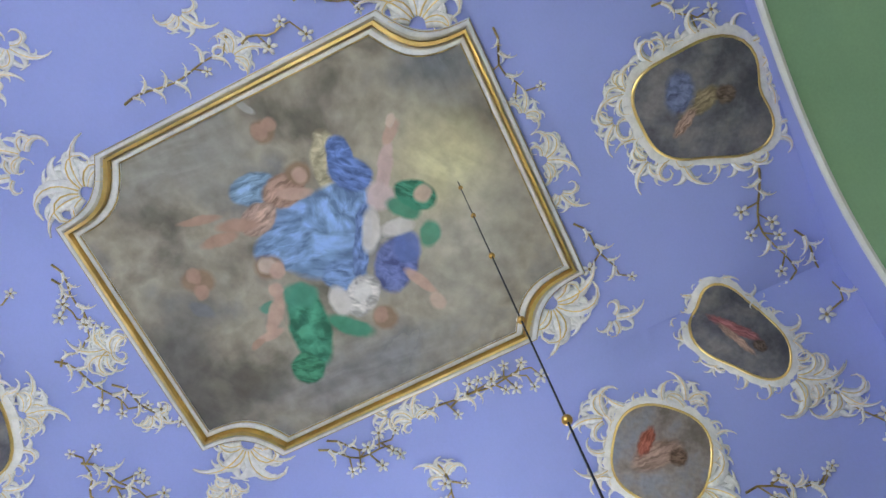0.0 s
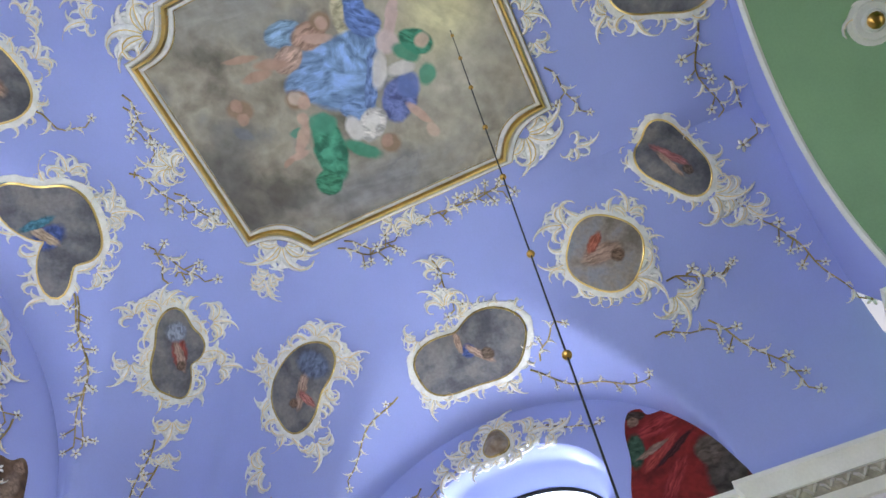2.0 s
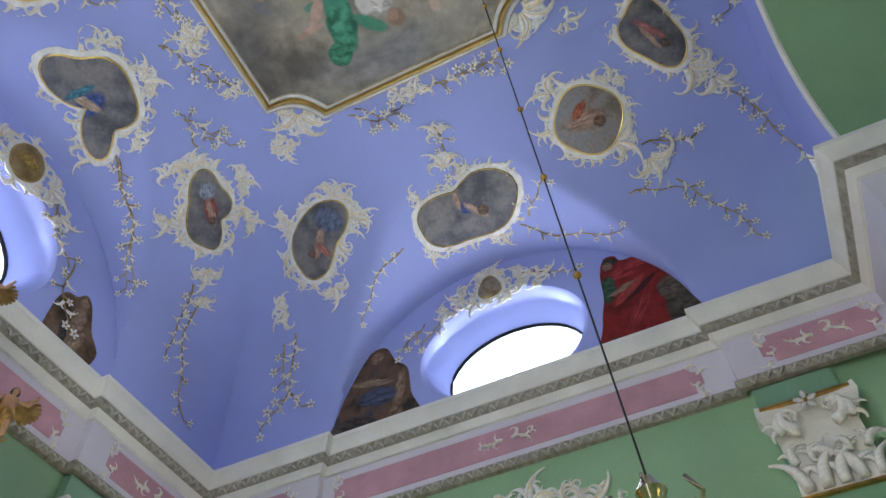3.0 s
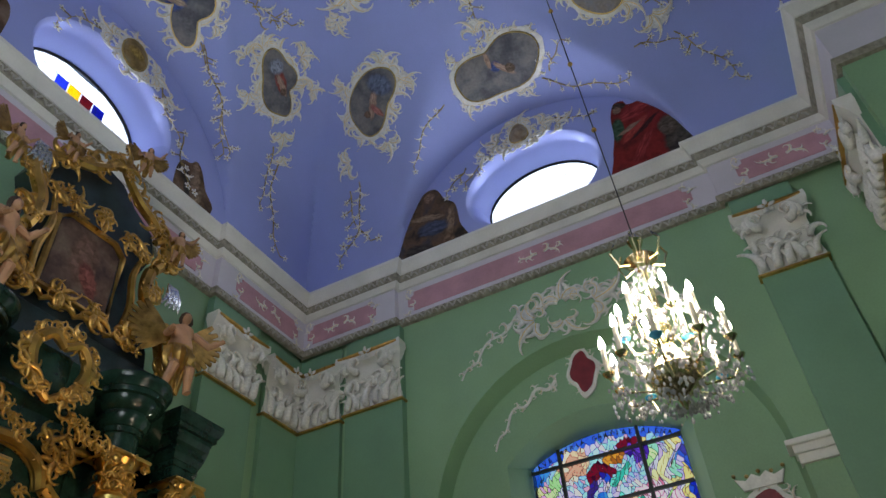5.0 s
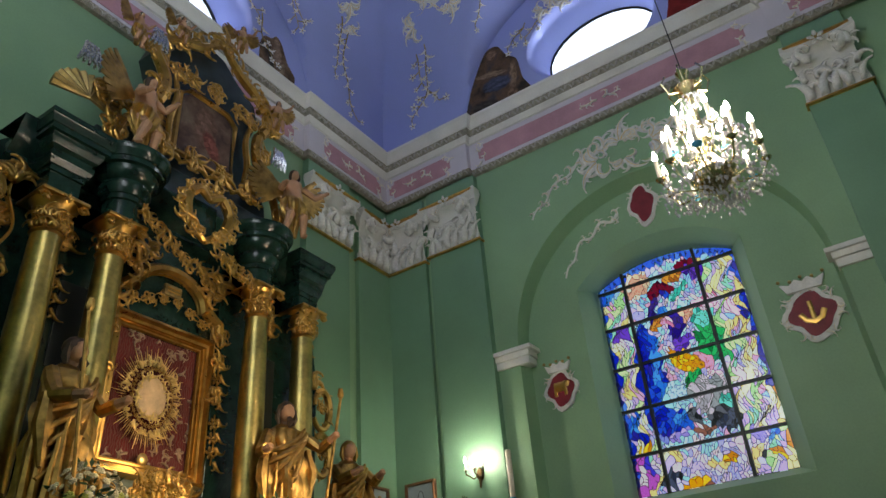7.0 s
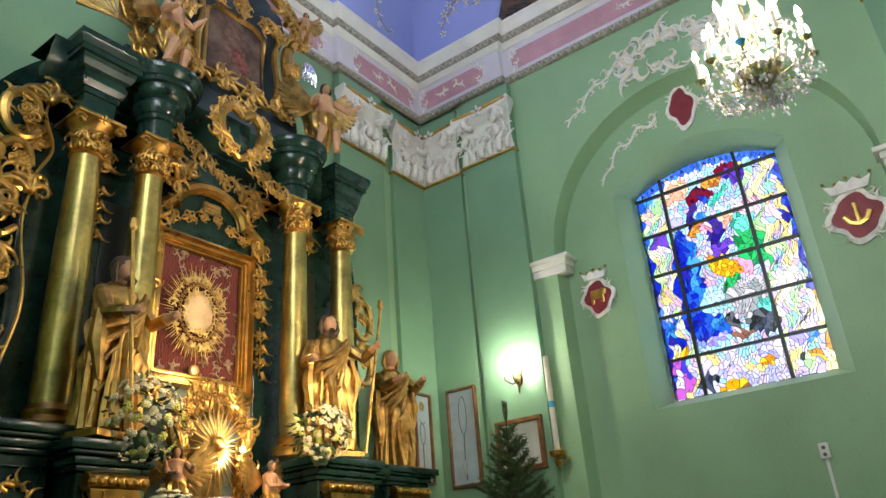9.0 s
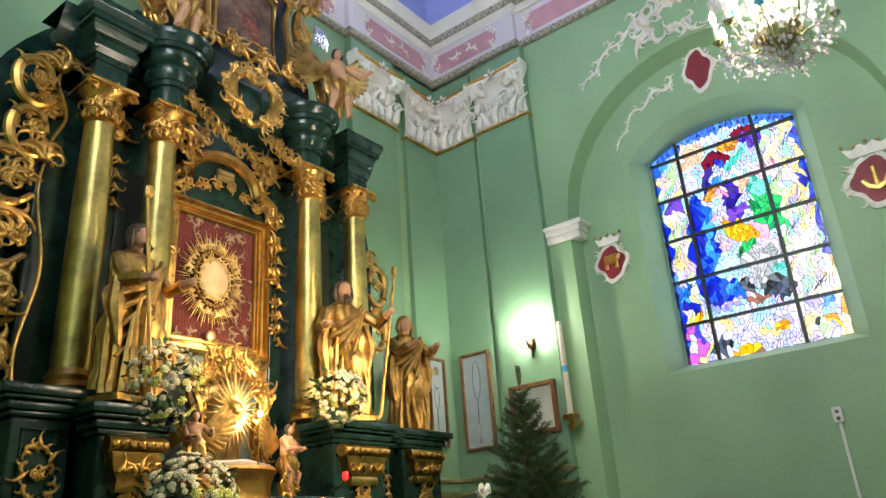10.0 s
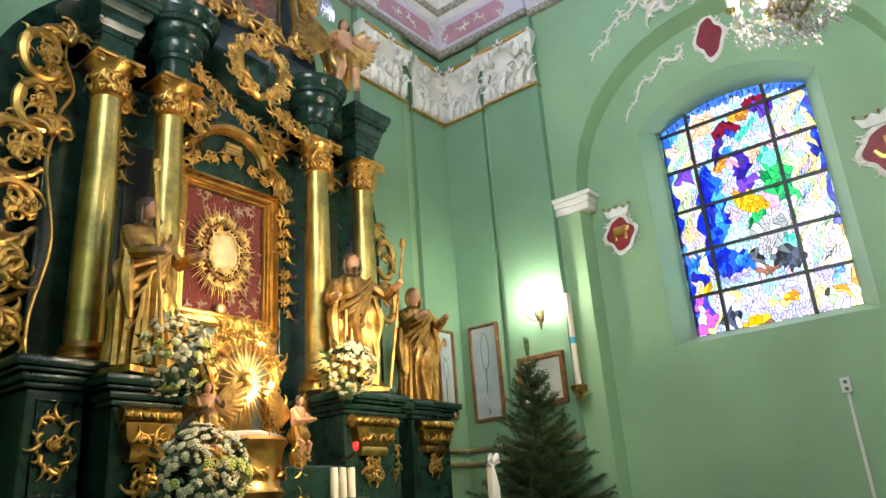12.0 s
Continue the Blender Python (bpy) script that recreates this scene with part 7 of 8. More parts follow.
statue("angel_statue", (3.14, 5.22, 6.08), 0.95, "flesh-coloured angel with gilded drapery seated on the cornice", turn=20, wings=True, bare=True, arm=((0.30, -0.1, 0.85), (-0.22, -0.16, 0.6)), seed=9)
statue("angel_statue", (5.16, 5.18, 6.07), 0.95, "flesh-coloured angel with gilded drapery and open wings on the cornice", turn=-15, wings=True, bare=True, arm=((0.40, -0.1, 0.72), (-0.22, -0.16, 0.62)), seed=12)
statue("angel_statue", (4.30, 4.98, 1.98), 0.56, "small flesh-coloured angel with gilded wings beside the tabernacle", wings=True, bare=True, turn=15, arm=((0.06, -0.2, 0.62), (-0.06, -0.2, 0.62)), seed=13)
statue("angel_statue", (3.38, 4.98, 2.02), 0.56, "small kneeling angel with gilded wings beside the tabernacle", wings=True, bare=True, turn=-30, arm=((0.2, -0.2, 0.7), (0.0, -0.2, 0.62)), seed=14)
for x, y, z, s, tn in ((3.02, 5.42, 7.55, 0.48, 25), (4.38, 5.4, 8.52, 0.46, -20), (5.1, 5.45, 7.75, 0.5, -20), (3.55, 5.45, 8.05, 0.4, 10)):
    statue("cherub_statue", (x, y, z), s, "small carved cherub on the gilded gable scroll", turn=tn, bare=True, wings=True, arm=((0.34, -0.1, 0.9), (-0.3, -0.1, 0.6)), seed=int(x * 10), group="cherubs of the gable")
for x, z in ((5.16, 7.2), (2.62, 6.95), (3.3, 7.75)):
    bm = bmesh.new()
    for k in range(5):
        tube(bm, [(x + 0.03 * (k - 2), 5.48, z + 0.3), (x + 0.04 * (k - 2), 5.44, z + 0.12), (x + 0.06 * (k - 2), 5.46, z)], [0.015, 0.03, 0.012], 6)
    part("silver_drapery", bm, SILVER, altar, "silvered fluttering drapery")

# tabernacle with a sunburst throne
LINEN = mat("rose-white linen", (0.55, 0.46, 0.44), 0.8, vary=0.1)
tab = thing("tabernacle", "gilded tabernacle with a bright sunburst throne on top", "tabernacle", at=(3.82, 5.15, 1.3))
bm = bmesh.new()
lathe(bm, [(0.37, 1.0), (0.37, 1.7), (0.39, 1.74), (0.36, 1.78), (0.36, 2.04), (0.38, 2.10), (0.41, 2.14), (0.39, 2.17), (0.0, 2.18)], (3.84, 5.2, 0), 28)
part("drum", bm, GOLD, tab)
part("cloth", tube(bmesh.new(), [(3.5, 5.05, 2.19), (3.84, 4.95, 2.2), (4.16, 5.05, 2.19)], [0.02, 0.03, 0.02], 8), LINEN, tab, "white linen cloth")
for s in (-1, 1):
    gscroll(tab, [(3.78 + s * 0.32, 5.15, 2.2), (3.78 + s * 0.28, 5.12, 2.5), (3.78 + s * 0.36, 5.12, 2.75), (3.78 + s * 0.2, 5.12, 2.95), (3.78, 5.12, 3.05)], 0.065)
    for x, z in ((0.32, 2.3), (0.3, 2.6), (0.36, 2.8), (0.2, 2.98), (0.1, 3.05), (0.38, 2.45)):
        tuft(tab, 3.78 + s * x, 5.1, z, 5, 0.17, 360, 90)
    gscroll(tab, [(3.84 + s * 0.34, 4.96, 1.6), (3.84 + s * 0.45, 4.95, 1.8), (3.84 + s * 0.38, 4.95, 2.05), (3.84 + s * 0.5, 4.95, 2.1)], 0.05)
    for z in (1.5, 1.7, 1.9, 2.05):
        tuft(tab, 3.84 + s * 0.42, 4.93, z, 5, 0.15, 360, 90)
part("niche", boxed(3.55, 4.0, 5.2, 5.3, 2.2, 2.95, bevel=0.05), OLDGOLD, tab)
rays(tab, Vector((3.78, 5.04, 2.62)), 60, (0.18, 0.27, 0.21, 0.32), 0.85, 1.1, 0.03)
for k in range(11):
    a = math.pi * (0.06 + 0.088 * k)
    tuft(tab, 3.78 + 0.30 * math.cos(a), 5.10, 2.72 + 0.34 * math.sin(a), 3, 0.16, 200, math.degrees(a), 1)
for k in range(9):
    u = -0.2 + 0.05 * k
    gscroll(tab, [(3.78 + u * 0.5, 5.13, 3.06), (3.78 + u, 5.08, 2.98 - 0.4 * u * u), (3.78 + u * 1.35, 5.10, 2.86 - 1.2 * u * u)], 0.028, "canopy_fold")
bm = bmesh.new()
ball(bm, (3.78, 5.01, 2.64), 0.06, 2, (1, 0.5, 1))
part("sun_disc", bm, GOLD, tab)
for k in range(5):
    for z in (1.45, 1.7):
        wall_leaf(tab, 3.62 + 0.11 * k, 4.90 + 0.02 * abs(k - 2), z, 90 + 30 * (k - 2), 0.16, (-1) ** k)
part("altar_shelf", boxed(3.2, 4.75, 4.9, 5.74, 1.0, 1.95, bevel=0.02), MARBLE, altar, smooth=False)
for k in range(9):
    a = math.pi * (1.08 + 0.105 * k)
    nv = Vector((math.cos(a), math.sin(a), 0))
    for z, sz in ((1.30, 0.17), (1.55, 0.17), (1.84, 0.15)):
        put("relief_leaf", GILT[k % 4], tangent(Vector((3.84, 5.2, z)) + nv * 0.385, nv, Vector((0, 0, 1)) + 0.5 * nv.cross(Vector((0, 0, 1))) * (-1) ** k, sz, (-1) ** k), tab)
bulb = thing("throne_lamp", "small lit lamp in front of the sunburst throne", "lamp", at=(3.97, 4.95, 2.2))
bm = bmesh.new()
ball(bm, (3.97, 4.95, 2.60), 0.022, 2)
part("bulb", bm, glow("lit warm bulb", (1.0, 0.78, 0.42), 60.0), bulb)
part("rod", tube(bmesh.new(), [(3.97, 4.96, 2.17), (3.97, 4.955, 2.58)], 0.006, 5), GOLD, bulb)


# ---- flowers, candles, lamps and things on the walls ----
PETAL = mat("white petals", (0.84, 0.78, 0.56), 0.6, vary=0.12, scale=20.0)
LIME = mat("yellow-green petals", (0.62, 0.66, 0.16), 0.6, vary=0.2, scale=20.0)
LEAFGREEN = mat("dark green leaves", (0.05, 0.11, 0.04), 0.5, vary=0.3, scale=15.0)
NEEDLE = mat("spruce needles", (0.075, 0.135, 0.05), 0.6, vary=0.4, scale=8.0)
BARK = mat("brown bark", (0.10, 0.07, 0.045), 0.8, vary=0.3, scale=12.0)
WAX = mat("ivory candle wax", (0.70, 0.64, 0.52), 0.45, vary=0.05)
WOODFRAME = mat("brown stained frame wood", (0.20, 0.09, 0.035), 0.35, vary=0.25, scale=10.0)
BOARD = mat("pale blue-grey cloth board", (0.34, 0.42, 0.46), 0.8, vary=0.08, scale=5.0)
PAPER = mat("printed paper", (0.44, 0.47, 0.43), 0.7, vary=0.05)
INK = mat("grey ink", (0.12, 0.12, 0.12), 0.7, vary=0.1)
PLASTIC = mat("white plastic", (0.74, 0.74, 0.72), 0.4, vary=0.04)
RIBBON = mat("white satin ribbon", (0.80, 0.80, 0.80), 0.35, vary=0.08)
REDGLASS = glow("lit red glass", (0.9, 0.02, 0.02), 1.5)
BULB = glow("lit candle bulb", (1.0, 0.91, 0.78), 220.0)
PALEBRASS = mat("pale polished brass", (0.80, 0.70, 0.46), 0.22, 1.0, vary=0.1)
CRYSTAL = bpy.data.materials.new("cut crystal")
CRYSTAL.use_nodes = True
cb = CRYSTAL.node_tree.nodes["Principled BSDF"]
cb.inputs["Roughness"].default_value, cb.inputs["Transmission Weight"].default_value, cb.inputs["IOR"].default_value = 0.05, 0.55, 1.6
cb.inputs["Base Color"].default_value = (0.95, 0.96, 1.0, 1)
BLUEGLASS = mat("pale blue glass cup", (0.10, 0.45, 0.75), 0.1, vary=0.1)

BLOSSOM = {}
for key, m in (("white", PETAL), ("lime", LIME)):
    bm = bmesh.new()
    for ring, (n, rr, zz, sz) in enumerate(((7, 0.6, 0.1, 0.34), (5, 0.3, 0.28, 0.26), (1, 0.0, 0.42, 0.2))):
        for k in range(n):
            a = 2 * math.pi * k / n + ring
            ball(bm, (rr * math.cos(a), rr * math.sin(a), zz), sz, 1, (1, 1, 0.6))
    me = bpy.data.meshes.new("blossom")
    for f in bm.faces:
        f.smooth = True
    bm.to_mesh(me)
    bm.free()
    me.materials.append(m)
    BLOSSOM[key] = me


def bouquet(x, y, z, r, n, label, seed, squash=0.9):
    t = thing("flower_bouquet", label, "bouquet", "altar flowers", at=(x, y, z - r))
    g = random.Random(seed)
    bm = bmesh.new()
    for k in range(260):
        d = Vector((g.gauss(0, 1), g.gauss(0, 1), g.gauss(0, 1))).normalized()
        p = Vector((x, y, z)) + Vector((d.x, d.y, d.z * squash)) * r * g.uniform(0.55, 1.02)
        if p.z < z - r * 0.95:
            continue
        q = p + (d + Vector((g.uniform(-1, 1), g.uniform(-1, 1), g.uniform(-1, 0.3))) * 0.8).normalized() * r * 0.3
        w = d.cross(Vector((g.uniform(-1, 1), g.uniform(-1, 1), 1))).normalized() * r * 0.06
        mid = p.lerp(q, 0.5)
        bm.faces.new([bm.verts.new(v) for v in (p, mid + w, q, mid - w)])
    part("foliage", bm, LEAFGREEN, t)
    k = 0
    while k < n:
        d = Vector((g.gauss(0, 1), -abs(g.gauss(0, 1)), g.gauss(0.25, 1))).normalized()
        s = r * g.uniform(0.06, 0.13)
        kind = "lime" if g.random() < 0.22 and d.z < 0.3 else "white"
        if kind == "lime":
            s *= 1.4
        p = Vector((x, y, z)) + Vector((d.x, d.y, d.z * squash)) * r * g.uniform(0.9, 1.08)
        m = tangent(p, d, Vector((0.3, 0.2, 1)).cross(d) + Vector((0.01, 0, 0)), s)
        put("blossom", BLOSSOM[kind], m, t)
        k += 1
    lathe_bm = bmesh.new()
    lathe(lathe_bm, [(r * 0.2, z - r * 1.05), (r * 0.34, z - r * 0.7), (r * 0.3, z - r * 0.4)], (x, y, 0), 14)
    part("vase", lathe_bm, LEAFGREEN, t)
    return t


bouquet(2.98, 4.84, 2.72, 0.27, 125, "white and lime flower bouquet in front of the gilded figure", 2, 1.1)
bouquet(4.76, 4.86, 2.80, 0.27, 140, "round bouquet of white flowers on the pedestal", 3)
bouquet(3.14, 4.66, 1.86, 0.33, 170, "large bouquet of white and lime flowers before the altar", 4, 1.0)
single("flower_stand", lathe(bmesh.new(), [(0.2, 0.0), (0.16, 0.06), (0.04, 0.12), (0.04, 1.42), (0.13, 1.5), (0.13, 1.54)], (3.14, 4.66, 0), 16), IRON, "dark iron stand under the large bouquet", "stand")

# altar candles, red lamp
for k in range(3):
    c = thing("altar_candle", "short thick ivory altar candle", "candle", "altar candles", at=(4.25 + 0.095 * k, 4.5, 1.66))
    bm = bmesh.new()
    lathe(bm, [(0.031, 1.66), (0.031, 1.885), (0.026, 1.895), (0.01, 1.885)], (4.25 + 0.095 * k, 4.5, 0), 14)
    part("wax", bm, WAX, c)
    part("wick", tube(bmesh.new(), [(4.25 + 0.095 * k, 4.5, 1.88), (4.252 + 0.095 * k, 4.5, 1.905)], 0.003, 4), BLACK, c)
single("candle_bench", boxed(4.12, 4.58, 4.40, 4.62, 0.0, 1.66, bevel=0.02), MARBLE, "dark bench that carries the altar candles", "bench", smooth=False)
lampred = thing("sanctuary_lamp", "small lit red glass lamp on a gilded holder", "lamp", at=(4.80, 4.80, 2.05))
bm = bmesh.new()
lathe(bm, [(0.018, 2.07), (0.026, 2.09), (0.028, 2.13), (0.024, 2.14)], (4.80, 4.80, 0), 12)
part("glass", bm, REDGLASS, lampred)
part("holder", tube(bmesh.new(), [(4.80, 4.98, 2.0), (4.80, 4.86, 2.02), (4.80, 4.80, 2.07)], 0.012, 6), GOLD, lampred)


# framed boards and notice on the walls
def framed(x, holder, a0, a1, z0, z1, label, marks, name="framed_board", ground=BOARD, bar=0.035):
    p, n, e1, e2 = holder((a0 + a1) / 2, (z0 + z1) / 2, ((a0 + a1) / 2, 99))
    m = Matrix((*[(e2[k], e1[k], n[k], p[k]) for k in range(3)], (0, 0, 0, 1)))
    w, h = (a1 - a0) / 2, (z1 - z0) / 2
    t = thing(name, label, "framed board", "framed boards", at=p)
    part("board", prism(bmesh.new(), [(-w, -h), (w, -h), (w, h), (-w, h)], m @ Matrix.Translation((0, 0, 0.03)), 0.03), ground, t, smooth=False)
    for q, (u0, u1, v0, v1) in enumerate(((-w - bar, w + bar, -h - bar, -h), (-w - bar, w + bar, h, h + bar), (-w - bar, -w, -h, h), (w, w + bar, -h, h))):
        bm = bmesh.new()
        prism(bm, [(u0, v0), (u1, v0), (u1, v1), (u0, v1)], m @ Matrix.Translation((0, 0, 0.07)), 0.07)
        bmesh.ops.bevel(bm, geom=list(bm.edges), offset=0.008, segments=2, affect="EDGES")
        part("frame_bar", bm, WOODFRAME, t)
    for nm, pts, r, mt in marks:
        part(nm, tube(bmesh.new(), [m @ Vector((w * u, h * v, 0.036)) for u, v in pts], r, 5, n, 0.4), mt, t)
    return t


ovalp = lambda cx, cy, rx, ry: [(cx + rx * math.cos(2 * math.pi * k / 18), cy + ry * math.sin(2 * math.pi * k / 18)) for k in range(19)]
framed(0, north_wall(YB - 0.07), 7.84, 8.14, 2.72, 3.86, "narrow brown frame with pale blue cloth and hung rosaries", [("rosary", ovalp(0.1, 0.1, 0.35, 0.25), 0.005, BLACK), ("rosary", [(0.1, -0.15), (0.12, -0.9)], 0.008, BLACK), ("rosary", ovalp(-0.1, -0.6, 0.25, 0.2), 0.004, OLDGOLD), ("badge", ovalp(0, 0.75, 0.25, 0.08), 0.02, OLDGOLD), ("chain", [(-0.5, 0.4), (0, 0.3), (0.5, 0.42)], 0.004, BLACK)])
framed(0, east_wall(XR - 0.07), 5.60, 6.02, 2.66, 3.92, "brown frame with pale blue cloth and a long rosary", [("rosary", ovalp(0.0, 0.45, 0.3, 0.42), 0.005, BLACK), ("rosary", [(0.0, 0.03), (0.05, -0.5)], 0.006, BLACK), ("rosary", ovalp(0.1, -0.62, 0.15, 0.15), 0.004, OLDGOLD), ("cross", [(0.0, -0.8), (0.0, -0.92)], 0.008, BLACK)])
framed(0, east_wall(XR - 0.12), 4.62, 5.20, 2.76, 3.30, "dark wooden frame with a printed document behind glass", [("text_line", [(-0.35 + 0.5 * c, 0.45 - 0.13 * k), (-0.05 + 0.5 * c, 0.45 - 0.13 * k)], 0.006, INK) for k in range(8) for c in (0, 1)] + [("paper_edge", [(-0.55, -0.62), (0.6, -0.62), (0.6, 0.62), (-0.55, 0.62), (-0.55, -0.62)], 0.008, PAPER)], name="framed_notice", ground=PAPER, bar=0.06)

# dado rails
for z in (2.26, 2.08):
    P = [(0.0, z - 0.03), (0.03, z - 0.02), (0.035, z + 0.01), (0.02, z + 0.025), (0.0, z + 0.03)]
    single("dado_rail", sweep([(8.38, 4.42, 0), (8.38, 6.20, 0), (6.3, 6.20, 0)], P), mat("dull gilt rail " + str(z), (0.34, 0.30, 0.14), 0.45, 0.3, vary=0.2), "dull gold dado rail on the green wall", "rail", kind="structure")


BRONZE = mat("dark bronze", (0.14, 0.09, 0.035), 0.4, 0.8, vary=0.2)


# wall sconces with lit bulbs
def sconce(x, y, z, n, label):
    t = thing("wall_sconce", label, "wall lamp", "wall sconces", at=(x, y, z))
    p = Vector((x, y, z))
    side = Vector((0, 0, 1)).cross(n)
    bm = bmesh.new()
    ball(bm, p + n * 0.02, 0.05, 2, (1, 1, 1.8))
    part("backplate", bm, BRONZE, t)
    part("pendant", tube(bmesh.new(), [p + n * 0.03, p + n * 0.04 - Vector((0, 0, 0.18))], [0.03, 0.008], 6), BRONZE, t)
    for k in (-1, 0, 1):
        q = p + n * 0.16 + side * 0.13 * k
        arm = part("arm", tube(bmesh.new(), [p + n * 0.03, p.lerp(q, 0.5) - Vector((0, 0, 0.06)), q, q + Vector((0, 0, 0.05))], 0.010, 6), BRONZE, t)
        bm = bmesh.new()
        lathe(bm, [(0.03, 0.05), (0.014, 0.06), (0.012, 0.13), (0.012, 0.14)], q, 10)
        part("candle_sleeve", bm, WAX, arm)
        bm = bmesh.new()
        lathe(bm, [(0.010, 0.14), (0.016, 0.16), (0.011, 0.19), (0.002, 0.215)], q, 10)
        part("bulb", bm, BULB, arm)
    return t


sconce(8.37, 4.83, 3.86, Vector((-1, 0, 0)), "small brass three-armed wall sconce, lit, on a green pilaster")

# tall candle on a wall bracket
pc = thing("wall_candle", "tall white candle on a brass wall bracket", "candle", at=(8.25, 4.33, 2.7))
bm = bmesh.new()
lathe(bm, [(0.036, 2.82), (0.036, 4.02), (0.03, 4.04), (0.008, 4.035)], (8.22, 4.33, 0), 16)
part("wax", bm, WAX, pc)
part("band", lathe(bmesh.new(), [(0.038, 3.38), (0.038, 3.46)], (8.22, 4.33, 0), 16), BLUEGLASS, pc, "blue painted band")
part("bracket", tube(bmesh.new(), [(8.5, 4.33, 2.80), (8.36, 4.33, 2.74), (8.22, 4.33, 2.80)], 0.02, 7), OLDGOLD, pc)
bm = bmesh.new()
lathe(bm, [(0.03, 2.66), (0.05, 2.72), (0.03, 2.76), (0.10, 2.80), (0.11, 2.85), (0.04, 2.87)], (8.22, 4.33, 0), 16)
part("cup", bm, GOLD, pc)
for k in range(8):
    a = 2 * math.pi * k / 8
    nv = Vector((math.cos(a), math.sin(a), 0))
    put("gilt_leaf", GILT[k % 4], tangent(Vector((8.22, 4.33, 2.78)) + nv * 0.08, nv, Vector((0, 0, 1)), 0.12), pc)

# socket and cable duct on the wall
duct = thing("cable_duct", "thin white cable duct with a socket box on the green wall", "cable duct", at=(XN, 1.49, 0))
part("socket", boxed(XN - 0.05, XN, 1.44, 1.54, 2.38, 2.54, bevel=0.01), PLASTIC, duct)
part("duct", boxed(XN - 0.025, XN, 1.475, 1.505, 0.0, 2.38), PLASTIC, duct, smooth=False)
for z in (2.42, 2.49):
    part("socket_hole", lathe(bmesh.new(), [(0.02, 0), (0.02, 0.004)], segs=12, m=Matrix.Translation((XN - 0.05, 1.49, z)) @ Matrix.Rotation(-math.pi / 2, 4, "Y")), INK, duct)


# ---- spruce ----
def spruce(x, y, z0, h, w):
    t = thing("christmas_tree", "dense dark green spruce tree in the chancel corner", "tree", at=(x, y, z0))
    part("trunk", tube(bmesh.new(), [(x, y, z0), (x, y, z0 + h * 0.5), (x, y, z0 + h)], [0.05, 0.03, 0.006], 8), BARK, t)
    g = random.Random(21)
    twigs, verts, faces = bmesh.new(), [], []
    def needles(p, d, count, lo, hi):
        for q in range(count):
            v = (Vector((g.gauss(0, 1), g.gauss(0, 1), g.gauss(0.1, 0.8))).normalized() + d * 1.1).normalized() * g.uniform(lo, hi)
            sd = v.cross(Vector((g.uniform(-1, 1), g.uniform(-1, 1), 1))).normalized() * 0.004
            i = len(verts)
            verts.extend((p - sd, p + sd, p + v))
            faces.append((i, i + 1, i + 2))

    for whorl in range(19):
        f = whorl / 19
        for k in range(12 if whorl < 10 else 8):
            zz = z0 + h * (0.06 + 0.90 * f + g.uniform(-0.02, 0.02))
            L = w * (1.0 - f) * g.uniform(0.68, 1.15) + 0.10
            a = (k + g.uniform(-0.3, 0.3)) * 2 * math.pi / (12 if whorl < 10 else 8) + whorl * 1.1
            d = Vector((math.cos(a), math.sin(a), 0.10 + 0.9 * f ** 1.5)).normalized()
            side = d.cross(Vector((0, 0, 1))).normalized()
            p0, n = Vector((x, y, zz)), max(5, int(L / 0.03))
            droop = g.uniform(0.10, 0.30)
            at = lambda s: p0 + d * L * s + Vector((0, 0, L * (-droop * s + 0.75 * droop * s ** 3)))
            tube(twigs, [at(0), at(0.35), at(0.7), at(1.0)], [0.009, 0.007, 0.004, 0.002], 4)
            for j in range(n + 1):
                s = j / n
                needles(at(s), d, 14, 0.03, 0.06)
                if j % 2 == 1 and 0.12 < s < 0.97:
                    for sg in (-1, 1):
                        l2 = L * 0.42 * (1.05 - s) * g.uniform(0.6, 1.1) + 0.05
                        d2 = (side * sg + d * 0.9 + Vector((0, 0, g.uniform(-0.35, 0.1)))).normalized()
                        for jj in range(max(3, int(l2 / 0.032))):
                            needles(at(s) + d2 * 0.032 * jj, d2, 10, 0.028, 0.055)
    part("greenery", twigs, BARK, t)
    me = bpy.data.meshes.new("needles")
    me.from_pydata([tuple(v) for v in verts], [], faces)
    me.materials.append(NEEDLE)
    ob = new("needles", me)
    ob.parent = t
    ob.matrix_basis = t.matrix_basis.inverted()
    for k in range(3):
        put("top_shoot", me_shoot, Matrix.Translation((x + 0.015 * (k - 1), y, z0 + h - 0.04)) @ Matrix.Rotation(0.12 * (k - 1), 4, "Y"), t)
    return t


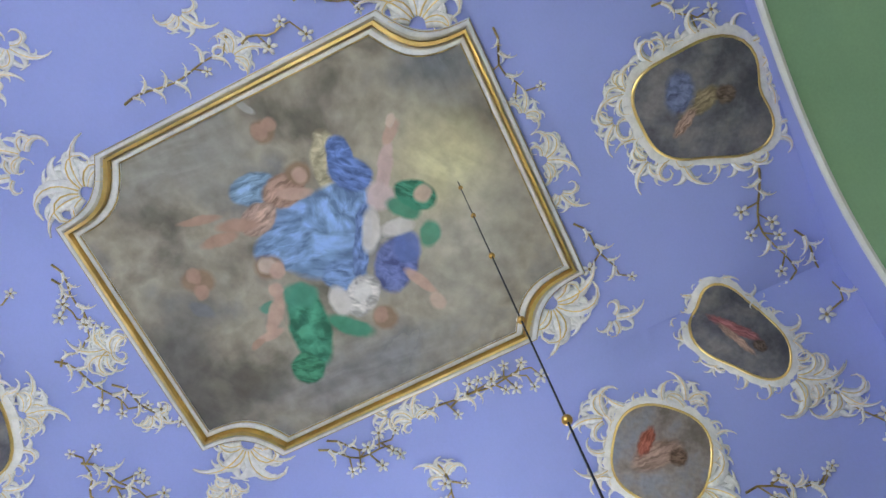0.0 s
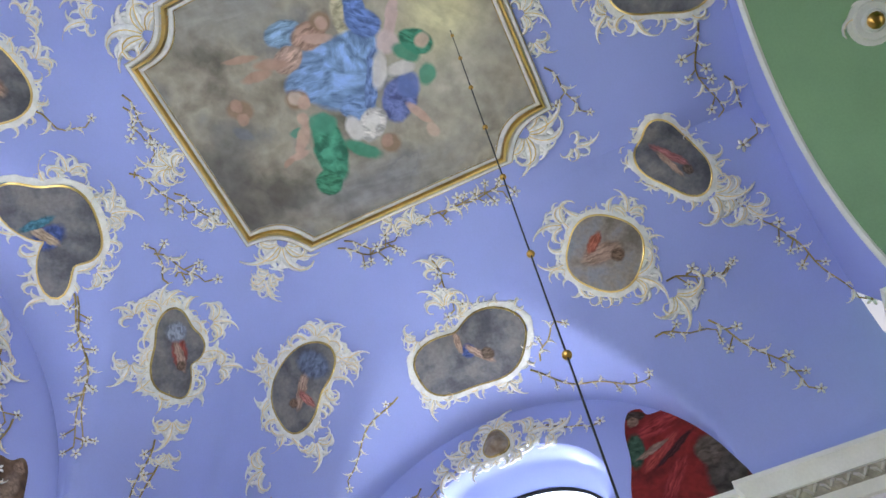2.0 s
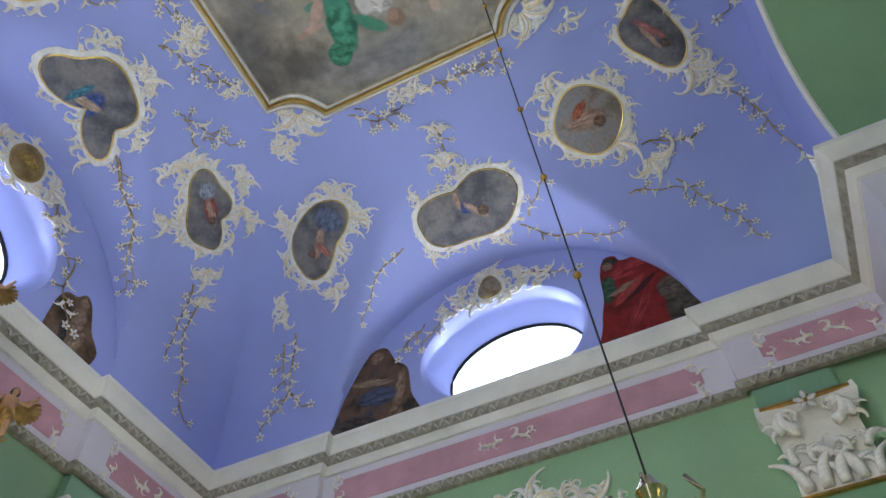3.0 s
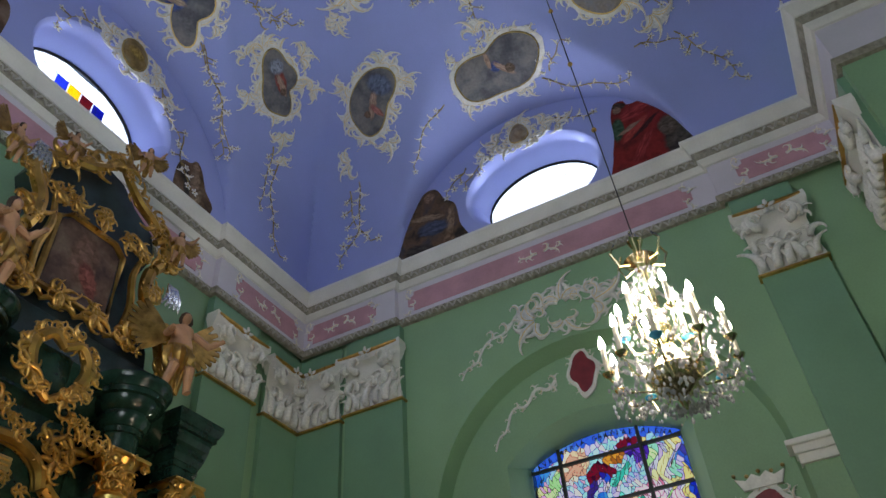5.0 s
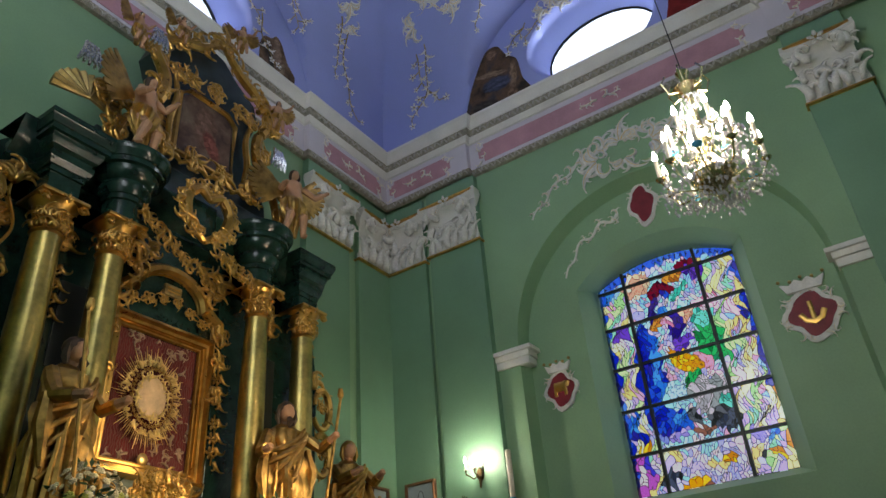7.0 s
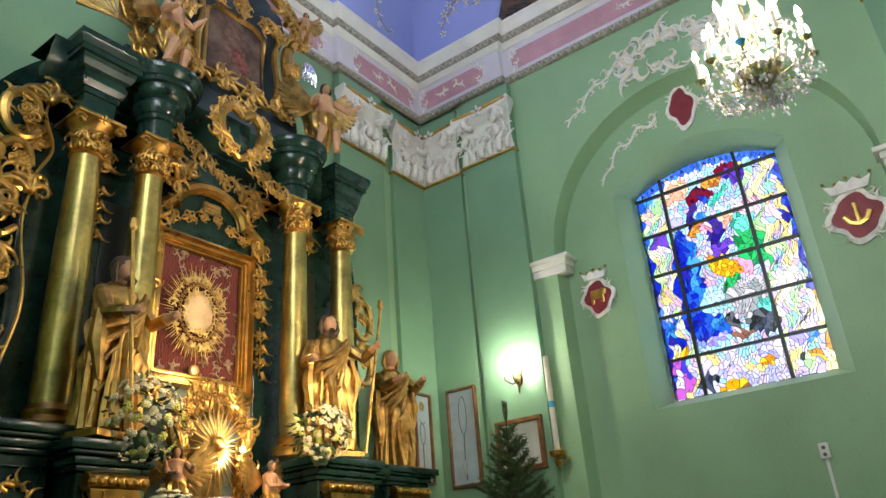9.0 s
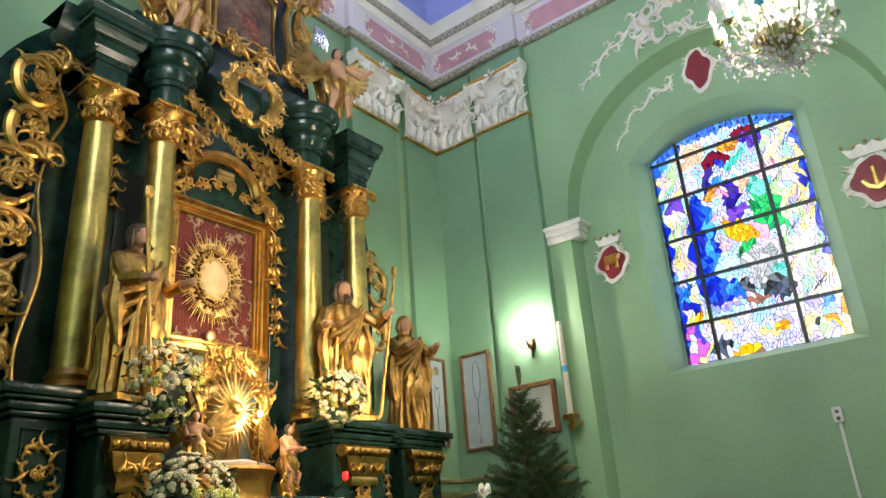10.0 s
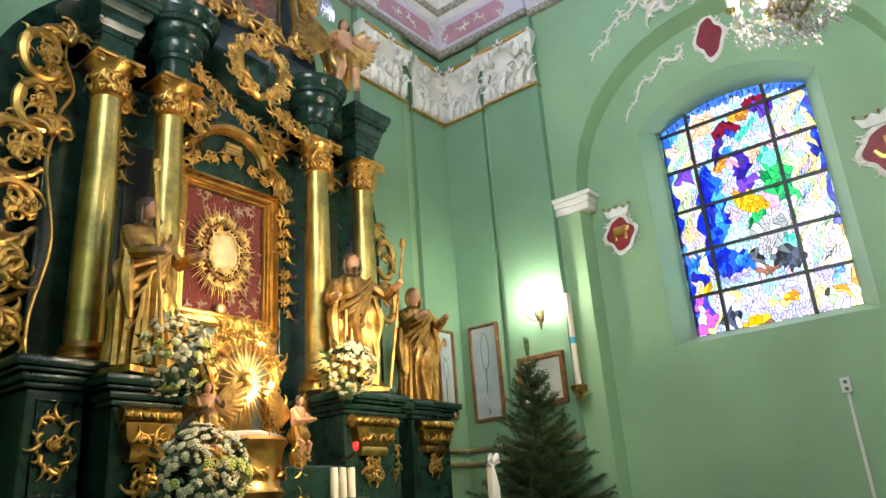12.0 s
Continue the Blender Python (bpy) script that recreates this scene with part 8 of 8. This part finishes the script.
sb = bmesh.new()
tube(sb, [(0, 0, 0), (0.005, 0, 0.12), (0, 0, 0.24)], [0.012, 0.02, 0.008], 5)
me_shoot = bpy.data.meshes.new("top_shoot")
sb.to_mesh(me_shoot)
sb.free()
me_shoot.materials.append(NEEDLE)
spruce(7.80, 4.76, 0.55, 2.74, 1.1)
single("tree_stand", lathe(bmesh.new(), [(0.3, 0.0), (0.3, 0.4), (0.2, 0.55)], (7.85, 4.78, 0), 16), BLACK, "dark round tub under the spruce", "tub")
bow = thing("satin_bow", "white satin bow hung before the spruce", "bow", at=(6.6, 4.6, 1.0))
for s in (-1, 1):
    part("loop", tube(bmesh.new(), [(6.6, 4.6, 1.95), (6.6 + s * 0.06, 4.58, 2.02), (6.6 + s * 0.10, 4.6, 1.96), (6.6 + s * 0.03, 4.6, 1.93)], [0.02, 0.035, 0.03, 0.015], 6), RIBBON, bow)
    part("tail", tube(bmesh.new(), [(6.6, 4.6, 1.94), (6.6 + s * 0.03, 4.58, 1.7), (6.6 + s * 0.06, 4.6, 1.4)], [0.02, 0.04, 0.03], 6, (0, 1, 0), 0.3), RIBBON, bow)
single("bow_post", lathe(bmesh.new(), [(0.12, 0), (0.12, 0.04), (0.035, 0.06), (0.035, 1.98)], (6.6, 4.64, 0), 14), WAX, "slim pale post that carries the bow", "post")


# ---- chandelier ----
CHX, CHY, CHZ = 4.30, 0.52, 4.32
ch = thing("chandelier", "lit crystal and brass chandelier on a long beaded chain", "chandelier", at=(CHX, CHY, CHZ))
low = Vector((CHX, CHY, 5.2))
hook = Vector((4.20, 0.76, ZT))
hang = lambda f: hook.lerp(low, f)
part("chain", tube(bmesh.new(), [hang(k / 30) for k in range(30)] + [low], 0.0042, 5), IRON, ch)
for k, f in enumerate((0.04, 0.17, 0.30, 0.43, 0.545, 0.665, 0.765, 0.868)):
    bm = bmesh.new()
    ball(bm, hang(f), 0.019, 2)
    part("chain_bead", bm, GOLD, ch)
bm = bmesh.new()
lathe(bm, [(0.02, 5.2), (0.05, 5.15), (0.02, 5.08), (0.10, 5.0), (0.05, 4.95), (0.02, 4.9), (0.03, 4.6), (0.06, 4.5), (0.03, 4.42), (0.09, 4.32), (0.16, 4.24), (0.12, 4.16), (0.03, 4.1), (0.01, 4.04)], (CHX, CHY, 0), 18)
part("stem", bm, PALEBRASS, ch)
for k in range(6):
    a = 2 * math.pi * k / 6
    d = Vector((math.cos(a), math.sin(a), 0))
    c0 = Vector((CHX, CHY, 0))
    part("crown_scroll", tube(bmesh.new(), [c0 + d * 0.03 + Vector((0, 0, 4.98)), c0 + d * 0.13 + Vector((0, 0, 4.97)), c0 + d * 0.17 + Vector((0, 0, 5.06)), c0 + d * 0.13 + Vector((0, 0, 5.13))], 0.009, 6), PALEBRASS, ch)
DROP = bpy.data.meshes.new("crystal_drop")
bm = bmesh.new()
bmesh.ops.create_icosphere(bm, subdivisions=1, radius=1.0, matrix=Matrix.Diagonal((1, 1, 1.6, 1)))
bm.to_mesh(DROP)
bm.free()
DROP.materials.append(CRYSTAL)
g = random.Random(5)
for tier, (n, rad, zz) in enumerate(((10, 0.335, 4.28), (6, 0.205, 4.52))):
    for k in range(n):
        a = 2 * math.pi * (k + 0.5 * tier) / n
        d = Vector((math.cos(a), math.sin(a), 0))
        c0, z = Vector((CHX, CHY, 0)), lambda v: Vector((0, 0, v))
        q = c0 + d * rad + z(zz)
        arm = part("arm", tube(bmesh.new(), [c0 + d * 0.04 + z(zz - 0.02), c0 + d * rad * 0.4 + z(zz - 0.12), c0 + d * rad * 0.85 + z(zz - 0.1), q], 0.008, 6), PALEBRASS, ch)
        bm = bmesh.new()
        lathe(bm, [(0.01, -0.01), (0.030, 0.01), (0.034, 0.02), (0.015, 0.025)], q, 12)
        part("drip_pan", bm, BLUEGLASS if k % 4 == 1 else PALEBRASS, arm)
        bm = bmesh.new()
        lathe(bm, [(0.015, 0.02), (0.014, 0.17), (0.013, 0.175)], q, 10)
        part("candle_sleeve", bm, WAX, arm)
        bm = bmesh.new()
        lathe(bm, [(0.011, 0.167), (0.018, 0.193), (0.013, 0.225), (0.002, 0.255)], q, 10)
        part("bulb", bm, BULB, arm)
        for j in range(14):
            b = a + g.uniform(-0.3, 0.3)
            put("crystal_drop", DROP, Matrix.Translation(c0 + Vector((math.cos(b), math.sin(b), 0)) * rad * g.uniform(0.75, 1.08) + z(zz - g.uniform(0.05, 0.18))) @ Matrix.Scale(g.uniform(0.006, 0.013), 4), ch)
for k in range(340):
    a, f = g.uniform(0, 6.28), g.random()
    rr, zz = 0.06 + 0.26 * f, 4.92 - 0.5 * f - 0.12 * math.sin(math.pi * f)
    put("crystal_drop", DROP, Matrix.Translation((CHX + rr * math.cos(a), CHY + rr * math.sin(a), zz)) @ Matrix.Scale(g.uniform(0.006, 0.013), 4), ch)
for k in range(320):
    a, f = g.uniform(0, 6.28), g.random()
    rr, zz = 0.32 * (1 - f) + 0.03, 4.2 - 0.16 * f + g.uniform(-0.03, 0.03)
    put("crystal_drop", DROP, Matrix.Translation((CHX + rr * math.cos(a), CHY + rr * math.sin(a), zz)) @ Matrix.Scale(g.uniform(0.006, 0.013), 4), ch)
